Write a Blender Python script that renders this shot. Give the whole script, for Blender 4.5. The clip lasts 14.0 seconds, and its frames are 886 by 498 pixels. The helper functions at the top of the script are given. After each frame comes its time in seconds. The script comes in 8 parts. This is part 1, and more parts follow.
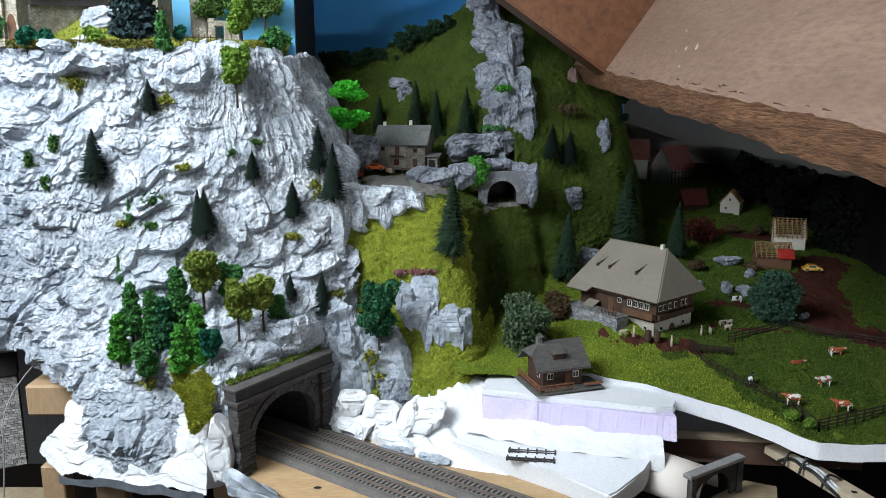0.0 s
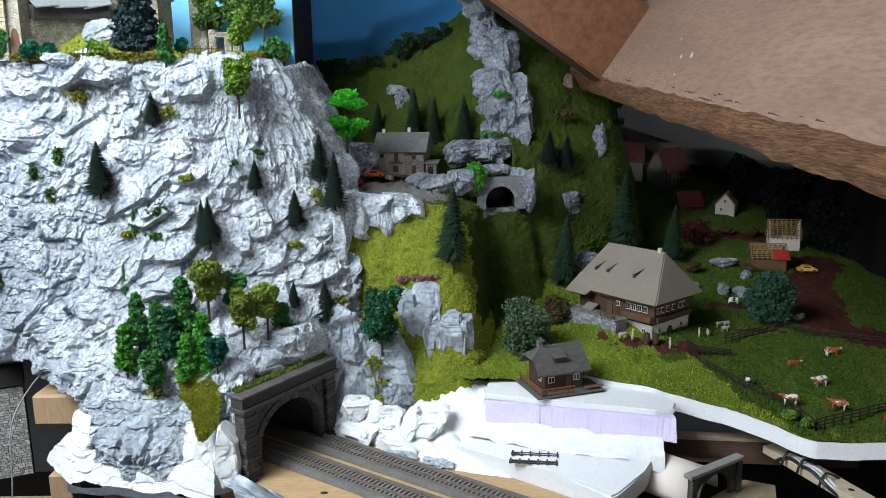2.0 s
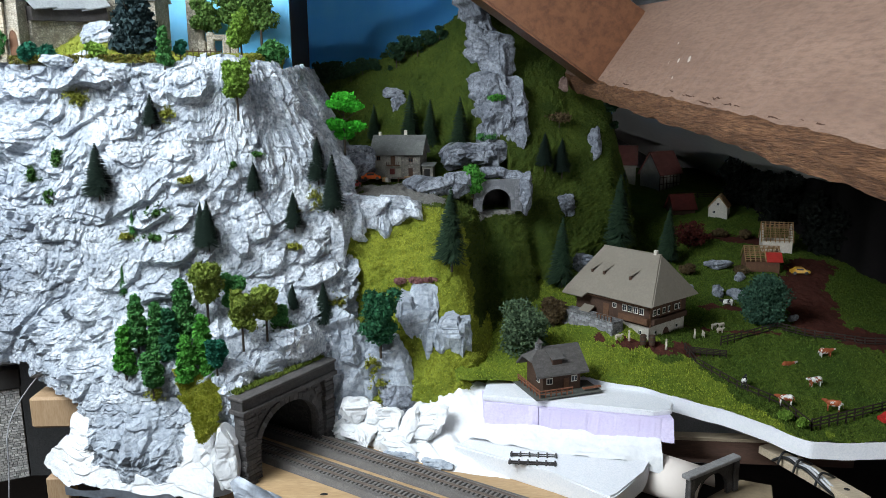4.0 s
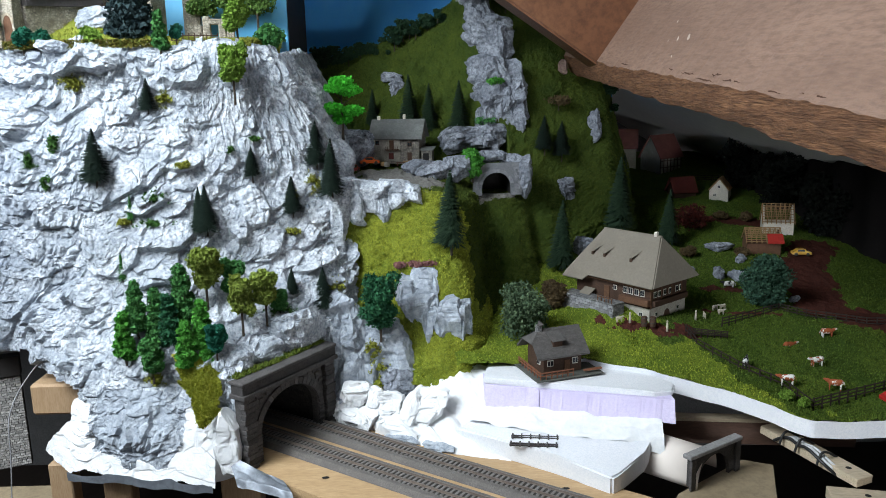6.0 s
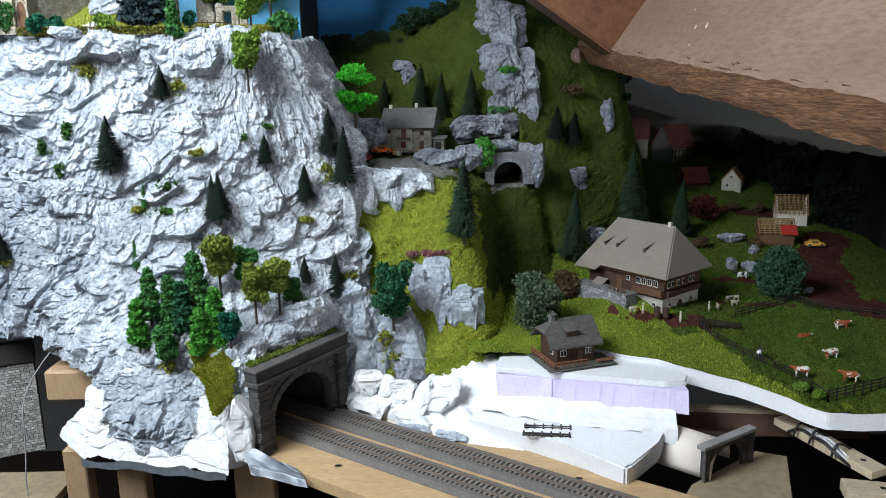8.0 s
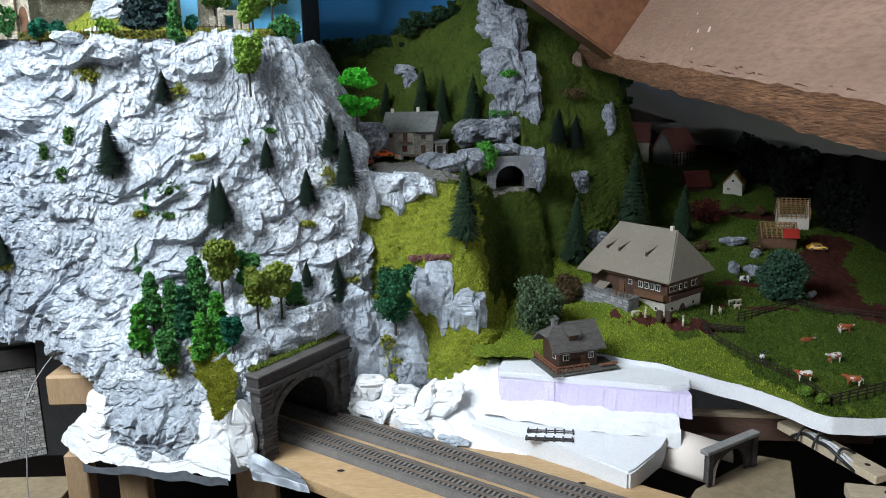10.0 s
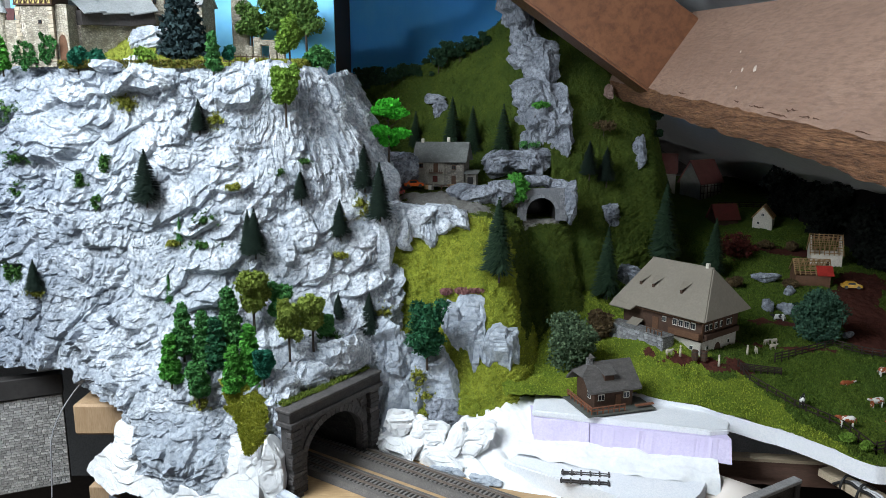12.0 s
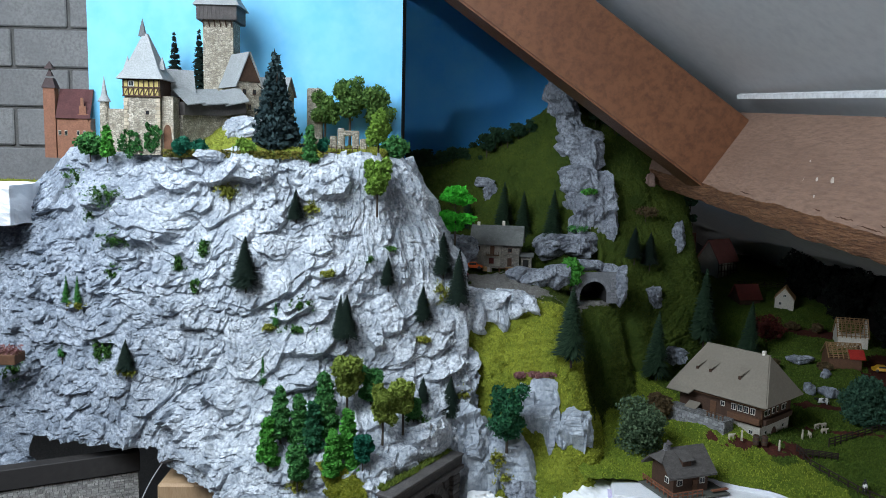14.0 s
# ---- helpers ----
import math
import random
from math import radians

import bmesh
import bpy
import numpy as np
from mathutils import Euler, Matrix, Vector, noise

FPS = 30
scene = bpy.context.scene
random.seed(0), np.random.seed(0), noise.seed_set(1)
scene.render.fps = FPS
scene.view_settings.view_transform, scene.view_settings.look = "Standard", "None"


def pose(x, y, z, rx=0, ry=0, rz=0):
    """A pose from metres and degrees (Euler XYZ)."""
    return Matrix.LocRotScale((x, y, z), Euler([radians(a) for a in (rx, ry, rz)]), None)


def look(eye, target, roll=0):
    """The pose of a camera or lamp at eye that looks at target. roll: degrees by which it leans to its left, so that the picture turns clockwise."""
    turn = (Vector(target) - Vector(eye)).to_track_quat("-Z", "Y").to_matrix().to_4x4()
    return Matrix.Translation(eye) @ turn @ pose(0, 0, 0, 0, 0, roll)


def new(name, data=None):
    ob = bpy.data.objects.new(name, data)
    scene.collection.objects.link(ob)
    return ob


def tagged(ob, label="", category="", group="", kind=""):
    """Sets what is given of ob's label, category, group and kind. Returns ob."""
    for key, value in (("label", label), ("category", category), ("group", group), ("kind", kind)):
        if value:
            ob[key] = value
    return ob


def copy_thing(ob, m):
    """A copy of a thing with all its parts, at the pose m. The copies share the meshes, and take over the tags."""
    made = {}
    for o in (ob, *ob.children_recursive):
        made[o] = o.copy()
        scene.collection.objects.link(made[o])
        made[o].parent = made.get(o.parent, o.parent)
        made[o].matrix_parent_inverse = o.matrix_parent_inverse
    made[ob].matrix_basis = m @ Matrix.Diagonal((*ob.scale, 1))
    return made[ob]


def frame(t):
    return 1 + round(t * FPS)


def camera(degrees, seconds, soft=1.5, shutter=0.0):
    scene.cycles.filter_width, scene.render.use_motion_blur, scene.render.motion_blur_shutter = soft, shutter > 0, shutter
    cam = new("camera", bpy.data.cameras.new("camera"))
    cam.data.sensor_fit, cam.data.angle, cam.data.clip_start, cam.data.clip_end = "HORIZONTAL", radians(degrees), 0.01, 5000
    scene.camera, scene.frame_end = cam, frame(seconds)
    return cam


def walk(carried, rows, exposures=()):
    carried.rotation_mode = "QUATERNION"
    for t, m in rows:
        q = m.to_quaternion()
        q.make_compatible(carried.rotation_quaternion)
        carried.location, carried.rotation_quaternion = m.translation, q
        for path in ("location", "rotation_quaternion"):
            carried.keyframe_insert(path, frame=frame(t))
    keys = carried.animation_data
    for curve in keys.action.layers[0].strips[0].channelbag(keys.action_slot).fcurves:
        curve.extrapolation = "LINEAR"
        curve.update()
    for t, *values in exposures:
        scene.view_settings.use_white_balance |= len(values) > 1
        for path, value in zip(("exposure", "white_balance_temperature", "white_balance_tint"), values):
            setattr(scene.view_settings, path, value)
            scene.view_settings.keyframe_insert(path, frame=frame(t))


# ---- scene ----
cam = camera(59.46, 14.0, soft=0.5)
PATH = [
    (0, (0.0056, -0.1331, 0.5349), (-0.0029, 1.8261, 0.1328), -0.22),
    (0.5, (0.0084, -0.1314, 0.5327), (0.0097, 1.8251, 0.1183), -0.61),
    (1, (0.0057, -0.1327, 0.5353), (0.0067, 1.8252, 0.1272), -0.67),
    (1.5, (-0.001, -0.1408, 0.5428), (0.0006, 1.8205, 0.1515), -0.69),
    (2, (-0.0038, -0.1486, 0.5458), (0.0006, 1.8114, 0.148), -0.83),
    (2.5, (-0.0126, -0.1543, 0.5482), (0.0002, 1.8088, 0.1659), -0.62),
    (3, (-0.0156, -0.1539, 0.5465), (0.0011, 1.8077, 0.1567), -0.60),
    (3.2, (-0.0191, -0.1538, 0.5455), (0.0114, 1.807, 0.1525), -0.48),
    (5.3, (-0.014, -0.1547, 0.5467), (0.0126, 1.8074, 0.1604), -0.98),
    (5.5, (-0.0156, -0.1528, 0.544), (0.0147, 1.8079, 0.1509), -1.10),
    (6, (-0.0144, -0.1513, 0.5361), (0.0118, 1.8041, 0.1169), -1.24),
    (6.5, (-0.0171, -0.1534, 0.533), (0.0054, 1.7961, 0.0866), -1.11),
    (7, (-0.0235, -0.1539, 0.5328), (-0.0127, 1.795, 0.0838), -0.86),
    (7.5, (-0.0256, -0.1503, 0.5327), (-0.0166, 1.7985, 0.0831), -1.06),
    (8, (-0.0246, -0.1481, 0.5346), (-0.0162, 1.8018, 0.09), -1.04),
    (10.5, (-0.0298, -0.146, 0.5354), (-0.0219, 1.8061, 0.1007), -1.10),
    (11, (-0.0331, -0.1451, 0.5354), (-0.023, 1.8074, 0.1024), -0.88),
    (11.5, (-0.0406, -0.1394, 0.542), (-0.0408, 1.8141, 0.113), -0.71),
    (12, (-0.0608, -0.128, 0.5525), (-0.0846, 1.8351, 0.1708), -0.24),
    (12.5, (-0.1052, -0.1146, 0.5683), (-0.1541, 1.8541, 0.2194), 0.70),
    (13, (-0.1662, -0.1251, 0.5851), (-0.1598, 1.8444, 0.2372), 0.83),
    (13.5, (-0.2123, -0.1572, 0.5967), (-0.1744, 1.82, 0.298), 0.81),
    (14, (-0.2484, -0.1766, 0.6113), (-0.1892, 1.8081, 0.3717), 1.24),
]
walk(cam, [(t, look(eye, target, roll)) for t, eye, target, roll in PATH], exposures=[(0, 0.0, 6500, 10), (11.5, 0.0, 6500, 10), (12.5, -0.16, 6420, 10), (13.5, -0.38, 6220, 10), (14, -0.44, 6260, 10)])

# ---- light ----
world = bpy.data.worlds.new("world")
scene.world = world
world.use_nodes = True
_sky = world.node_tree.nodes.new("ShaderNodeTexSky")
_sky.sky_type, _sky.sun_disc = "NISHITA", False
_sky.sun_elevation, _sky.sun_rotation = radians(35), radians(200)
_bg = world.node_tree.nodes["Background"]
_bg.inputs[1].default_value = 0.1
world.node_tree.links.new(_sky.outputs[0], _bg.inputs[0])
# daylight through the roof window above the walkway
lamp_data = bpy.data.lights.new("roof_window_daylight", "AREA")
lamp_data.shape, lamp_data.size, lamp_data.size_y = "RECTANGLE", 0.50, 0.85
lamp_data.energy, lamp_data.color = 29, (0.85, 0.94, 1.0)
lamp = new("roof_window_daylight", lamp_data)
lamp.matrix_world = look((-0.76, 0.20, 1.48), (-0.15, 1.05, 0.20))
# and through the one in the opposite roof slope
west_data = bpy.data.lights.new("west_window_daylight", "AREA")
west_data.shape, west_data.size, west_data.size_y = "RECTANGLE", 0.62, 0.85
west_data.energy, west_data.color = 33, (0.85, 0.94, 1.0)
west_lamp = new("west_window_daylight", west_data)
west_lamp.matrix_world = look((-1.24, 0.20, 1.33), (0.05, 1.20, 0.25))
# added fill lamp low in the unseen gable, to brighten village and lower lining
gable_data = bpy.data.lights.new("gable_fill_light", "AREA")
gable_data.shape, gable_data.size, gable_data.size_y, gable_data.spread = "RECTANGLE", 0.36, 0.22, radians(45)
gable_data.energy, gable_data.color = 2.4, (0.90, 0.95, 1.0)
gable_lamp = new("gable_fill_light", gable_data)
gable_lamp.matrix_world = look((0.90, -2.58, -0.25), (0.74, 2.2, 0.40))

# ---- helpers for meshes ----
rng = np.random.default_rng(7)


def hash2(i, j, seed):
    """Repeatable random numbers in 0..1 for whole-number cells."""
    n = (i.astype(np.int64) * 374761393 + j.astype(np.int64) * 668265263 + seed * 974634777) & 0x7FFFFFFF
    n = (n ^ (n >> 13)) * 1274126177 & 0x7FFFFFFF
    n = (n ^ (n >> 16)) * 974711 & 0x7FFFFFFF
    return ((n ^ (n >> 11)) & 0xFFFFF) / float(0xFFFFF)


def vnoise(u, v, seed=0):
    """Smooth value noise, about -1..1."""
    i, j = np.floor(u), np.floor(v)
    f, g = u - i, v - j
    f, g = f * f * (3 - 2 * f), g * g * (3 - 2 * g)
    a, b = hash2(i, j, seed), hash2(i + 1, j, seed)
    c, d = hash2(i, j + 1, seed), hash2(i + 1, j + 1, seed)
    return ((a * (1 - f) + b * f) * (1 - g) + (c * (1 - f) + d * f) * g) * 2 - 1


def fbm(u, v, octaves=4, seed=0):
    out, amp = 0, 1.0
    for n in range(octaves):
        out = out + amp * vnoise(u * 2**n, v * 2**n, seed + n)
        amp *= 0.5
    return out


def blocks(u, v, seed=0, lean=0.45):
    """Fractured stone: rough rectangles at their own depth and tilt, stepping sharply from one to the next, in units of a cell."""
    i, j = np.floor(u), np.floor(v)
    best, height = np.full(u.shape, 9.0), np.zeros(u.shape)
    for di in (-1, 0, 1):
        for dj in (-1, 0, 1):
            a, b = i + di, j + dj
            r = [hash2(a, b, seed + n) for n in range(8)]
            x, y = u - a - 0.05 - 0.9 * r[0], v - b - 0.05 - 0.9 * r[1]
            turn = (r[2] - 0.5) * 0.55
            x, y = x + turn * y, y - 0.6 * turn * x
            d = np.maximum(np.abs(x) * (0.65 + 0.8 * r[3]), np.abs(y) * (0.65 + 0.8 * r[4])) + 0.25 * np.abs(x + (r[7] - 0.5) * 2 * y)
            h = (r[5] - 0.5) * 1.3 + (r[6] - 0.5) * 1.1 * x + ((r[7] - 0.5) * 0.9 - lean) * y
            near = d < best
            height = np.where(near, h, height)
            best = np.where(near, d, best)
    return height


def chips(u, v, seed=0, steep=2.2, lean=0.35, drop=0.55, uneven=1.0, under=1.7, tilt=2.4):
    """Broken blocks with tilted flat faces and steep flanks, undercut below, parted by clefts, in units of a cell."""
    i, j = np.floor(u), np.floor(v)
    out = np.full(u.shape, -drop)
    for di in (-1, 0, 1):
        for dj in (-1, 0, 1):
            a, b = i + di, j + dj
            r = [hash2(a, b, seed + n) for n in range(9)]
            x, y = u - a - 0.12 - 0.76 * r[0], v - b - 0.12 - 0.76 * r[1]
            turn = (r[2] - 0.5) * 0.7
            x, y = x + turn * y, y - turn * x
            p, q = np.abs(x) / (0.48 + 0.42 * r[3]), np.abs(y) / (0.46 + 0.40 * r[4])
            d = np.maximum(np.maximum(p, q), (0.58 + 0.2 * r[8]) * (p + q))
            face = uneven * 0.9 * (r[5] - 0.5) ** 3 * 4 + (r[6] - 0.5) * tilt * x - (lean * (0.2 + 1.4 * r[7]) + (r[3] - 0.5) * 0.35 * tilt) * y
            flank = steep * np.where(y < 0, under, 0.9)
            out = np.maximum(out, np.minimum(face, face + flank * (0.95 - d)))
    return out


def stone(u, v, size, seed=0):
    """Height of a carved plaster rock face in metres, for surface metres u, v and blocks of that size."""
    k = 1 / size
    w = u + 0.055 * size * fbm(u * k * 1.6, v * k * 1.6, 3, seed + 50)
    q = v + 0.055 * size * fbm(u * k * 1.6 + 9, v * k * 1.6, 3, seed + 60)
    w, q = w + 0.10 * q, q - 0.06 * w
    worn = np.clip(0.85 + 0.8 * vnoise(u * k * 0.9, v * k * 0.8, seed + 40), 0.25, 1.5)
    h = size * 0.115 * chips(w * k * 0.95, q * k * 1.15, seed, 8.0, 0.30, 0.45, 1.7, 1.6, 1.6)
    w, q = w + 0.2 * h, q + 0.2 * h
    h = h + size * 0.105 * chips(w * k * 2.2, q * k * 2.2, seed + 10, 7.0, 0.30, 0.45, 1.6, 1.4)
    h = h + worn * size * 0.074 * chips(w * k * 4.8 + 3, q * k * 4.6 - 0.25 * w * k, seed + 20, 5.0, 0.25, 0.42, 1.5, 1.2)
    h = h + worn * size * 0.036 * chips(w * k * 9.5 + 0.3 * q * k, q * k * 9 + 5, seed + 25, 4.0, 0.15, 0.40, 1.5, 1.1)
    return h + size * 0.010 * fbm(u * k * 15, v * k * 15, 3, seed + 30)


def mesh_np(name, verts, faces, mat, smooth=False):
    """A mesh from arrays: verts n x 3, faces m x 3 or m x 4."""
    verts, faces = np.asarray(verts, float), np.asarray(faces, np.int32)
    me = bpy.data.meshes.new(name)
    k = faces.shape[1]
    me.vertices.add(len(verts))
    me.vertices.foreach_set("co", verts.ravel())
    me.loops.add(faces.size)
    me.loops.foreach_set("vertex_index", faces.ravel())
    me.polygons.add(len(faces))
    me.polygons.foreach_set("loop_start", np.arange(0, faces.size, k, dtype=np.int32))
    me.polygons.foreach_set("use_smooth", np.full(len(faces), smooth))
    me.update(calc_edges=True)
    me.validate()
    if mat:
        me.materials.append(mat)
    return me


def sheet(name, grid, mat, keep=None, smooth=True, parent=None, second=None, where=None):
    """A surface from an array of rows x columns x 3; keep: which quads stay."""
    r, c = grid.shape[:2]
    n = np.arange(r * c).reshape(r, c)
    q = np.stack([n[:-1, :-1], n[:-1, 1:], n[1:, 1:], n[1:, :-1]], -1).reshape(-1, 4)
    if keep is not None:
        q = q[keep.ravel()]
    used = np.unique(q)
    back = np.zeros(r * c, np.int32)
    back[used] = np.arange(len(used))
    ob = new(name, mesh_np(name, grid.reshape(-1, 3)[used], back[q], mat, smooth))
    ob.parent = parent
    if second:
        ob.data.materials.append(second)
        w = where.ravel() if keep is None else where.ravel()[keep.ravel()]
        ob.data.polygons.foreach_set("material_index", w.astype(np.int32))
    return ob


def grid_normals(g):
    du, dv = np.gradient(g, axis=1), np.gradient(g, axis=0)
    n = np.cross(du, dv)
    return n / np.maximum(np.linalg.norm(n, axis=-1, keepdims=True), 1e-9)


def thing(name, at, turn=0, label="", category="", group="", kind=""):
    ob = new(name)
    ob.empty_display_size = 0.01
    ob.location, ob.rotation_euler = at, (0, 0, radians(turn))
    return tagged(ob, label, category, group, kind)


def part(name, bm, mat, parent=None, label="", smooth=False):
    """Links a bmesh as one mesh object under a thing or a part."""
    me = bpy.data.meshes.new(name)
    bmesh.ops.recalc_face_normals(bm, faces=bm.faces)
    bm.to_mesh(me)
    bm.free()
    me.materials.append(mat)
    for p in me.polygons:
        p.use_smooth = smooth
    ob = new(name, me)
    ob.parent = parent
    return tagged(ob, label)


def box(bm, lo, hi, bevel=0.0):
    m = Matrix.Translation([(a + b) / 2 for a, b in zip(lo, hi)]) @ Matrix.Diagonal([b - a for a, b in zip(lo, hi)] + [1])
    made = bmesh.ops.create_cube(bm, size=1, matrix=m)["verts"]
    if bevel:
        edges = list({e for v in made for e in v.link_edges})
        bmesh.ops.bevel(bm, geom=edges, offset=bevel, segments=1, affect="EDGES")
    return bm


def boxed(lo, hi, bevel=0.0):
    return box(bmesh.new(), lo, hi, bevel)


def prism(bm, outline, depth):
    """A closed outline of 3D points, thickened by the vector depth."""
    a = [bm.verts.new(p) for p in outline]
    b = [bm.verts.new(Vector(p) + Vector(depth)) for p in outline]
    n = len(a)
    bm.faces.new(a)
    bm.faces.new(b[::-1])
    for i in range(n):
        bm.faces.new((a[i], b[i], b[(i + 1) % n], a[(i + 1) % n]))
    return bm


def tube(bm, a, b, r1, r2=None, seg=8):
    a, b = Vector(a), Vector(b)
    m = Matrix.Translation((a + b) / 2) @ (b - a).to_track_quat("Z", "Y").to_matrix().to_4x4()
    bmesh.ops.create_cone(bm, cap_ends=True, segments=seg, radius1=r1, radius2=r1 if r2 is None else r2, depth=(b - a).length, matrix=m)
    return bm


def arch_wall(bm, inner, cx, half, top, y0, y1):
    """A wall with an arched opening: inner runs along the arch from foot to foot."""
    outer = []
    for x, z in inner:
        dx, dz = x - cx, z + 0.01
        f = min(half / max(abs(dx), 1e-6), (top + 0.01) / max(dz, 1e-6))
        outer.append([cx + dx * f, -0.01 + dz * f])
    for corner in (-1, 1):
        k = min(range(len(outer)), key=lambda n: math.hypot(outer[n][0] - cx - corner * half, outer[n][1] - top))
        outer[k] = [cx + corner * half, top]
    rows_ = [[bm.verts.new((x, y, z)) for x, z in line] for line, y in ((inner, y0), (outer, y0), (outer, y1), (inner, y1))]
    for a, b in zip(rows_, rows_[1:] + rows_[:1]):
        for n in range(len(inner) - 1):
            bm.faces.new((a[n], a[n + 1], b[n + 1], b[n]))
    bmesh.ops.recalc_face_normals(bm, faces=bm.faces[:])
    return bm


def beam(bm, a, b, w, h, up=(0, 0, 1)):
    """A bar of section w x h from a to b."""
    a, b = Vector(a), Vector(b)
    y = (b - a).normalized()
    x = y.cross(Vector(up)).normalized()
    z = x.cross(y)
    m = Matrix((x, y, z)).transposed().to_4x4()
    m.translation = (a + b) / 2
    bmesh.ops.create_cube(bm, size=1, matrix=m @ Matrix.Diagonal((w, (b - a).length, h, 1)))
    return bm


# ---- materials ----
def mk(name, c1, c2, rough=0.8, s1=30.0, s2=300.0, bump=0.3, dist=0.002, metal=0.0, c3=None, coat=0.0, stretch=(1, 1, 1), rand=0.0, spec=0.35):
    """Two colours mixed by coarse noise, speckled by fine noise, with fine relief."""
    m = bpy.data.materials.new(name)
    m.use_nodes = True
    nt = m.node_tree
    b = nt.nodes["Principled BSDF"]
    link = nt.links.new
    tc = nt.nodes.new("ShaderNodeTexCoord")
    mp = nt.nodes.new("ShaderNodeMapping")
    mp.inputs["Scale"].default_value = stretch
    link(tc.outputs["Object"], mp.inputs[0])
    info = nt.nodes.new("ShaderNodeObjectInfo")
    n1, n2 = nt.nodes.new("ShaderNodeTexNoise"), nt.nodes.new("ShaderNodeTexNoise")
    n1.noise_dimensions = n2.noise_dimensions = "4D"
    for n, s, d in ((n1, s1, 4), (n2, s2, 5)):
        n.inputs["Scale"].default_value, n.inputs["Detail"].default_value = s, d
        n.inputs["Roughness"].default_value = 0.65
        link(mp.outputs[0], n.inputs["Vector"])
        mul = nt.nodes.new("ShaderNodeMath")
        mul.operation = "MULTIPLY"
        mul.inputs[1].default_value = 37.0
        link(info.outputs["Random"], mul.inputs[0])
        link(mul.outputs[0], n.inputs["W"])
    r1 = nt.nodes.new("ShaderNodeValToRGB")
    r1.color_ramp.elements[0].position, r1.color_ramp.elements[1].position = 0.36, 0.64
    r1.color_ramp.elements[0].color, r1.color_ramp.elements[1].color = (*c1, 1), (*c2, 1)
    link(n1.outputs["Fac"], r1.inputs[0])
    r2 = nt.nodes.new("ShaderNodeMapRange")
    r2.inputs["From Min"].default_value, r2.inputs["From Max"].default_value = 0.42, 0.66
    link(n2.outputs["Fac"], r2.inputs[0])
    mix = nt.nodes.new("ShaderNodeMix")
    mix.data_type = "RGBA"
    c3 = c3 or tuple(0.72 * (a + b_) / 2 for a, b_ in zip(c1, c2))
    mix.inputs[7].default_value = (*c3, 1)
    link(r2.outputs[0], mix.inputs[0])
    link(r1.outputs[0], mix.inputs[6])
    last = mix.outputs[2]
    if rand:
        hsv = nt.nodes.new("ShaderNodeHueSaturation")
        mr = nt.nodes.new("ShaderNodeMapRange")
        mr.inputs["To Min"].default_value, mr.inputs["To Max"].default_value = 1 - rand, 1 + rand
        link(info.outputs["Random"], mr.inputs[0])
        link(mr.outputs[0], hsv.inputs["Value"])
        link(last, hsv.inputs["Color"])
        last = hsv.outputs[0]
    link(last, b.inputs["Base Color"])
    b.inputs["Roughness"].default_value, b.inputs["Metallic"].default_value = rough, metal
    b.inputs["Specular IOR Level"].default_value = spec
    b.inputs["Coat Weight"].default_value = coat
    bp = nt.nodes.new("ShaderNodeBump")
    bp.inputs["Strength"].default_value, bp.inputs["Distance"].default_value = bump, dist
    link(n2.outputs["Fac"], bp.inputs["Height"])
    link(bp.outputs[0], b.inputs["Normal"])
    return m


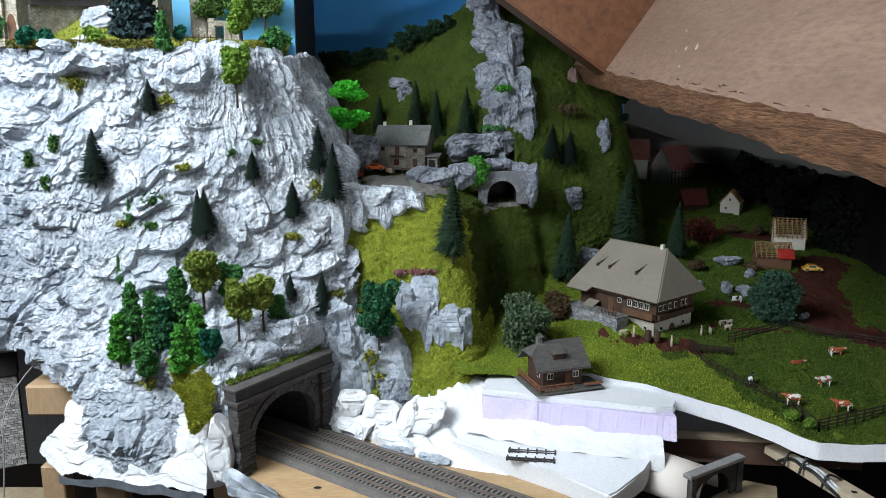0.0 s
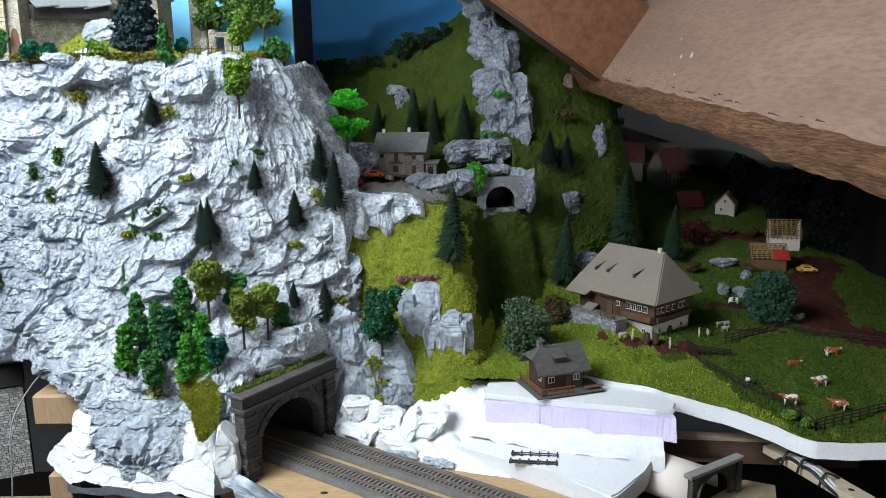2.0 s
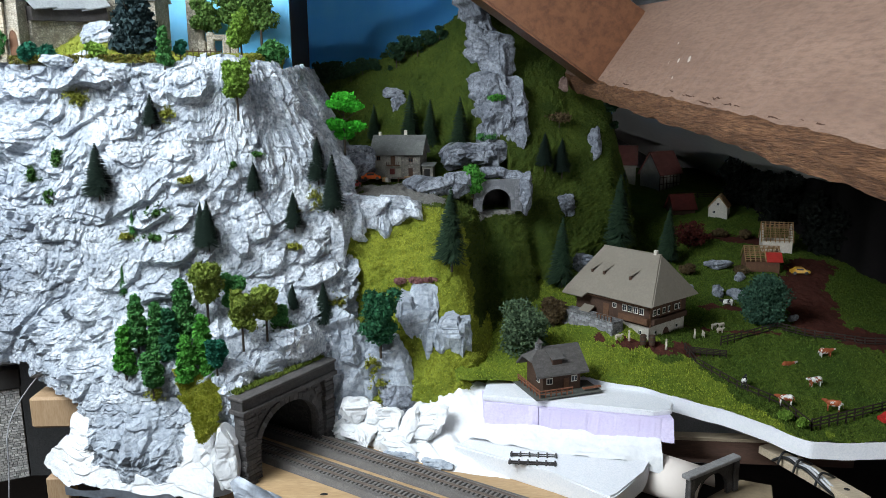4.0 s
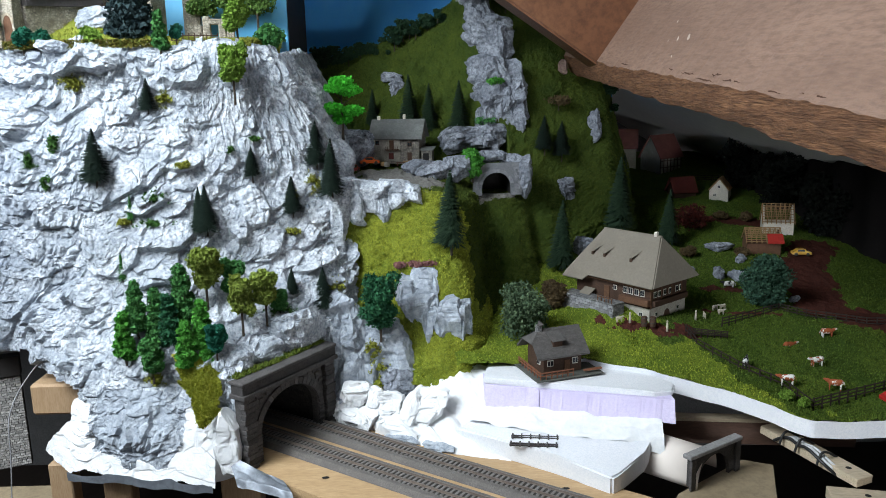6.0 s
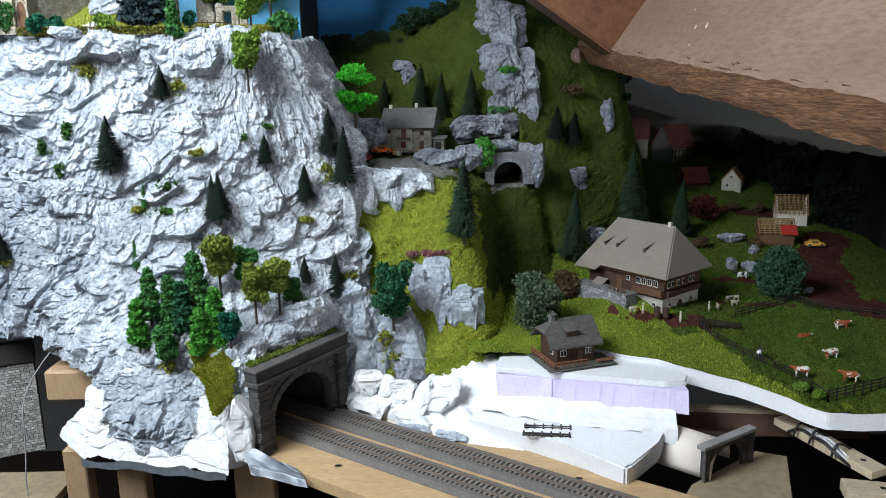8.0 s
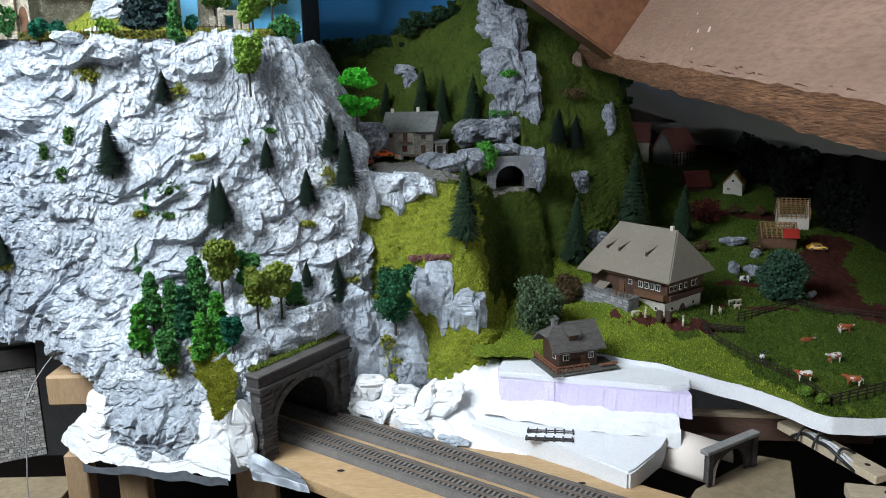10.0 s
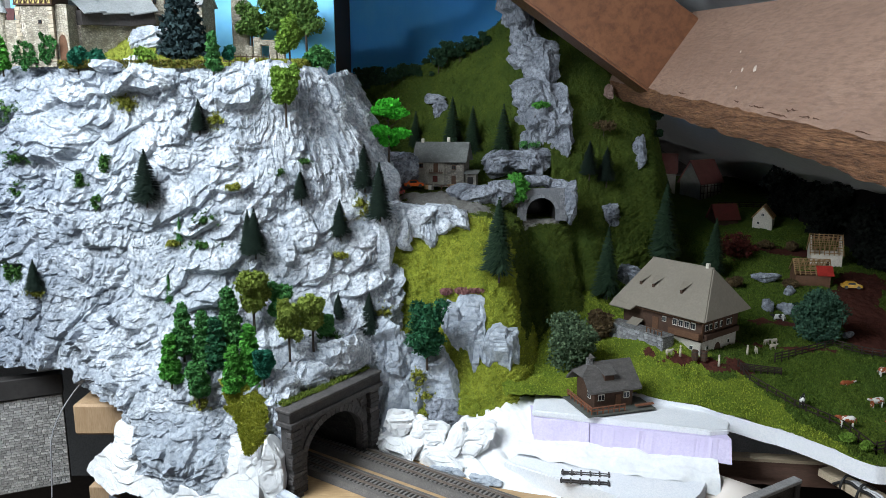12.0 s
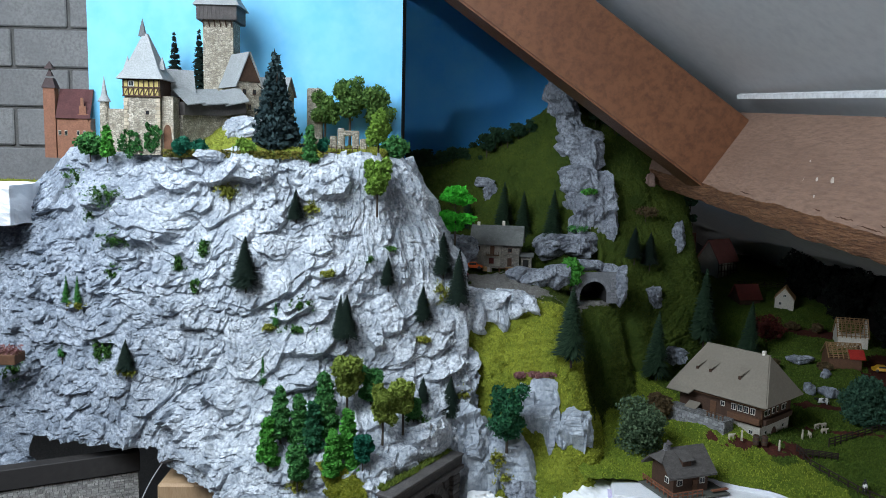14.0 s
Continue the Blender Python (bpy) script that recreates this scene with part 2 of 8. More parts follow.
def masonry(name, ca, cb, joint, scale, rough=0.85):
    """Small irregular laid stones with recessed joints."""
    m = bpy.data.materials.new(name)
    m.use_nodes = True
    nt = m.node_tree
    b, link = nt.nodes["Principled BSDF"], nt.links.new
    tc, mp = nt.nodes.new("ShaderNodeTexCoord"), nt.nodes.new("ShaderNodeMapping")
    mp.inputs["Scale"].default_value = (1, 1, 1.6)
    link(tc.outputs["Object"], mp.inputs[0])
    cell, edge_ = nt.nodes.new("ShaderNodeTexVoronoi"), nt.nodes.new("ShaderNodeTexVoronoi")
    edge_.feature = "DISTANCE_TO_EDGE"
    for n in (cell, edge_):
        n.inputs["Scale"].default_value, n.inputs["Randomness"].default_value = scale, 0.85
        link(mp.outputs[0], n.inputs["Vector"])
    sep, ramp = nt.nodes.new("ShaderNodeSeparateColor"), nt.nodes.new("ShaderNodeValToRGB")
    link(cell.outputs["Color"], sep.inputs[0])
    link(sep.outputs[0], ramp.inputs[0])
    ramp.color_ramp.elements[0].color, ramp.color_ramp.elements[1].color = (*ca, 1), (*cb, 1)
    nz = nt.nodes.new("ShaderNodeTexNoise")
    nz.inputs["Scale"].default_value, nz.inputs["Detail"].default_value = 70, 5
    link(tc.outputs["Object"], nz.inputs["Vector"])
    stain = nt.nodes.new("ShaderNodeMix")
    stain.data_type, stain.blend_type = "RGBA", "MULTIPLY"
    dirt = nt.nodes.new("ShaderNodeValToRGB")
    dirt.color_ramp.elements[0].position, dirt.color_ramp.elements[1].position = 0.35, 0.65
    dirt.color_ramp.elements[0].color, dirt.color_ramp.elements[1].color = (0.62, 0.60, 0.56, 1), (1, 1, 1, 1)
    link(nz.outputs["Fac"], dirt.inputs[0])
    stain.inputs[0].default_value = 1
    link(ramp.outputs[0], stain.inputs[6])
    link(dirt.outputs[0], stain.inputs[7])
    mr = nt.nodes.new("ShaderNodeMapRange")
    mr.inputs["From Min"].default_value, mr.inputs["From Max"].default_value = 0.03, 0.10
    link(edge_.outputs["Distance"], mr.inputs[0])
    mix = nt.nodes.new("ShaderNodeMix")
    mix.data_type = "RGBA"
    mix.inputs[6].default_value = (*joint, 1)
    link(mr.outputs[0], mix.inputs[0])
    link(stain.outputs[2], mix.inputs[7])
    link(mix.outputs[2], b.inputs["Base Color"])
    b.inputs["Roughness"].default_value = rough
    bp = nt.nodes.new("ShaderNodeBump")
    bp.inputs["Strength"].default_value, bp.inputs["Distance"].default_value = 0.8, 0.0015
    link(mr.outputs[0], bp.inputs["Height"])
    link(bp.outputs[0], b.inputs["Normal"])
    return m


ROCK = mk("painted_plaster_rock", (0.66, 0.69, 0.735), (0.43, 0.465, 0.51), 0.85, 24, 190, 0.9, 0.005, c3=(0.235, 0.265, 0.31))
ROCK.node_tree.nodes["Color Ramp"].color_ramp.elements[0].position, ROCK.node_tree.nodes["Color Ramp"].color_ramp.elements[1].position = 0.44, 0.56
def dim_along_x(m, lo, hi, c):
    """Darkens the colour along x, with a ragged edge, to stand for dimmer light."""
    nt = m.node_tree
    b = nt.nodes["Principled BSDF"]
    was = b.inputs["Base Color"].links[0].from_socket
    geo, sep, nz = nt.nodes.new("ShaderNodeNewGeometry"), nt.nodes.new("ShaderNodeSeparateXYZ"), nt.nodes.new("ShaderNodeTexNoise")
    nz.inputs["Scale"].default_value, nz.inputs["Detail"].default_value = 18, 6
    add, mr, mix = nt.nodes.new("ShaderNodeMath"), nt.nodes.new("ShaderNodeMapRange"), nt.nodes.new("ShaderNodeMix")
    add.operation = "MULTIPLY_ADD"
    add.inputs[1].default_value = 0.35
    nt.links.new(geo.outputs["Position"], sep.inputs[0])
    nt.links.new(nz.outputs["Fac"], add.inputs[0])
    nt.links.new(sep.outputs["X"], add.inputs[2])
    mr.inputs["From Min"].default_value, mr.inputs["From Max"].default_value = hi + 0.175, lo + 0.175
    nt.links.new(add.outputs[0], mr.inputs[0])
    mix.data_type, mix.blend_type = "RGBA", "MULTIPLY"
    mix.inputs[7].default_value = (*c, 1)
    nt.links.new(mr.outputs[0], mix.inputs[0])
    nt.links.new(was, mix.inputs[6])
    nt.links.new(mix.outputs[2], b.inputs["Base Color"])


# greyer, darker rock colour to the left, standing in for weaker light there
dim_along_x(ROCK, -0.78, -0.55, (0.66, 0.69, 0.74))
ROCK_SLATE = mk("slate_grey_rock_paint", (0.46, 0.50, 0.55), (0.31, 0.34, 0.385), 0.85, 30, 130, 0.6, 0.004, c3=(0.21, 0.24, 0.28))
ROCK_GREY = mk("grey_rock", (0.36, 0.385, 0.43), (0.17, 0.185, 0.22), 0.85, 30, 160, 0.6, 0.004, c3=(0.085, 0.095, 0.115))
PLASTER = mk("raw_white_plaster", (0.80, 0.80, 0.80), (0.74, 0.75, 0.76), 0.8, 25, 160, 0.25, 0.003, c3=(0.70, 0.71, 0.73))
FOAM = mk("white_foam", (0.80, 0.80, 0.82), (0.75, 0.76, 0.79), 0.75, 18, 420, 0.4, 0.002, c3=(0.68, 0.70, 0.74))
LILAC = mk("lilac_foam", (0.62, 0.55, 0.76), (0.68, 0.62, 0.80), 0.7, 25, 300, 0.25, 0.002, c3=(0.58, 0.52, 0.72))
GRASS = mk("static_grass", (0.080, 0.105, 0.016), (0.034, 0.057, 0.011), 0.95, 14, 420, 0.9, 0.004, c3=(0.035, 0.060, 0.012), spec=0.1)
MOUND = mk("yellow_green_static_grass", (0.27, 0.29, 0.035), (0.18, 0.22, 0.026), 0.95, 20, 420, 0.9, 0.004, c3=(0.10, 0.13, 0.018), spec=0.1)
MEADOW = mk("meadow_grass", (0.11, 0.15, 0.020), (0.060, 0.105, 0.016), 0.95, 12, 420, 0.9, 0.004, c3=(0.032, 0.056, 0.011), spec=0.1)
PINE = mk("pine_board", (0.52, 0.36, 0.20), (0.44, 0.29, 0.15), 0.6, 9, 60, 0.15, 0.001, c3=(0.36, 0.23, 0.12), stretch=(1, 9, 9))
SKYBLUE = mk("sky_blue_paint", (0.13, 0.50, 0.85), (0.22, 0.60, 0.90), 0.7, 5, 9, 0.02, 0.001, c3=(0.26, 0.63, 0.90))
DEEPBLUE = mk("deep_sky_blue_paint", (0.06, 0.38, 0.95), (0.09, 0.45, 0.96), 0.7, 3, 9, 0.02, 0.001, c3=(0.10, 0.48, 0.96))
TIMBER = mk("red_brown_timber", (0.205, 0.088, 0.042), (0.150, 0.062, 0.031), 0.5, 7, 150, 0.4, 0.003, c3=(0.115, 0.046, 0.024), stretch=(0.5, 2.2, 0.5))
PURLIN_PAINT = mk("worn_brown_paint", (0.270, 0.170, 0.122), (0.215, 0.132, 0.094), 0.6, 22, 240, 0.7, 0.003, c3=(0.165, 0.098, 0.070), stretch=(1, 0.22, 1))
RAWWOOD = mk("split_raw_wood", (0.32, 0.155, 0.075), (0.17, 0.075, 0.036), 0.85, 120, 520, 1.0, 0.006, c3=(0.075, 0.032, 0.016), stretch=(1, 0.10, 1))
PANEL = mk("ceiling_panel", (0.64, 0.65, 0.66), (0.59, 0.60, 0.62), 0.6, 2, 60, 0.05, 0.001, c3=(0.56, 0.57, 0.59))
LINING = mk("pale_roof_lining", (0.74, 0.72, 0.69), (0.68, 0.66, 0.63), 0.6, 3, 60, 0.05, 0.001, c3=(0.66, 0.64, 0.61))
WHITE = mk("white_trim", (0.75, 0.75, 0.76), (0.70, 0.70, 0.72), 0.5, 9, 90, 0.05, 0.001)
# near-black stands in for the unlit depth of bores, holes and openings
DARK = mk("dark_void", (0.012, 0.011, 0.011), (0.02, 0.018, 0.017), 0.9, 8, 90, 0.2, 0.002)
FLOOR = mk("dark_floorboards", (0.05, 0.035, 0.028), (0.035, 0.025, 0.02), 0.7, 4, 60, 0.2, 0.002)
BLOCK = mk("grey_wall_block", (0.27, 0.265, 0.265), (0.22, 0.217, 0.22), 0.85, 12, 160, 0.3, 0.003, rand=0.06)

# ---- structure: the attic room ----
SLOPE = math.tan(radians(35))


def roof_z(x):
    """The underside of the roof lining; it falls to the right."""
    return 0.735 - (x - 0.40) * SLOPE


RIDGE_X = -0.95


def west_z(x):
    """The underside of the other roof slope."""
    return roof_z(RIDGE_X) + (x - RIDGE_X)


bm = bmesh.new()
for xa, xb, ya, yb in ((RIDGE_X, -0.93, -2.6, 2.9), (-0.93, -0.53, -2.6, -0.25), (-0.93, -0.53, 0.65, 2.9), (-0.53, 2.35, -2.6, 2.9)):
    prism(bm, [(xa, ya, roof_z(xa)), (xb, ya, roof_z(xb)), (xb, yb, roof_z(xb)), (xa, yb, roof_z(xa))], (0, 0, 0.06))
for xa, xb, ya, yb in ((RIDGE_X, -1.02, -2.6, 2.9), (-1.02, -1.48, -2.6, -0.25), (-1.02, -1.48, 0.65, 2.9), (-1.48, -3.3, -2.6, 2.9)):
    prism(bm, [(xa, ya, west_z(xa)), (xa, yb, west_z(xa)), (xb, yb, west_z(xb)), (xb, ya, west_z(xb))], (0, 0, 0.06))
tagged(part("ceiling", bm, PANEL), "grey lining of the sloping attic roof", "ceiling", kind="structure")
def knee_z(x, y):
    """The underside of the lower lining beyond the purlin."""
    return 0.357 - 0.6 * (x - 0.721) + 0.083 * (2.78 - y)


bm = bmesh.new()
prism(bm, [(x, y, knee_z(x, y)) for x, y in ((0.46, 0.95), (1.55, 0.95), (1.55, 2.77), (0.46, 2.77))], (0, 0, 0.012))
tagged(part("lower_ceiling", bm, LINING), "grey lining low behind the purlin", "ceiling", kind="structure")
bm = bmesh.new()
box(bm, (-4.4, -2.8, -1.0), (2.5, 3.1, -0.95))
tagged(part("floor", bm, FLOOR), "dark wooden attic floor in shadow", "floor", kind="structure")
for name, lo, hi in (("wall_east", (2.3, -2.6, -0.95), (2.42, 2.9, -0.4)), ("wall_west", (-3.35, -2.6, -0.95), (-3.23, 2.9, -0.5)),
                     ("wall_north", (-3.3, 2.78, -0.95), (2.42, 2.9, 2.0))):
    tagged(part(name, boxed(lo, hi), BLOCK), "plain grey attic wall", "wall", kind="structure")

# unseen wall; its opening is made up to go with the fill lamp
bm = bmesh.new()
for lo, hi in (((-3.3, -2.75, -0.95), (0.7, -2.6, 2.0)), ((1.1, -2.75, -0.95), (2.42, -2.6, 2.0)), ((0.7, -2.75, -0.95), (1.1, -2.6, -0.38)), ((0.7, -2.75, -0.12), (1.1, -2.6, 2.0))):
    box(bm, lo, hi)
tagged(part("wall_south", bm, BLOCK), "plain grey attic gable wall with an opening added for the fill lamp", "wall", kind="structure")

# the purlin along the room and the rafter across it
bm = bmesh.new()
up, side = Vector((0.57, 0, 0.82)), Vector((0.82, 0, -0.57))


def purlin_at(y, a, b):
    """A point of the purlin's section: a along its tall face, b across it."""
    return Vector((0.297, 0, 0.530 + 0.066 * (y - 0.775))) + up * a + side * b + Vector((0, y, 0))


outline = [(-0.022, 0.034), (-0.017, 0.024), (-0.011, 0.015), (-0.004, 0.007), (0.002, 0), (0.170, 0), (0.170, 0.092), (0.006, 0.087), (-0.008, 0.062)]
rows = np.linspace(-1.6, 1.74, 420)
ring = [[bm.verts.new(purlin_at(y, a, b) + Vector((0, 0, 0.0030 * float(fbm(np.array(y * 22.0), np.array(a * 260 + b * 60), 4, 17)) * (a < 0.05)))) for a, b in outline] for y in rows]
for r0, r1 in zip(ring, ring[1:]):
    for n in range(len(outline)):
        bm.faces.new((r0[n], r1[n], r1[(n + 1) % len(outline)], r0[(n + 1) % len(outline)]))
bm.faces.new(ring[0])
bm.faces.new(ring[-1][::-1])
bm.faces.index_update()
raw = [f.index for f in bm.faces if f.calc_center_median().z < purlin_at(f.calc_center_median().y, 0.000, 0).z + 0.001 and abs(f.normal.y) < 0.5]
purlin = part("purlin", bm, PURLIN_PAINT)
purlin.data.materials.append(RAWWOOD)
for n in raw:
    purlin.data.polygons[n].material_index = 1
tagged(purlin, "worn brown painted roof purlin with split lower edge", "roof beam", kind="structure")
bm = bmesh.new()
d, n = Vector((-0.819, 0, 0.574)), Vector((0.574, 0, 0.819))
a = Vector((0.291, 1.325, 0.568)) - d * 0.02
prism(bm, [a, a + d * 1.75, a + d * 1.75 + n * 0.155, a + n * 0.155], (0, 0.1, 0))
bmesh.ops.bevel(bm, geom=bm.edges[:], offset=0.004, segments=2, affect="EDGES")
tagged(part("rafter", bm, TIMBER), "reddish brown stained rafter crossing the sky backdrop", "roof beam", kind="structure")

# ---- the layout: ground forms ----
def along(points, count):
    """Evenly spaced points on a bent line, softly rounded."""
    p = np.array(points, float)
    s = np.linspace(0, len(p) - 1, count)
    return np.stack([np.interp(s, np.arange(len(p)), p[:, k]) for k in range(p.shape[1])], -1)


def smooth_cols(a, times):
    for _ in range(times):
        a = np.concatenate([a[:1], (a[:-2] + 2 * a[1:-1] + a[2:]) / 4, a[-1:]])
    return a


CLIFF = {
    0.600: [(-1.25, 1.30), (-0.90, 1.20), (-0.75, 1.11), (-0.60, 1.075), (-0.50, 1.085), (-0.40, 1.12), (-0.32, 1.14), (-0.275, 1.20), (-0.255, 1.35), (-0.27, 1.65)],
    0.400: [(-1.25, 1.28), (-0.90, 1.13), (-0.76, 1.085), (-0.62, 1.045), (-0.50, 1.03), (-0.40, 1.045), (-0.31, 1.10), (-0.18, 1.17), (-0.16, 1.30), (-0.18, 1.60)],
    0.240: [(-1.25, 1.25), (-0.90, 1.12), (-0.76, 1.075), (-0.64, 1.05), (-0.52, 1.01), (-0.42, 1.00), (-0.33, 1.03), (-0.22, 1.07), (-0.15, 1.14), (-0.12, 1.25)],
    0.160: [(-1.25, 1.22), (-0.90, 1.11), (-0.76, 1.07), (-0.67, 1.05), (-0.55, 0.98), (-0.43, 0.935), (-0.32, 0.92), (-0.21, 1.03), (-0.15, 1.10), (-0.12, 1.20)],
    -0.03: [(-1.25, 1.20), (-0.90, 1.10), (-0.76, 1.07), (-0.69, 1.06), (-0.57, 0.93), (-0.45, 0.895), (-0.33, 0.865), (-0.28, 0.93), (-0.18, 1.05), (-0.12, 1.15)],
}
NU, NV = 1180, 640
levels = sorted(CLIFF)
plans = np.array([smooth_cols(along(CLIFF[z], NU), 120) for z in levels])
zz = np.linspace(levels[0], levels[-1], NV)
cliff = np.zeros((NV, NU, 3))
for k in range(2):
    for c in range(NU):
        cliff[:, c, k] = np.interp(zz, levels, plans[:, c, k])
cliff[..., 2] = zz[:, None]
for k in range(2):
    cliff[..., k] = smooth_cols(cliff[..., k], 40)
s = np.cumsum(np.r_[0, np.hypot(*np.diff(plans[2], axis=0).T)])
uu, vv = np.meshgrid(s, zz)
out = grid_normals(cliff)
out[..., 2] = 0.35 * out[..., 2] + 0.10
upright = np.clip((cliff[..., 0] + 0.40) / 0.08, 0, 1) * np.clip((vv - 0.36) / 0.06, 0, 1)
rough = (1 - upright) * stone(uu, vv, 0.080, 3) + upright * stone(1.25 * uu, 0.6 * vv, 0.075, 33) + 0.010 * fbm(uu * 7, vv * 6, 2, 5)
# the large slabs and blocks that stand out of the face: x, z, half width, half height, depth
SLABS = ((-0.545, 0.578, 0.052, 0.020, 0.026), (-0.405, 0.566, 0.036, 0.030, 0.020), (-0.640, 0.570, 0.034, 0.020, 0.016), (-0.700, 0.500, 0.055, 0.050, 0.022), (-0.780, 0.545, 0.030, 0.030, 0.018), (-0.300, 0.345, 0.020, 0.032, 0.016),
         (-0.325, 0.322, 0.014, 0.030, 0.014), (-0.205, 0.262, 0.034, 0.016, 0.014), (-0.450, 0.372, 0.034, 0.018, 0.014), (-0.425, 0.318, 0.042, 0.022, 0.012), (-0.400, 0.425, 0.030, 0.014, 0.012), (-0.445, 0.262, 0.045, 0.018, 0.014),
         (-0.590, 0.160, 0.030, 0.040, 0.020), (-0.640, 0.200, 0.028, 0.035, 0.016), (-0.560, 0.240, 0.030, 0.030, 0.012))
for n, (x, z, w, h, depth) in enumerate(SLABS):
    p, q = (cliff[..., 0] - x + 0.3 * (vv - z)) / w, (vv - z - 0.15 * (cliff[..., 0] - x)) / h
    d = np.maximum(np.maximum(np.abs(p), np.abs(q)), 0.68 * (np.abs(p) + np.abs(q))) + 0.10 * fbm(uu * 45, vv * 45, 2, 200 + n)
    rough = rough + 0.75 * depth * np.clip(1.08 - d, 0, 0.22) / 0.22 * (1 - 0.55 * q) * np.where(q < 0, 1, 0.8)
top = np.clip((vv - 0.585) / 0.015, 0, 1)
bx, bz = cliff[..., 0], cliff[..., 2]
wob = 0.008 * fbm(bx * 40, bz * 40, 3, 77)
# bare plaster that was never painted: the foot, both flanks of the foot and the far end
bare = (bz < 0.004 + 2 * wob) | ((bx < -0.545 + 0.3 * bz + 2 * wob) & (bx > -0.66) & (bz < 0.085)) | ((bx > -0.395 + 0.35 * bz + 2 * wob) & (bz < 0.098 + wob)) 
block = np.clip(1.6 - 2.2 * np.maximum(np.abs(bx + 0.465) / 0.10, np.abs(bz - 0.055) / 0.085) + 12 * wob, 0, 1)
rough = rough * (1 - block) + block * (0.85 * stone(uu, vv, 0.13, 12) + 0.004)
rough = np.where(bare, 0.22 * rough, rough)
cliff = cliff + out * (rough * (1 - 0.6 * top))[..., None]
cliff[..., 2] += 0.010 * fbm(uu * 14, vv * 2, 3, 8)
cliff[..., 2] -= 0.070 * np.clip((-0.845 - cliff[..., 0]) / 0.10, 0, 1) * np.clip((cliff[..., 2] - 0.40) / 0.2, 0, 1.2)
lip_rows = []
for back, rise in ((0.006, 0.004), (0.014, 0.005), (0.024, 0.003), (0.036, 0.000), (0.060, -0.010)):
    row = cliff[-1].copy()
    row[:, 1] += back
    row[:, 0] -= 0.6 * back * np.clip((row[:, 0] + 0.34) / 0.06, 0, 1)
    row[:, 2] += rise + 0.007 * blocks(row[:, 0] * 45, row[:, 1] * 60, 44)
    lip_rows.append(row)
cliff = np.concatenate([cliff, np.array(lip_rows)])
pad = np.zeros((len(lip_rows), NU))
bare, wob = np.concatenate([bare, pad > 1]), np.concatenate([wob, pad])
cx, cz = cliff[:-1, :-1, 0], cliff[:-1, :-1, 2]
edge_x = np.interp(cz, [-0.03, 0.008, 0.03, 0.053, 0.085, 0.093, 0.100, 0.112, 0.148], [-0.640, -0.612, -0.590, -0.572, -0.563, -0.565, -0.640, -0.663, -0.685])
wob = wob[:-1, :-1]
arch = (cx < edge_x + wob) & (cx > -0.893 + wob) & (cz < 0.130 + wob)
keep = ~arch & ~((cx > -0.335) & (cz < 0.118)) & (cz > -0.026 + 0.6 * wob)


def cliff_y(x, z):
    """How far back the rock face lies at that place."""
    k = np.argmin((cliff[..., 0] - x) ** 2 + (cliff[..., 2] - z) ** 2)
    return float(cliff[..., 1].ravel()[k])


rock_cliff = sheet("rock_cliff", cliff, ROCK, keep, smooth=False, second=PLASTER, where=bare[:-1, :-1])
rock_cliff.data.materials.append(ROCK_SLATE)
# the block's grey-blue paint, deepened for the weaker light low down
slaty = np.concatenate([block > 0.3, pad > 1])[:-1, :-1]
index = np.where(bare[:-1, :-1], 1, np.where(slaty, 2, 0))
rock_cliff.data.polygons.foreach_set("material_index", index.ravel()[keep.ravel()].astype(np.int32))
tagged(rock_cliff, "steep pale grey plaster rock cliff of the model landscape", "cliff", kind="structure")

HILL = {
    -0.33: [(1.20, 0.04), (1.25, 0.14), (1.30, 0.24), (1.36, 0.33), (1.55, 0.36), (1.68, 0.47), (1.76, 0.57), (1.88, 0.55)],
    -0.20: [(1.06, 0.04), (1.11, 0.14), (1.15, 0.24), (1.19, 0.36), (1.52, 0.375), (1.67, 0.50), (1.75, 0.615), (1.88, 0.59)],
    -0.06: [(1.03, 0.06), (1.09, 0.14), (1.14, 0.25), (1.195, 0.345), (1.52, 0.367), (1.63, 0.53), (1.73, 0.652), (1.88, 0.63)],
    0.00: [(1.01, 0.06), (1.065, 0.14), (1.13, 0.25), (1.19, 0.34), (1.52, 0.365), (1.63, 0.535), (1.73, 0.685), (1.88, 0.66)],
    0.05: [(1.02, 0.075), (1.07, 0.13), (1.15, 0.25), (1.25, 0.325), (1.50, 0.335), (1.60, 0.51), (1.72, 0.73), (1.88, 0.71)],
    0.09: [(1.06, 0.080), (1.17, 0.11), (1.29, 0.18), (1.41, 0.295), (1.47, 0.308), (1.59, 0.50), (1.71, 0.76), (1.88, 0.73)],
    0.14: [(1.09, 0.085), (1.20, 0.105), (1.33, 0.17), (1.42, 0.290), (1.46, 0.300), (1.58, 0.48), (1.71, 0.75), (1.88, 0.72)],
    0.28: [(1.20, 0.10), (1.36, 0.12), (1.45, 0.17), (1.52, 0.27), (1.56, 0.34), (1.63, 0.51), (1.73, 0.67), (1.88, 0.65)],
    0.40: [(1.30, 0.10), (1.47, 0.13), (1.54, 0.19), (1.58, 0.30), (1.61, 0.37), (1.65, 0.45), (1.73, 0.55), (1.88, 0.53)],
    0.49: [(1.50, 0.12), (1.60, 0.15), (1.68, 0.18), (1.74, 0.22), (1.78, 0.26), (1.82, 0.30), (1.86, 0.33), (1.95, 0.30)],
}
HU, HV = 366, 380
xs = np.linspace(-0.33, 0.49, HU)
prof = np.array([smooth_cols(along(HILL[x], HV), 30) for x in sorted(HILL)])
hill = np.zeros((HV, HU, 3))
hill[..., 0] = xs
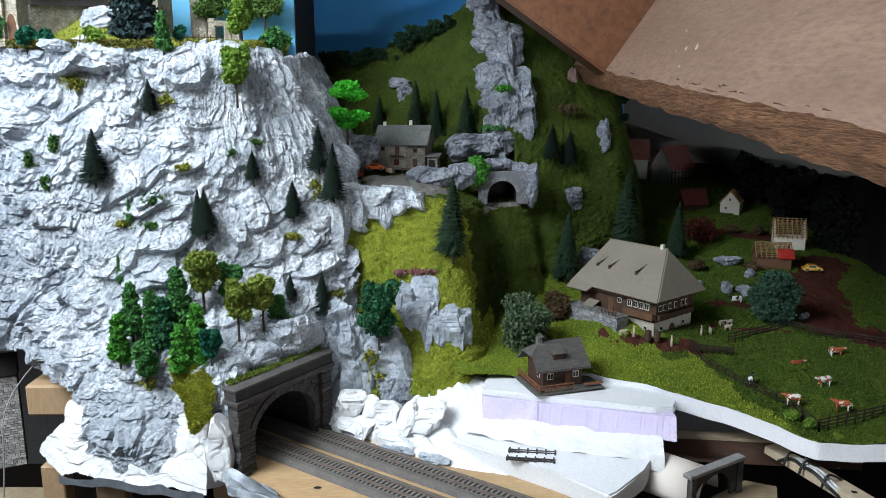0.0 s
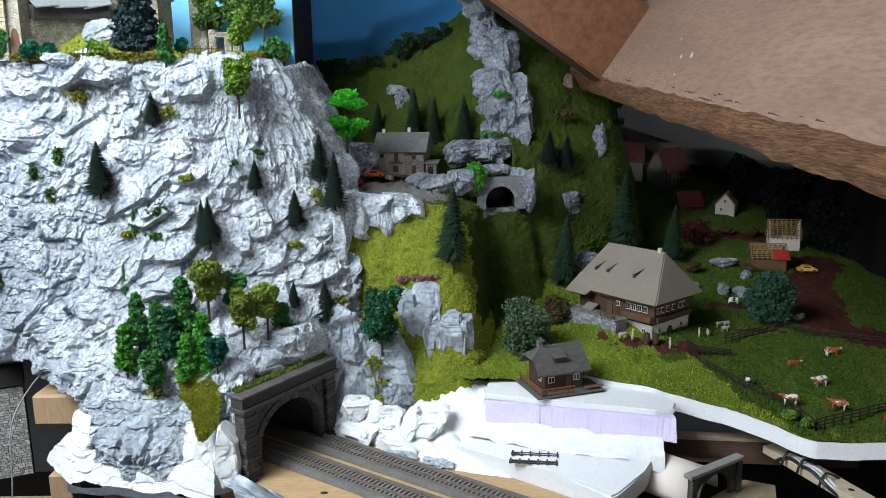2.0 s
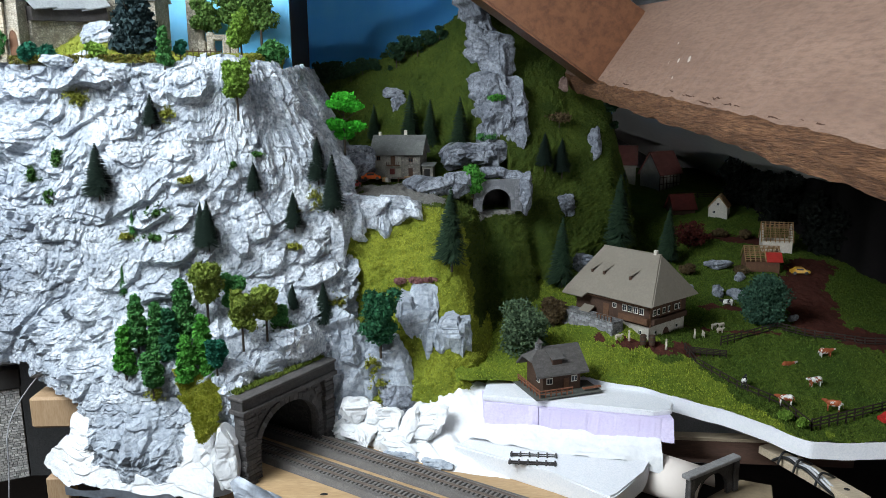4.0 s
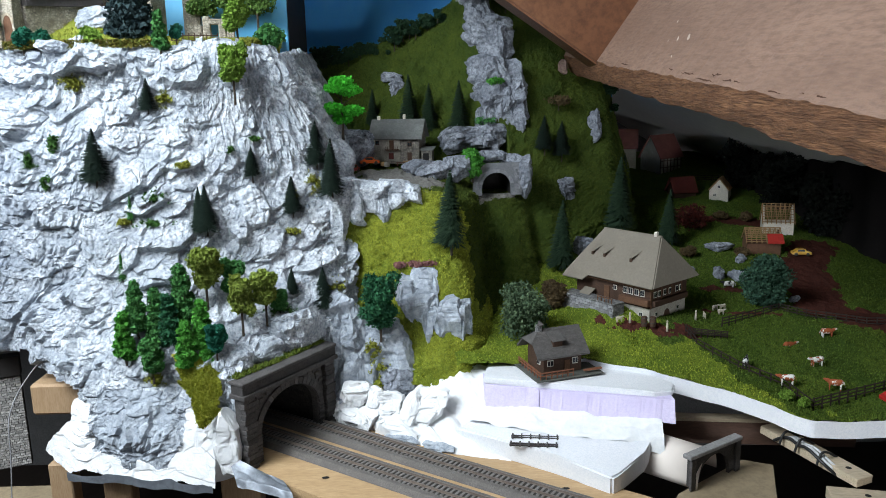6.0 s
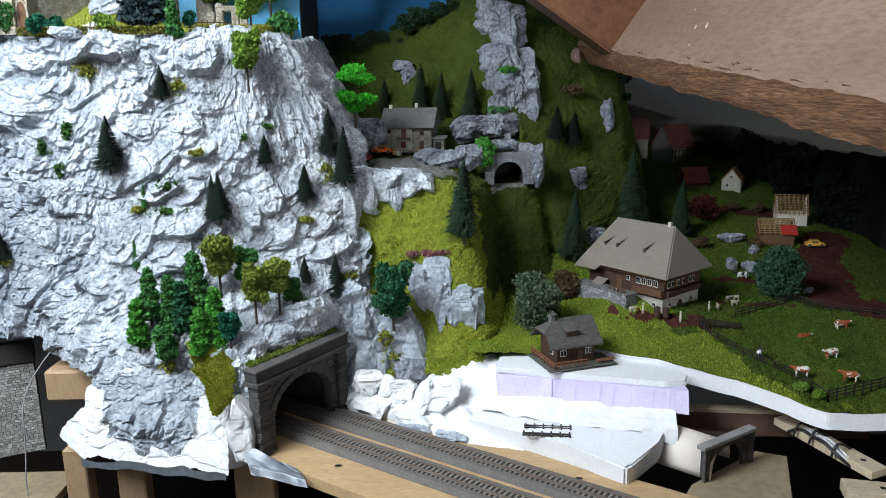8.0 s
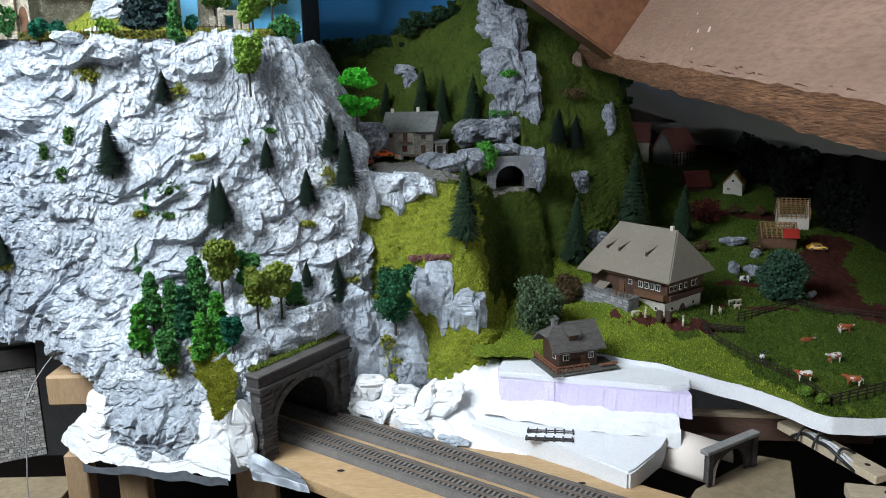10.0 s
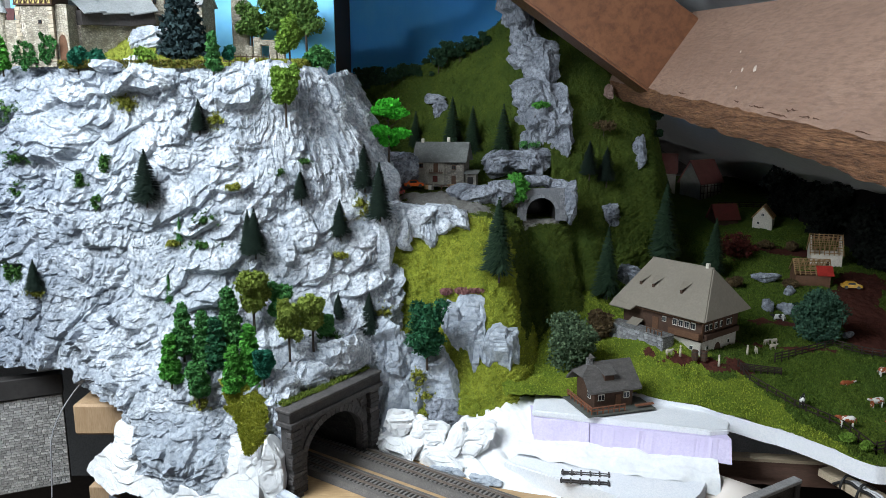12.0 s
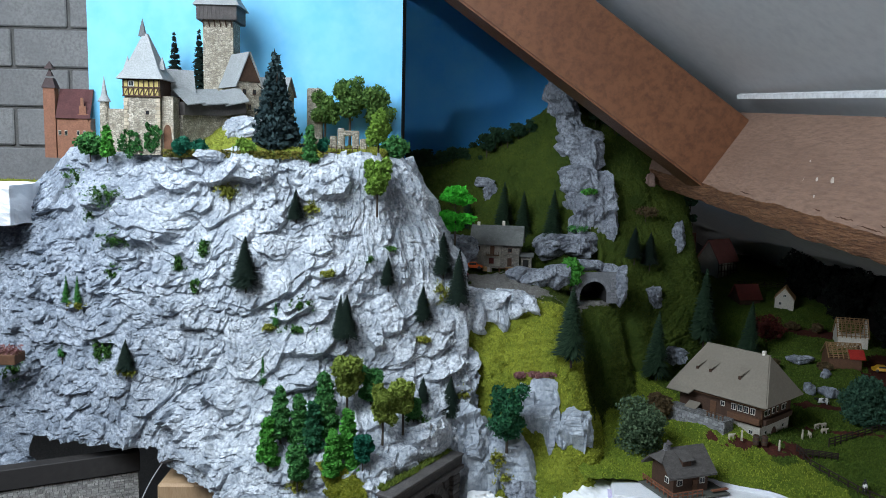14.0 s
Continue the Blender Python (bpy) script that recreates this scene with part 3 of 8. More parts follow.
for k in range(2):
    for r in range(HV):
        hill[r, :, k + 1] = np.interp(xs, sorted(HILL), prof[:, r, k])
for k in (1, 2):
    hill[..., k] = smooth_cols(hill[..., k].T, 25).T
hn = grid_normals(hill)
hu, hv = np.meshgrid(xs, np.linspace(0, 1.1, HV))
folds = np.exp(-((hu - 0.125) / 0.06) ** 2) * np.clip((1.42 - hill[..., 1]) / 0.05, 0, 1) * np.clip((hill[..., 1] - 1.04) / 0.05, 0, 1)
hill = hill - hn * np.sign(hn[..., 2:3]) * (0.016 * folds * np.abs(vnoise(hu * 34 + 0.6 * vnoise(hu * 9, hv * 9, 27), hv * 2.2, 26)) + 0.030 * np.exp(-((hu - 0.205 + 0.12 * (hv - 0.45)) / 0.016) ** 2) * np.clip((1.50 - hill[..., 1]) / 0.05, 0, 1) * np.clip((hill[..., 1] - 1.15) / 0.05, 0, 1))[..., None]
hill = hill + hn * (0.006 * fbm(hu * 16, hv * 16, 3, 21) + 0.0022 * fbm(hu * 130, hv * 130, 3, 22))[..., None]
hx, hy = hill[..., 0], hill[..., 1]
bore_floor = (np.abs(hx - 0.119) < 0.034) & (hy > 1.40) & (hy < 1.56)
front_of_portal = (np.abs(hx - 0.119) < 0.040 + 0.004 * fbm(hx * 90, hy * 90, 2, 23)) & (hy < 1.47) & (hy > 1.36)
hill[..., 2] = np.where(front_of_portal | bore_floor, np.minimum(hill[..., 2], 0.306), hill[..., 2])
# yellow-green flock of the mound, lightened too for the stronger light it catches
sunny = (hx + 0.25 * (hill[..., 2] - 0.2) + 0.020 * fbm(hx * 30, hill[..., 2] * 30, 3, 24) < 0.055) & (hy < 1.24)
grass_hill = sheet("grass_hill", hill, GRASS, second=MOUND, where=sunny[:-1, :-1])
GRAVEL = mk("grey_gravel", (0.30, 0.29, 0.27), (0.20, 0.19, 0.175), 0.95, 120, 500, 0.9, 0.003, c3=(0.12, 0.11, 0.10))
grass_hill.data.materials.append(GRAVEL)
stony = (np.hypot((hx + 0.085) / 0.115, (hy - 1.33) / 0.13) + 0.25 * fbm(hx * 40, hy * 40, 3, 28) < 0.80) | front_of_portal
stony &= (hill[..., 2] > 0.297) & (hill[..., 2] < 0.375)
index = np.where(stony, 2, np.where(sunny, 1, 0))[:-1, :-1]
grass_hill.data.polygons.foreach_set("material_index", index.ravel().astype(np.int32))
tagged(grass_hill, "steep grassy hillside with a terrace and dark gorge", "hillside", kind="structure")


def meadow_z(x, y):
    return 0.066 + 0.14 * (y - 0.85) + 0.012 * np.clip((0.45 - x) / 0.15, 0, 1) + 0.022 * np.exp(-((x - 0.345) / 0.11) ** 2 - ((y - 1.18) / 0.10) ** 2)


def mz(x, y):
    return float(meadow_z(np.array(x), np.array(y))) + 0.0005


FRONT = [(0.02, 1.00), (0.12, 1.01), (0.22, 1.015), (0.30, 0.975), (0.335, 0.957), (0.41, 0.930), (0.47, 0.885), (0.507, 0.842), (0.575, 0.838), (1.20, 0.815)]
MU, MV = 540, 340
front = smooth_cols(along(FRONT[:9], 340), 12)
front = np.concatenate([front, along(FRONT[8:], MU - 339)[1:]])
vv2 = np.linspace(0, 1, MV)[:, None]
meadow = np.zeros((MV, MU, 3))
meadow[..., 0] = front[:, 0] + vv2 * 0.35 * (front[:, 0] - 0.3)
meadow[..., 1] = front[:, 1] + vv2 * (2.45 - front[:, 1])
mx, my = meadow[..., 0], meadow[..., 1]
meadow[..., 2] = meadow_z(mx, my) + 0.006 * fbm(mx * 9, my * 9, 3, 31) + 0.0018 * fbm(mx * 140, my * 140, 3, 32)
EARTH = mk("red_brown_earth", (0.10, 0.032, 0.022), (0.07, 0.022, 0.016), 0.95, 20, 300, 0.6, 0.003, c3=(0.045, 0.018, 0.014), spec=0.1)
PATHS = ((0.84, 1.53, 0.77, 1.44, 0.045), (0.77, 1.44, 0.735, 1.33, 0.045), (0.735, 1.33, 0.70, 1.21, 0.05), (0.70, 1.21, 0.76, 1.14, 0.04), (0.76, 1.14, 1.1, 1.13, 0.045),
         (0.36, 1.10, 0.42, 1.10, 0.016), (0.52, 1.30, 0.60, 1.28, 0.012), (0.64, 1.73, 0.80, 1.70, 0.03), (0.45, 1.20, 0.60, 1.18, 0.006), (0.27, 1.12, 0.33, 1.11, 0.008))
near = np.full(mx.shape, 9.0)
for x0, y0, x1, y1, w in PATHS:
    f = np.clip(((mx - x0) * (x1 - x0) + (my - y0) * (y1 - y0)) / ((x1 - x0) ** 2 + (y1 - y0) ** 2), 0, 1)
    near = np.minimum(near, np.hypot(mx - x0 - f * (x1 - x0), my - y0 - f * (y1 - y0)) - w)
near = near + 0.012 * fbm(mx * 60, my * 60, 3, 91)
on_path = (near < 0)[:-1, :-1]
meadow_ground = sheet("meadow", meadow, MEADOW, second=EARTH, where=on_path)
BRIGHT = mk("bright_meadow_grass", (0.22, 0.27, 0.03), (0.13, 0.19, 0.022), 0.95, 16, 420, 0.9, 0.004, c3=(0.07, 0.105, 0.014), spec=0.1)
meadow_ground.data.materials.append(BRIGHT)
bright = (mx + 0.55 * (my - 1.0) + 0.035 * fbm(mx * 22, my * 22, 3, 92) < 0.43) & (near >= 0)
meadow_ground.data.polygons.foreach_set("material_index", np.where(on_path, 1, np.where(bright[:-1, :-1], 2, 0)).ravel().astype(np.int32))
tagged(meadow_ground, "green model meadow with worn earth paths", "meadow", kind="structure")
# the cut edge of the meadow's foam board
edge = np.zeros((3, MU, 3))
edge[..., :2] = front
lip = smooth_cols(meadow[0, :, 2], 200)
edge[0, :, 2] = lip + 0.0005
edge[1, :, 2], edge[2, :, 2] = lip - 0.025, lip - 0.025
edge[2, :, 1] += 0.5
edge[:2, :, 1] -= 0.002
tagged(sheet("foam_board", edge[:, 48:], FOAM, smooth=False), "white foam board under the meadow", "foam board", kind="structure")

# track board
T0, TD = Vector((-0.102, 0.932, 0)), Vector((0.82, -0.572, 0)).normalized()
TN = Vector((-TD.y, TD.x, 0))
bm = bmesh.new()
prism(bm, [T0 + TN * 0.075 - TD * 0.42, T0 + TN * 0.075 + TD * 0.75, T0 - TN * 0.155 + TD * 0.75, T0 - TN * 0.155 - TD * 0.03, T0 - TN * 0.10 - TD * 0.42], (0, 0, -0.016))
tagged(part("track_board", bm, PINE), "pale pine board carrying two tracks", "board", kind="structure")

# sky boards
bm = boxed((-0.928, 1.450, 0.50), (-0.292, 1.458, 1.25))
tagged(part("sky_board", bm, SKYBLUE), "bright blue painted sky board behind the castle", "backdrop", kind="structure")
tagged(part("return_panel", boxed((-0.298, 1.4585, 0.30), (-0.290, 1.68, 1.25)), mk("dark_brown_board", (0.030, 0.024, 0.022), (0.022, 0.018, 0.017), 0.7, 12, 90, 0.1, 0.001)), "dark board closing the side of the sky board", "board", kind="structure")
pts = along([(-0.42, 1.99), (0.2, 1.98), (0.45, 2.02), (0.52, 2.15)], 60)
g = np.zeros((2, 60, 3))
g[..., :2] = pts
g[1, :, 2] = 1.2
g[0, :, 2] = 0.0
tagged(sheet("sky_backdrop", g, DEEPBLUE), "blue sky backdrop in shade behind the hill", "backdrop", kind="structure")

# ---- plateau of the castle ----
PU, PV = 240, 110
tv = np.linspace(0, 1, PV)[:, None]
edge_xy = plans[-1][::len(plans[-1]) // PU + 1]
edge_xy = along(edge_xy[edge_xy[:, 1] < 1.40], PU)
plateau = np.zeros((PV, PU, 3))
pull = 0.045 * np.clip((edge_xy[:, 0] + 0.42) / 0.15, 0, 1)
plateau[..., 0] = edge_xy[:, 0] - pull
plateau[..., 1] = edge_xy[:, 1] + 0.010 + tv * (1.49 - edge_xy[:, 1])
px_, py_ = plateau[..., 0], plateau[..., 1]
plateau[..., 2] = 0.588 + 0.020 * np.clip(tv * 9, 0, 1) + 0.012 * np.clip(tv * 2.5, 0, 1) + 0.050 * np.exp(-((px_ + 0.575) / 0.075) ** 2 - ((py_ - 1.215) / 0.07) ** 2)
plateau[..., 2] += 0.005 * fbm(px_ * 20, py_ * 20, 3, 41) + 0.0016 * fbm(px_ * 150, py_ * 150, 2, 42)
plateau[..., 2] -= 0.080 * np.clip((-0.845 - px_) / 0.10, 0, 1)
LAWN = mk("yellow_green_scatter", (0.36, 0.37, 0.06), (0.22, 0.27, 0.04), 0.95, 22, 380, 0.9, 0.004, c3=(0.10, 0.12, 0.02), spec=0.1)
tagged(sheet("castle_plateau", plateau, LAWN), "yellow-green grass on top of the cliff", "grass", kind="structure")

# ---- rocks ----
def rock(name, at, size, seed, mat, label, turn=0.0, grain=0.0, boxy=0.62, lean=0.0, group="", jag=1.0, cuts=16, taper=0.0):
    """A broken lump of plaster rock; with a taper its foot runs to a point."""
    grain = max(grain, 0.8 * min(max(size), 0.13))
    nu, nv = (90, 60) if max(size) < 0.07 else (140, 90)
    lon, lat = np.meshgrid(np.linspace(0, 2 * np.pi, nu), np.linspace(-np.pi / 2, np.pi / 2, nv))
    p = lambda a: np.sign(a) * np.abs(a) ** boxy
    w, d, h = size[0] / 2, size[1] / 2, size[2] / 2
    x, y, z = w * p(np.cos(lat)) * p(np.cos(lon)), d * p(np.cos(lat)) * p(np.sin(lon)), h * p(np.sin(lat))
    cut = random.Random(seed)
    q = np.stack([x / w, y / d, z / h], -1)
    for _ in range(cuts):
        n = np.array([cut.gauss(0, 1), cut.gauss(-0.4, 0.8), cut.gauss(0.1, 0.9)])
        n /= np.linalg.norm(n)
        q = q - n * np.maximum(q @ n - 0.66 - 0.26 * cut.random(), 0)[..., None]
    x, y, z = q[..., 0] * w * 1.25, q[..., 1] * d * 1.2, q[..., 2] * h * 1.25
    per = 2 * np.pi * (w + d) / 2
    u, v = lon / (2 * np.pi) * per, z
    f = stone(u, v, grain, seed)
    blend = np.clip((2 * np.pi - lon) / 0.7, 0, 1)
    f = f * blend + stone(u - per, v, grain, seed) * (1 - blend)
    f = 0.75 * jag * f * np.clip(np.cos(lat) * 2.2, 0.25, 1)
    r = np.stack([x / w, y / d, 0.6 * z / h], -1)
    r /= np.maximum(np.linalg.norm(r, axis=-1, keepdims=True), 1e-6)
    g = np.stack([x, y, z], -1) + r * f[..., None]
    g[..., 0] = g[..., 0] * (1 + taper * np.clip(g[..., 2] / h, -1.1, 0.3)) + lean * g[..., 2]
    ob = sheet(name, g, mat, smooth=False)
    ob.location, ob.rotation_euler = at, (0, 0, radians(turn))
    return tagged(ob, label, "rock", group)


for n, (x, y, z, w, d, h, t, b) in enumerate((
    (-0.160, 1.075, 0.075, 0.075, 0.07, 0.21, 5, 0.6), (-0.115, 1.085, 0.085, 0.065, 0.06, 0.15, -10, 0.6), (-0.075, 1.075, 0.070, 0.055, 0.06, 0.13, 15, 0.8),
    (-0.190, 1.165, 0.322, 0.06, 0.06, 0.10, 20, 0.4),
    (-0.150, 1.190, 0.330, 0.046, 0.06, 0.075, 12, 0.4), (-0.112, 1.198, 0.336, 0.040, 0.06, 0.058, -14, 0.4), (-0.078, 1.203, 0.342, 0.044, 0.06, 0.045, 8, 0.4), (-0.052, 1.208, 0.346, 0.034, 0.05, 0.034, -10, 0.45), (-0.130, 1.210, 0.352, 0.07, 0.06, 0.028, 3, 0.35))):
    rock("rock_outcrop", (x, y, z), (w, d, h), 100 + n, ROCK_SLATE if n < 3 else ROCK, "pale grey carved rock outcrop breaking through the grass", t, 0.045, b if n < 3 else 0.36, group="rock outcrops", cuts=16 if n < 3 else 9, jag=1.3)
# the carved patch on the sunny mound: square blocks above, pointed shards below
for n, (x, y, z, w, d, h, t, tp) in enumerate((
    (-0.058, 1.120, 0.192, 0.036, 0.05, 0.060, 4, 0.15), (-0.026, 1.116, 0.190, 0.042, 0.05, 0.068, -6, 0.1), (-0.040, 1.098, 0.168, 0.050, 0.045, 0.045, 10, 0.3), (-0.022, 1.090, 0.148, 0.028, 0.045, 0.072, 0, 0.75),
    (0.001, 1.088, 0.148, 0.030, 0.045, 0.058, 8, 0.5), (0.020, 1.080, 0.142, 0.034, 0.045, 0.080, -8, 0.7), (0.037, 1.080, 0.148, 0.022, 0.04, 0.054, 12, 0.6))):
    rock("rock_outcrop", (x, y, z), (w, d, h), 330 + n, ROCK_SLATE, "pale grey carved rock outcrop breaking through the grass", t, 0.03, 0.3, group="rock outcrops", cuts=9, jag=1.1, taper=tp)
for n, (x, y, z, w, d, h, t, b, ln) in enumerate((
    (0.130, 1.600, 0.468, 0.112, 0.10, 0.20, 8, 0.6, -0.06), (0.129, 1.650, 0.605, 0.112, 0.10, 0.18, -6, 0.65, -0.16), (0.098, 1.690, 0.700, 0.070, 0.08, 0.19, 0, 0.8, -0.2), (0.170, 1.590, 0.475, 0.08, 0.08, 0.18, 20, 0.7, 0.0))):
    rock("rock_spire", (x, y, z), (w * 0.74, d, h), 140 + n, ROCK_GREY, "tall grey rock spire on the hillside", t, 0.055, b, ln, group="rock spire", jag=1.5)
for n, (x, y, z, w, d, h, t) in enumerate((
    (0.075, 1.535, 0.420, 0.11, 0.06, 0.035, 5), (-0.012, 1.400, 0.362, 0.085, 0.05, 0.034, 10), (0.035, 1.400, 0.365, 0.05, 0.04, 0.045, 30), (-0.100, 1.650, 0.552, 0.048, 0.02, 0.018, -4), (-0.086, 1.640, 0.528, 0.024, 0.02, 0.044, 0),
    (0.362, 1.630, 0.432, 0.026, 0.03, 0.065, 10), (0.280, 1.535, 0.302, 0.045, 0.03, 0.05, 40), (-0.165, 1.440, 0.405, 0.06, 0.05, 0.065, 0), (0.300, 1.420, 0.20, 0.035, 0.03, 0.03, 0),
    (-0.075, 1.034, 0.064, 0.050, 0.040, 0.040, 20))):
    rock("boulder", (x, y, z), (w, d, h), 160 + n, ROCK_GREY, "grey weathered boulder set in the grassy slope", t, 0.04, 0.7, group="boulders", jag=1.5)

rock("boulder", (0.285, 1.625, 0.566), (0.018, 0.018, 0.028), 175, mk("pinkish_stone", (0.32, 0.22, 0.18), (0.20, 0.13, 0.11), 0.85, 60, 200, 0.5, 0.003), "small pinkish stone on the upper slope", 0, 0.02, 0.6, group="boulders")
for n, (x, y, w, t) in enumerate(((-0.070, 0.950, 0.046, -31), (-0.016, 0.917, 0.048, -31))):
    rock("slate_scrap", (x, y, 0.004), (w, 0.014, 0.008), 178 + n, ROCK_SLATE, "flat grey painted plaster scrap beside the track", t, 0.02, 0.5, group="plaster scraps")

# ---- bare plaster apron beside the portal ----
fl = along([(-0.215, 1.060), (-0.10, 0.978), (0.0, 0.905), (0.09, 0.875)], 150)
bl = along([(-0.15, 1.10), (-0.05, 1.06), (0.03, 1.030), (0.17, 1.050)], 150)
tv = np.linspace(0, 1, 90)[:, None]
apron = np.zeros((90, 150, 3))
apron[..., :2] = fl * (1 - tv[..., None]) + bl * tv[..., None]
ax, ay = apron[..., 0], apron[..., 1]
rise = np.interp(tv, [0, 0.08, 0.5, 0.8, 1], [0.0, 0.006, 0.035, 0.078, 0.088])
apron[..., 2] = rise * np.interp(ax, [-0.2, -0.05, 0.1], [0.55, 0.9, 1.05]) - 0.001 + 0.005 * np.clip(tv * 6, 0, 1) * (1.3 * fbm(ax * 45 + ay * 28, ay * 12, 4, 55) + 0.8 * stone(ax, ay, 0.05, 9) / 0.02)
tagged(sheet("plaster_apron", apron, PLASTER, smooth=True), "rough bare white plaster slope beside the tracks", "plaster", kind="structure")
for n, (x, y, z, w, d, h, t) in enumerate((
    (-0.1386, 1.012, 0.058, 0.046, 0.035, 0.040, 0), (-0.106, 0.998, 0.052, 0.022, 0.025, 0.032, 20), (-0.088, 0.990, 0.046, 0.034, 0.03, 0.040, -15), (-0.052, 0.972, 0.050, 0.024, 0.035, 0.060, 10),
    (-0.028, 0.966, 0.044, 0.050, 0.04, 0.068, -20), (-0.1436, 0.998, 0.020, 0.080, 0.035, 0.040, -33), (-0.075, 0.962, 0.014, 0.084, 0.035, 0.034, -33), (-0.172, 1.024, 0.022, 0.030, 0.03, 0.040, -10))):
    rock("plaster_rock", (x, y + 0.010, z - 0.006), (0.9 * w, 0.75 * d, 0.85 * h), 190 + n, PLASTER, "unpainted white plaster rock at the foot of the slope", t, 0.040, 0.48, lean=0.35 if n in (3, 4) else 0.0, group="plaster rocks", jag=1.3, cuts=12, taper=-0.2)
rock("plaster_buttress", (-0.311, 0.872, 0.040), (0.034, 0.035, 0.088), 210, PLASTER, "pale plaster rock standing beside the tunnel portal", 0, 0.03, 0.7, jag=0.3)
rock("plaster_filling", (-0.322, 0.915, 0.035), (0.085, 0.05, 0.11), 211, PLASTER, "bare white plaster packed against the tunnel portal", 20, 0.03, 0.5, jag=0.25)
rock("rock_outcrop", (-0.312, 0.912, 0.105), (0.035, 0.05, 0.085), 212, ROCK, "grey carved rock rising beside the portal parapet", 30, 0.04, 0.55, group="rock outcrops")
for n, (x, y, z, w, d, h) in enumerate(((-0.318, 0.935, 0.140, 0.085, 0.05, 0.050), (-0.275, 0.982, 0.142, 0.090, 0.06, 0.050), (-0.228, 1.014, 0.164, 0.070, 0.05, 0.060), (-0.268, 1.015, 0.172, 0.06, 0.05, 0.05))):
    rock("rock_outcrop", (x, y, z), (w, d, h), 214 + n, ROCK, "pale rock ledge on the shelf above the portal", 45, 0.04, 0.5, group="rock outcrops")

# ---- foam hill under construction ----
bm = bmesh.new()
prism(bm, [(0.012, 0.936, 0.028), (0.150, 0.836, 0.030), (0.214, 0.778, 0.024), (0.226, 0.786, 0.026), (0.272, 0.836, 0.030), (0.305, 0.885, 0.034), (0.06, 0.965, 0.036)], (0, 0, -0.030))
bmesh.ops.bevel(bm, geom=bm.edges[:], offset=0.003, segments=2, affect="EDGES")
tagged(part("foam_slab", bm, FOAM), "white foam slab lying beside the track board", "foam slab")
bm = bmesh.new()
prism(bm, [(0.058, 0.966, 0.094), (0.140, 0.944, 0.094), (0.300, 0.899, 0.092), (0.330, 0.905, 0.091), (0.341, 0.930, 0.091), (0.322, 0.955, 0.092), (0.290, 0.99, 0.092), (0.20, 1.03, 0.092), (0.07, 1.03, 0.094)], (0, 0, -0.010))
bmesh.ops.bevel(bm, geom=bm.edges[:], offset=0.002, segments=2, affect="EDGES")
tagged(part("foam_plate", bm, FOAM), "white foam plate carrying the wooden cottage", "foam plate")
for a, b in (((0.060, 0.957), (0.1395, 0.935)), ((0.1405, 0.932), (0.328, 0.880))):
    bm = bmesh.new()
    count = 40
    ring = []
    for k in range(count):
        f = k / (count - 1)
        x, y = a[0] + (b[0] - a[0]) * f, a[1] + (b[1] - a[1]) * f
        j = 0.0030 * float(fbm(np.array(x * 55.0), np.array(0.3), 3, 15))
        ring.append([bm.verts.new(p) for p in ((x, y + j, 0.051 + 0.5 * j), (x, y + 0.006 - j, 0.0835), (x, y + 0.06, 0.0835), (x, y + 0.06, 0.051))])
    for r0, r1 in zip(ring, ring[1:]):
        for n in range(4):
            bm.faces.new((r0[n], r1[n], r1[(n + 1) % 4], r0[(n + 1) % 4]))
    bm.faces.new(ring[0])
    bm.faces.new(ring[-1][::-1])
    tagged(part("lilac_foam_strip", bm, LILAC), "lilac foam strip with a torn carved face", "foam strip", group="lilac foam strips")
# paper drape between strip and slab
g = np.zeros((26, 80, 3))
tv = np.linspace(0, 1, 26)[:, None]
top_line, low_line = along([(0.045, 0.968, 0.056), (0.14, 0.934, 0.052), (0.31, 0.886, 0.052)], 80), along([(0.025, 0.945, 0.034), (0.15, 0.890, 0.033), (0.305, 0.850, 0.028)], 80)
g[:] = top_line * (1 - tv[..., None]) + low_line * tv[..., None]
g[..., 2] += 0.0035 * fbm(g[..., 0] * 40, tv * 3 + g[..., 0] * 9, 3, 61) + 0.002
g[-8:, -14:, 2] -= 0.012 * np.linspace(0, 1, 8)[:, None] * np.linspace(0, 1, 14)
tagged(sheet("paper_drape", g, PLASTER), "crumpled white paper draped over the foam", "paper", kind="structure")
BLACKP = mk("black_plastic", (0.035, 0.03, 0.028), (0.05, 0.045, 0.04), 0.5, 40, 300, 0.1, 0.001)
for k, (x, y) in enumerate(((0.092, 0.885), (0.087, 0.862))):
    f = thing("fence_piece", (x, y, 0.0312 - 0.0004 * k), -8, "dark brown plastic fence piece lying on the foam", "fence", "loose fence pieces")
    for q in (0.002, 0.0075):
        part("rail", boxed((0, q, 0), (0.068, q + 0.0026, 0.0018)), BLACKP, f)
    for n in range(6):
        part("post", boxed((0.001 + n * 0.0128, -0.0010, 0.0006), (0.0032 + n * 0.0128, 0.0135, 0.0026)), BLACKP, f)

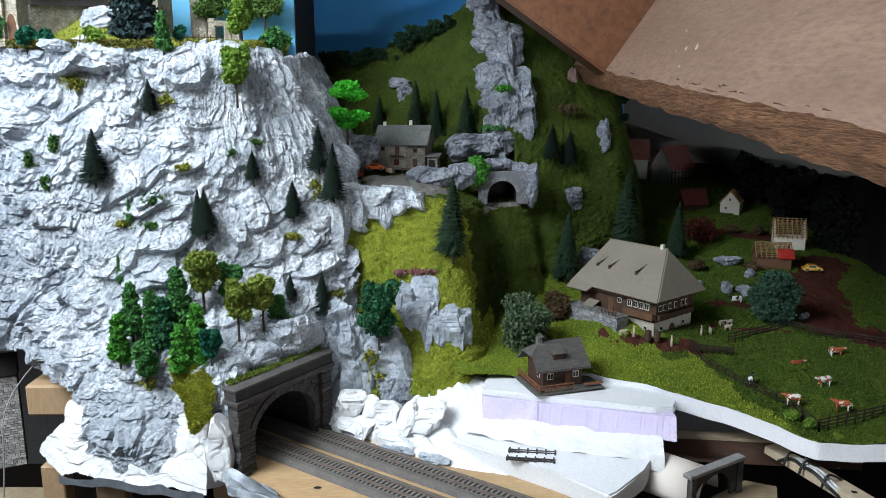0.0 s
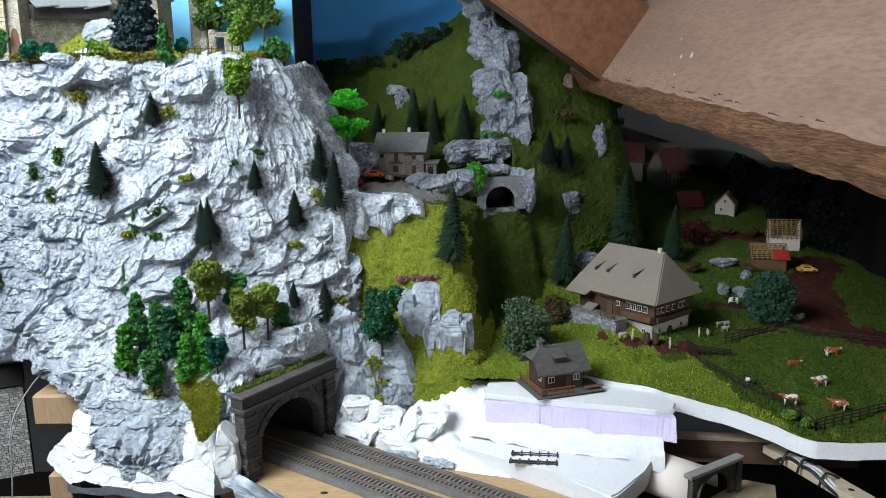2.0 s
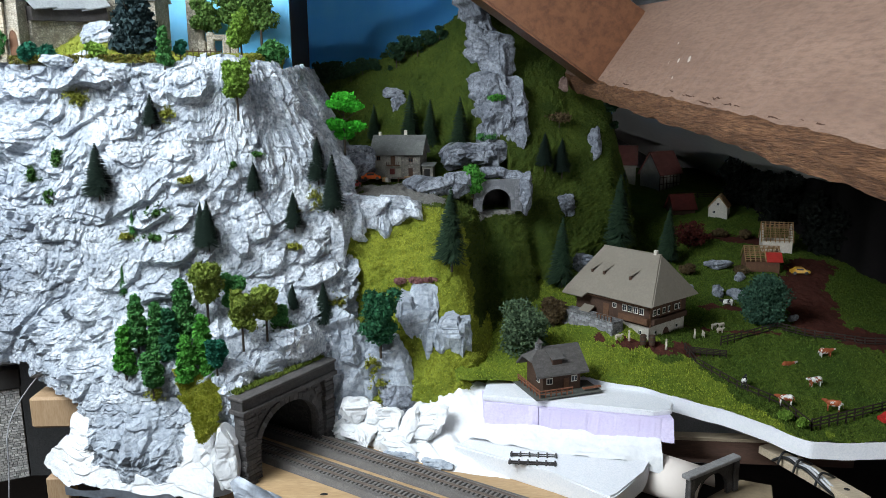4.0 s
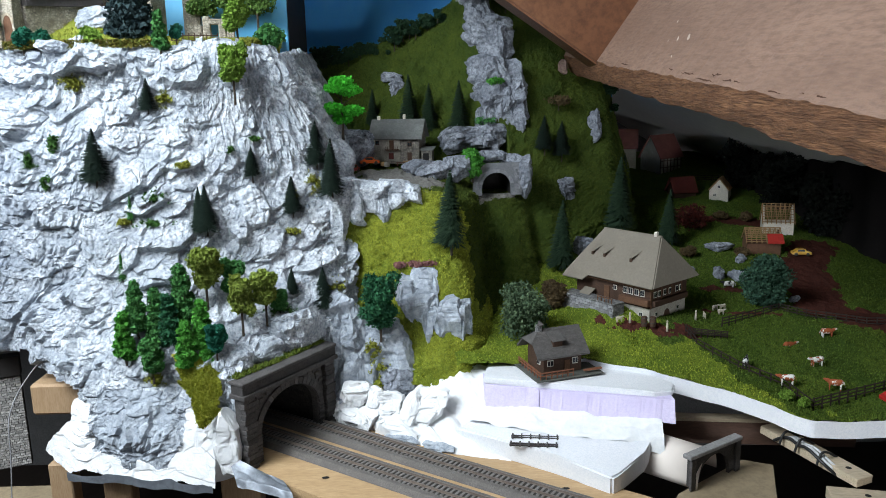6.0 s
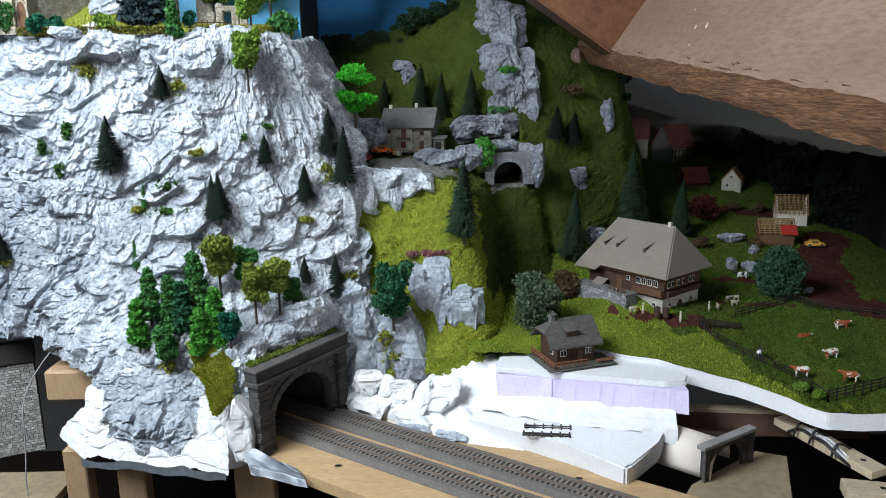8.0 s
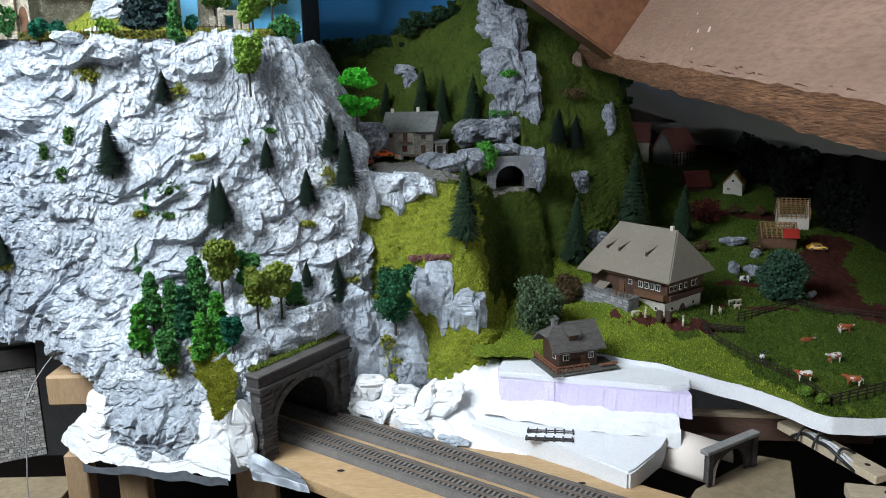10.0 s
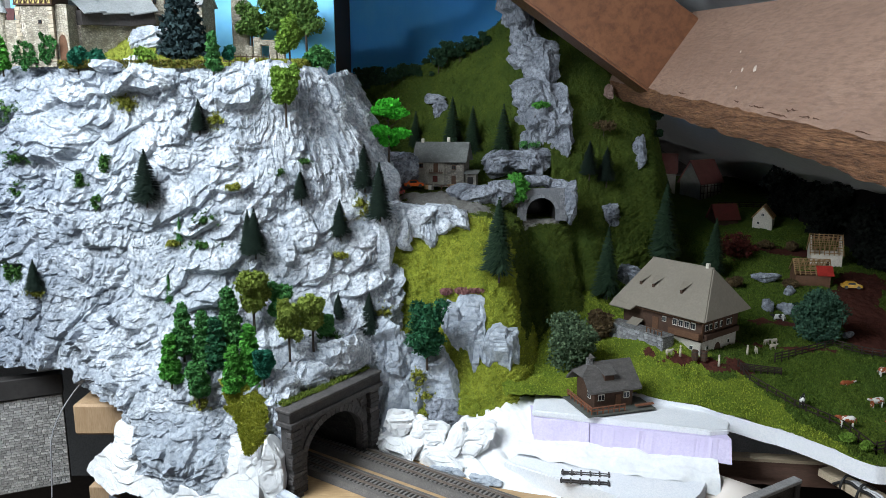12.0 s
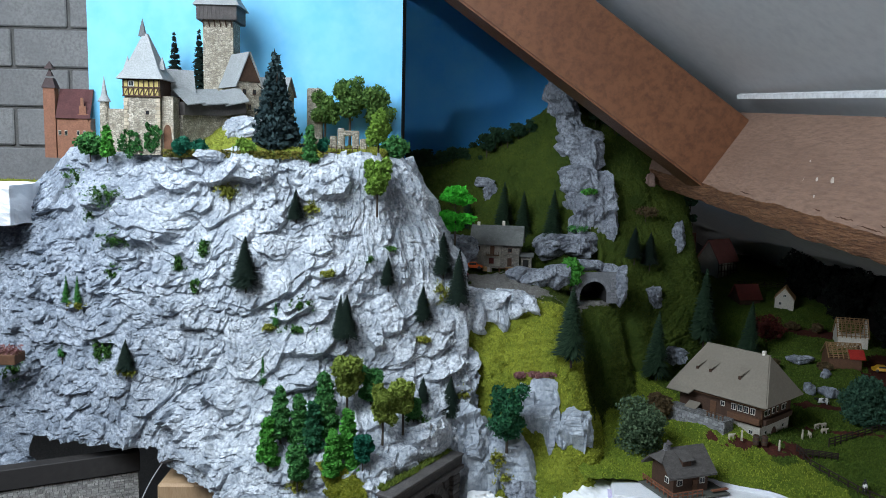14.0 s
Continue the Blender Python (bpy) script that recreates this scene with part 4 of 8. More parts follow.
# ---- tracks ----
BALLAST = mk("grey_ballast_bed", (0.170, 0.155, 0.145), (0.125, 0.113, 0.106), 0.8, 60, 600, 0.5, 0.002)
SLEEPER = mk("grey_sleeper", (0.25, 0.235, 0.22), (0.19, 0.175, 0.165), 0.7, 80, 500, 0.2, 0.001)
STEEL = mk("browned_rail", (0.34, 0.29, 0.25), (0.25, 0.20, 0.17), 0.45, 80, 600, 0.05, 0.001, metal=0.6)
turn_t = math.degrees(math.atan2(TD.y, TD.x))
sleeper_mesh = None
for off in (0.0, -0.0655):
    o = T0 + TN * off - TD * 0.34
    tr = thing("model_track", o, turn_t, "two-rail model track on a grey ballast bed", "railway track", "tracks")
    L = 1.02
    bm = bmesh.new()
    prism(bm, [(0, -0.026, 0.0004), (0, -0.021, 0.0085), (0, 0.021, 0.0085), (0, 0.026, 0.0004)], (L, 0, 0))
    part("ballast_bed", bm, BALLAST, tr)
    part("sleeper_gap", boxed((0.001, -0.0140, 0.0086), (L - 0.001, 0.0140, 0.0089)), BLACKP, tr, "dark gap between sleepers")
    for sgn in (-1, 1):
        bm = bmesh.new()
        box(bm, (0, sgn * 0.0088 - 0.0012, 0.0100), (L, sgn * 0.0088 + 0.0012, 0.0106))
        box(bm, (0, sgn * 0.0088 - 0.0008, 0.0106), (L, sgn * 0.0088 + 0.0008, 0.0132))
        part("rail", bm, STEEL, tr)
    if sleeper_mesh is None:
        bm = boxed((-0.0017, -0.0150, 0.0080), (0.0017, 0.0150, 0.0100))
        first = part("sleeper", bm, SLEEPER, tr)
        sleeper_mesh = first.data
        first.location.x = 0.004
        start = 1
    else:
        start = 0
    for n in range(start, 134):
        sl = new("sleeper", sleeper_mesh)
        sl.parent = tr
        sl.location.x = 0.004 + n * 0.0076

# knot holes in the board: dark plugs
for x, y in ((-0.172, 0.844), (-0.003, 0.912), (0.067, 0.848), (0.156, 0.796)):
    bm = bmesh.new()
    bmesh.ops.create_circle(bm, cap_ends=True, segments=16, radius=0.0042, matrix=Matrix.Translation((x, y, 0.0006)) @ Matrix.Diagonal((1.3, 0.8, 1, 1)))
    tagged(part("screw_hole", bm, DARK), "dark round screw hole in the pine board", "hole", "screw holes", kind="structure")

# ---- double-track portal ----
PSTONE = mk("dark_portal_stone", (0.095, 0.086, 0.082), (0.055, 0.05, 0.049), 0.8, 60, 380, 0.5, 0.002, c3=(0.04, 0.038, 0.038), rand=0.3)
pu = Vector((0.546, 0.838, 0)).normalized()
portal = thing("tunnel_portal", (-0.2887, 0.8710, 0.0), math.degrees(math.atan2(pu.y, pu.x)), "dark grey stone double-track tunnel portal with mossy parapet", "tunnel portal")
W, H, ox, ow, spring, crown = 0.192, 0.109, 0.096, 0.062, 0.045, 0.094


def arch_pts(r, n=18):
    out = []
    for k in range(n + 1):
        a = math.pi * k / n
        out.append((ox - (ow + r) * math.cos(a), spring + (crown - spring + r) * math.sin(a)))
    return out


bm = bmesh.new()
arch_wall(bm, [(ox - ow, 0)] + arch_pts(0.0) + [(ox + ow, 0)], ox, W / 2, H, 0, 0.012)
part("front_wall", bm, PSTONE, portal)
ring_in, ring_out = arch_pts(0.0005, 22), arch_pts(0.0115, 22)
for k in range(22):
    q = [ring_in[k], ring_out[k], ring_out[k + 1], ring_in[k + 1]]
    c = (sum(p[0] for p in q) / 4, sum(p[1] for p in q) / 4)
    q = [(c[0] + (p[0] - c[0]) * 0.9, c[1] + (p[1] - c[1]) * 0.9) for p in q]
    bm = bmesh.new()
    prism(bm, [(x, 0.001, z) for x, z in q], (0, -0.004, 0))
    part("arch_stone", bm, PSTONE, portal)
for side_x in (ox - ow - 0.012, ox + ow + 0.0005):
    for k in range(8):
        part("arch_stone", boxed((side_x, -0.003, 0.0008 + k * 0.0056), (side_x + 0.0115, 0.001, 0.0052 + k * 0.0056), 0.0005), PSTONE, portal)
for px0 in (0.0, W - 0.020):
    for k in range(14):
        j = 0.0012 * ((k * 7) % 3 - 1)
        part("pilaster_stone", boxed((px0 + j - 0.001, -0.009 + 0.0006 * (k % 2), 0.0006 + k * 0.0078), (px0 + 0.020 + j, 0.001, 0.0078 + k * 0.0078), 0.0006), PSTONE, portal)
count = 0
for row in range(17):
    z0 = 0.0008 + row * 0.0065
    x = 0.021 + 0.006 * (row % 2)
    while x < W - 0.030:
        ln = 0.010 + 0.004 * ((row * 5 + int(x * 900)) % 3) / 2
        inside = any(abs(q - ox) < ow + 0.013 and (z0 < spring or ((q - ox) / (ow + 0.013)) ** 2 + ((z0 - spring) / (crown - spring + 0.013)) ** 2 < 1.0) for q in (x, x + ln))
        if not inside and z0 < H - 0.008:
            part("wall_stone", boxed((x, -0.0022 - 0.0008 * ((row + count) % 2), z0), (x + ln - 0.0009, 0.001, z0 + 0.0057), 0.0005), PSTONE, portal)
        x += ln
        count += 1
bm = boxed((-0.006, -0.014, H), (W + 0.004, 0.016, H + 0.007), 0.001)
part("cornice", bm, PSTONE, portal)
bm = boxed((-0.004, -0.010, H + 0.007), (W + 0.003, 0.014, H + 0.021), 0.001)
part("parapet", bm, PSTONE, portal)
bm = boxed((-0.006, -0.0125, H + 0.021), (W + 0.004, 0.016, H + 0.0255), 0.001)
part("coping", bm, PSTONE, portal)
# the tunnel's lining, running back into the dark
prof_t = [(ox - ow - 0.004, 0.0)] + arch_pts(0.004, 14) + [(ox + ow + 0.004, 0.0)]
# the tunnel's darkness is put into this near-black stone colour
TS = masonry("unlit_tunnel_stone", (0.045, 0.040, 0.036), (0.012, 0.011, 0.010), (0.005, 0.005, 0.005), 110)
bm = bmesh.new()
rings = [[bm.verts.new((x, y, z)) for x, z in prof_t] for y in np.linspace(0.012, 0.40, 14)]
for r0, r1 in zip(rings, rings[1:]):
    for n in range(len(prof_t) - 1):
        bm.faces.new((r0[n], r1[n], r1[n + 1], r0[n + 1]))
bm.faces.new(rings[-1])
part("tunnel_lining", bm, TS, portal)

# ---- underframe, legs and odds below the meadow ----
LEG = mk("raw_spruce", (0.45, 0.31, 0.19), (0.38, 0.25, 0.14), 0.65, 10, 70, 0.2, 0.001, c3=(0.32, 0.20, 0.11), stretch=(9, 9, 1), rand=0.1)
BROWNBEAM = mk("brown_batten", (0.12, 0.065, 0.045), (0.09, 0.05, 0.035), 0.65, 12, 80, 0.2, 0.001, stretch=(1, 8, 8))
OFFW = mk("pale_softwood", (0.56, 0.46, 0.33), (0.50, 0.40, 0.28), 0.6, 10, 70, 0.15, 0.001, stretch=(1, 8, 8), rand=0.06)
TAN = mk("tan_card", (0.30, 0.235, 0.15), (0.26, 0.20, 0.125), 0.6, 8, 90, 0.05, 0.001)
CREAM = mk("cream_paper", (0.74, 0.66, 0.60), (0.73, 0.65, 0.59), 0.7, 8, 90, 0.05, 0.001, c3=(0.72, 0.64, 0.58))
bt = thing("support_batten", (0.0, 0.0, 0.0), 0, "brown batten with a pale top below the foam board", "batten")
bm = bmesh.new()
beam(bm, (0.22, 0.985, 0.000), (0.62, 0.935, 0.000), 0.02, 0.036)
part("batten", bm, BROWNBEAM, bt)
bm = bmesh.new()
beam(bm, (0.22, 0.985, 0.0205), (0.62, 0.935, 0.0205), 0.020, 0.005)
part("pale_strip", bm, OFFW, bt, "pale top strip")
bm = bmesh.new()
prism(bm, [(0.432, 0.890, -0.0145), (0.470, 0.872, -0.0145), (0.405, 0.700, -0.0145), (0.245, 0.700, -0.0145), (0.31, 0.80, -0.0145)], (0, 0, -0.004))
tagged(part("tan_plate", bm, TAN), "tan card plate under a small tunnel portal", "card plate")
sp = thing("small_portal", (0.326, 0.806, -0.014), 32.3, "dark single-track tunnel portal standing on card", "tunnel portal")
bm = bmesh.new()
w2, h2 = 0.103, 0.046
ap2 = [(0.0515 - 0.033 * math.cos(math.pi * k / 12), 0.006 + 0.033 * math.sin(math.pi * k / 12)) for k in range(13)]
arch_wall(bm, [(0.0185, 0)] + ap2 + [(0.0845, 0)], w2 / 2, w2 / 2, h2, 0, 0.005)
part("front_wall", bm, PSTONE, sp)
PALESTONE = mk("pale_coping_stone", (0.30, 0.29, 0.28), (0.22, 0.21, 0.21), 0.8, 60, 380, 0.4, 0.002)
part("coping", boxed((-0.004, -0.004, h2), (w2 + 0.004, 0.010, h2 + 0.006), 0.001), PALESTONE, sp, "pale stone coping")
for q in (0.0, w2 - 0.008):
    part("pilaster", boxed((q - 0.001, -0.004, 0.0005), (q + 0.009, -0.0002, h2 - 0.0005), 0.0006), PSTONE, sp)
# paper tube leading to it
bm = bmesh.new()
ta, tb = Vector((0.286, 0.898, -0.010)), Vector((0.362, 0.838, -0.014))
ax_ = (tb - ta).normalized()
sd = ax_.cross(Vector((0, 0, 1))).normalized()
rings = []
for k in range(17):
    a = math.pi * k / 16
    rings.append([(c + sd * 0.040 * math.cos(a) + Vector((0, 0, 0.042 * math.sin(a)))) for c in (ta, tb)])
v = [[bm.verts.new(p) for p in r] for r in rings]
for a, b in zip(v, v[1:]):
    bm.faces.new((a[0], b[0], b[1], a[1]))
# unseen cap on the far end, added to keep light out of the portal
bm.faces.new([r[0] for r in v])
tube_ob = part("paper_tube", bm, CREAM, None, "", True)
tube_ob.modifiers.new("thick", "SOLIDIFY").thickness = 0.0012
tagged(tube_ob, "cream paper tube leading to the small portal", "paper tube")
# slats with cables
sl = thing("wooden_lattice", (0, 0, 0), 0, "pale wooden slats screwed together under the meadow", "wooden frame")
for a, b, w, h in (((0.487, 0.935, 0.014), (0.552, 0.782, 0.006), 0.030, 0.012), ((0.500, 0.772, -0.010), (0.62, 0.742, -0.010), 0.034, 0.016), ((0.490, 0.735, -0.028), (0.68, 0.715, -0.028), 0.05, 0.018)):
    bm = bmesh.new()
    beam(bm, a, b, w, h)
    bmesh.ops.bevel(bm, geom=bm.edges[:], offset=0.0008, segments=1, affect="EDGES")
    part("slat", bm, OFFW, sl)
for x, y, z in ((0.5425, 0.806, 0.0136), (0.545, 0.760, -0.0018), (0.515, 0.730, -0.0188)):
    bm = bmesh.new()
    bmesh.ops.create_circle(bm, cap_ends=True, segments=14, radius=0.004, matrix=Matrix.Translation((x, y, z)))
    part("bolt_hole", bm, DARK, sl, "dark bolt hole")
CABLE = mk("black_cable", (0.02, 0.02, 0.02), (0.03, 0.03, 0.03), 0.4, 50, 200, 0.05, 0.001)
CABLEW = mk("white_cable", (0.65, 0.65, 0.65), (0.55, 0.55, 0.56), 0.4, 50, 200, 0.05, 0.001)


CABLEG = mk("grey_cable", (0.30, 0.30, 0.31), (0.24, 0.24, 0.25), 0.4, 50, 200, 0.05, 0.001)


def cable(name, pts, r, mat, label, parent=None):
    cu = bpy.data.curves.new(name, "CURVE")
    cu.dimensions, cu.bevel_depth, cu.bevel_resolution, cu.resolution_u = "3D", r, 3, 6
    spn = cu.splines.new("NURBS")
    spn.points.add(len(pts) - 1)
    for p, q in zip(spn.points, pts):
        p.co = (*q, 1)
    spn.use_endpoint_u, spn.order_u = True, 3
    cu.materials.append(mat)
    ob = new(name, cu)
    ob.parent = parent
    return tagged(ob, label, "" if parent else "cable", "" if parent else "cables")


for n, (dx, r, m, lb) in enumerate(((0.0, 0.0024, CABLEW, "white cable looped along the wooden slat"), (0.006, 0.0024, CABLEW, "white cable looped along the wooden slat"), (-0.006, 0.0028, CABLE, "black cable tied along the wooden slat"))):
    cable("cable", [(0.488 + dx, 0.900, 0.010), (0.498 + dx, 0.885, 0.026), (0.505 + dx, 0.862, 0.020), (0.508 + dx, 0.845, 0.026), (0.516 + dx, 0.825, 0.018), (0.522 + dx, 0.812, 0.012), (0.534 + dx, 0.806, 0.002)], 0.8 * r, m, lb)
for x, y, z in ((0.505, 0.892, 0.016), (0.516, 0.868, 0.015), (0.530, 0.832, 0.013)):
    cable("cable_tie", [(x - 0.022, y - 0.008, z - 0.004), (x - 0.018, y - 0.007, z + 0.016), (x, y, z + 0.010), (x + 0.018, y + 0.007, z - 0.004)], 0.0018, CABLE, "black cable tie round the slat")
cable("cable", [(-0.665, 1.06, 0.10), (-0.69, 1.00, 0.06), (-0.685, 0.985, -0.03), (-0.69, 0.97, -0.12), (-0.66, 0.95, -0.22)], 0.0011, CABLEG, "grey cable hanging beside the brick wall")
for n, (x0, y0, w, z1, m) in enumerate(((-0.62, 0.965, 0.035, -0.03, LEG), (-0.55, 0.99, 0.045, -0.04, LEG), (-0.345, 0.93, 0.06, -0.04, LEG), (0.30, 0.60, 0.05, -0.02, LEG))):
    tagged(part("table_leg", boxed((x0, y0, -0.95), (x0 + w, y0 + 0.03, z1), 0.002), m), "raw wooden leg holding up the layout", "table leg", "table legs")
tagged(part("wooden_bearer", boxed((-0.662, 1.020, 0.028), (-0.555, 1.09, 0.080), 0.004), LEG), "rough sawn wooden bearer below the cliff", "wooden beam")
# front stringer under the cliff and grey tape
GREYTAPE = mk("silver_duct_tape", (0.15, 0.165, 0.19), (0.22, 0.24, 0.27), 0.38, 20, 120, 0.2, 0.001, metal=0.3)
g = np.zeros((30, 44, 3))
tu, tv2 = np.meshgrid(np.linspace(0, 1, 44), np.linspace(0, 1, 30))
g[..., 0] = -0.312 + 0.085 * tu + 0.02 * tv2
g[..., 1] = 0.868 - 0.040 * tu - 0.036 * tv2
g[..., 2] = 0.004 + 0.022 * (1 - tu) * (1 - tv2) ** 2 + 0.003 * np.abs(fbm(tu * 2 + tv2, tv2 * 2 - tu, 2, 5)) - 0.022 * np.clip(tv2 - 0.75, 0, 1) * 4 * 0.4
tagged(sheet("duct_tape", g, GREYTAPE), "crumpled silver duct tape at the portal's foot", "tape")
pts = along([(-0.625, 0.965), (-0.57, 0.915), (-0.45, 0.885), (-0.33, 0.855), (-0.30, 0.850)], 70)
g = np.zeros((6, 70, 3))
g[..., :2] = pts
g[..., 1] += 0.004 * fbm(pts[:, 0] * 30, pts[:, 1] * 0, 2, 3)
g[..., 2] = np.linspace(-0.014, -0.027, 6)[:, None] + 0.004 * fbm(pts[:, 0] * 25, pts[:, 1] * 0 + np.linspace(0, 0.4, 6)[:, None], 3, 4)
tagged(sheet("duct_tape", g[:, 18:52], GREYTAPE), "torn grey tape scrap below the plaster foot", "tape")

# brick-faced retaining wall in the opening
BRICK = mk("weathered_grey_brick", (0.44, 0.42, 0.40), (0.30, 0.29, 0.28), 0.85, 70, 380, 0.4, 0.002, c3=(0.22, 0.21, 0.20), rand=0.35)
BRICKS_FAR = BRICK.copy()
_nt = BRICKS_FAR.node_tree
_geo = _nt.nodes.new("ShaderNodeNewGeometry")
for _l in list(_nt.links):
    if _l.from_node.type == "OBJECT_INFO":
        _nt.links.new(_geo.outputs["Random Per Island"], _l.to_socket)
MORTAR = mk("dark_mortar", (0.16, 0.155, 0.15), (0.11, 0.105, 0.10), 0.9, 50, 300, 0.3, 0.002)
CHAR = mk("charcoal_card", (0.028, 0.025, 0.025), (0.04, 0.036, 0.034), 0.7, 10, 90, 0.05, 0.001)
rw = thing("retaining_wall", (-0.722, 1.108, -0.10), 180 + 24.5, "grey brick retaining wall with a charcoal parapet", "brick wall")
part("core", boxed((0, -0.02, 0), (0.34, -0.002, 0.165)), MORTAR, rw)
part("parapet", boxed((-0.002, -0.022, 0.166), (0.342, 0.004, 0.200), 0.001), CHAR, rw, "charcoal card parapet")
brick_mesh = {}
r9 = random.Random(4)
far_v, far_f = [], []
for row in range(36):
    x = 0.001
    while x < 0.300:
        ln = r9.choice((0.006, 0.008, 0.011))
        z, lift = 0.002 + row * 0.0045, 0.0008 * r9.random()
        if x > 0.062:
            k = len(far_v)
            far_v += [(x + a * (ln - 0.0008), -0.003 + lift + b * 0.003, z + c * 0.0038) for a in (0, 1) for b in (0, 1) for c in (0, 1)]
            far_f += [[k + q for q in f] for f in ((0, 1, 3, 2), (4, 6, 7, 5), (0, 4, 5, 1), (2, 3, 7, 6), (1, 5, 7, 3), (0, 2, 6, 4))]
        elif ln not in brick_mesh:
            bk = part("brick", boxed((0, -0.003, 0), (ln - 0.0008, 0.0, 0.0038), 0.0003), BRICK, rw)
            brick_mesh[ln] = bk.data
            bk.location = (x, lift, z)
        else:
            bk = new("brick", brick_mesh[ln])
            bk.parent = rw
            bk.location = (x, lift, z)
        x += ln
brickwork = tagged(new("brickwork", mesh_np("brickwork", far_v, far_f, BRICKS_FAR)), "small weathered bricks of the far stretch", kind="stuff")
brickwork.parent = rw
tagged(part("plank", boxed((-1.05, 0.95, -0.125), (-0.64, 1.05, -0.11), 0.001), TAN), "pale plank below the brick wall", "plank")

# ---- plants ----
def leafy(name, ca, cb, rough=0.8):
    """Foliage whose small leaves differ in tone one from another."""
    m = bpy.data.materials.new(name)
    m.use_nodes = True
    nt = m.node_tree
    b = nt.nodes["Principled BSDF"]
    geo = nt.nodes.new("ShaderNodeNewGeometry")
    ramp = nt.nodes.new("ShaderNodeValToRGB")
    ramp.color_ramp.elements[0].color, ramp.color_ramp.elements[1].color = (*ca, 1), (*cb, 1)
    nt.links.new(geo.outputs["Random Per Island"], ramp.inputs[0])
    nt.links.new(ramp.outputs[0], b.inputs["Base Color"])
    b.inputs["Roughness"].default_value = rough
    b.inputs["Specular IOR Level"].default_value = 0.15
    return m


FIR_DARK = leafy("dark_fir_needles", (0.010, 0.020, 0.016), (0.025, 0.042, 0.030))
FIR_GREEN = leafy("green_fir_needles", (0.012, 0.028, 0.016), (0.036, 0.066, 0.036))
SLIM = leafy("bright_conifer", (0.02, 0.09, 0.02), (0.05, 0.17, 0.035))
LEAF_DARK = leafy("dark_leaves", (0.022, 0.095, 0.028), (0.09, 0.26, 0.07))
LEAF_DEEP = leafy("deep_green_leaves", (0.010, 0.055, 0.028), (0.035, 0.14, 0.06))
LEAF_MID = leafy("fresh_leaves", (0.035, 0.15, 0.02), (0.10, 0.34, 0.05))
LEAF_OLIVE = leafy("olive_leaves", (0.10, 0.14, 0.02), (0.24, 0.30, 0.06))
LEAF_LIGHT = leafy("light_green_leaves", (0.08, 0.15, 0.02), (0.20, 0.33, 0.05))
LEAF_TEAL = leafy("teal_leaves", (0.008, 0.075, 0.045), (0.02, 0.13, 0.08))
LEAF_BRIGHT = leafy("vivid_green_leaves", (0.04, 0.30, 0.02), (0.08, 0.55, 0.04))
LEAF_GREY = leafy("grey_green_leaves", (0.035, 0.065, 0.035), (0.11, 0.16, 0.085))
LEAF_BLUE = leafy("blue_green_leaves", (0.014, 0.04, 0.026), (0.055, 0.12, 0.075))
LEAF_PARK = leafy("muted_green_leaves", (0.040, 0.095, 0.020), (0.15, 0.25, 0.06))
LEAF_WOOD = leafy("dark_wood_leaves", (0.010, 0.028, 0.014), (0.025, 0.06, 0.028))
# leaves coloured near black, for the deep shade under the roof slope
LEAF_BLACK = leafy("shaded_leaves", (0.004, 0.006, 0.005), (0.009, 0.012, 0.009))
LEAF_BROWN = leafy("brown_leaves", (0.05, 0.035, 0.018), (0.11, 0.075, 0.035))
FLOWER = leafy("heather_flowers", (0.16, 0.07, 0.07), (0.30, 0.15, 0.14))
BARK = mk("bark", (0.06, 0.045, 0.032), (0.045, 0.034, 0.026), 0.9, 60, 400, 0.5, 0.002)


def tris(name, a, b, c, mat, parent=None):
    v = np.stack([a, b, c], 1).reshape(-1, 3)
    ob = new(name, mesh_np(name, v, np.arange(len(v)).reshape(-1, 3), mat))
    ob.parent = parent
    return ob


def unit(v):
    return v / np.maximum(np.linalg.norm(v, axis=-1, keepdims=True), 1e-9)


def trunk_part(h, r, parent, limbs=0, seed=0):
    bm = bmesh.new()
    tube(bm, (0, 0, -0.012), (0, 0, h * 0.5), r, r * 0.75, 7)
    tube(bm, (0, 0, h * 0.5), (0.0, 0.0, h * 0.9), r * 0.75, r * 0.25, 6)
    rr = random.Random(seed)
    for k in range(limbs):
        a = k * 2.4 + rr.random()
        z = h * (0.42 + 0.4 * k / max(limbs, 1))
        tube(bm, (0, 0, z), (0.22 * h * math.cos(a), 0.22 * h * math.sin(a), z + 0.16 * h), r * 0.5, r * 0.2, 5)
    return part("trunk", bm, BARK, parent)


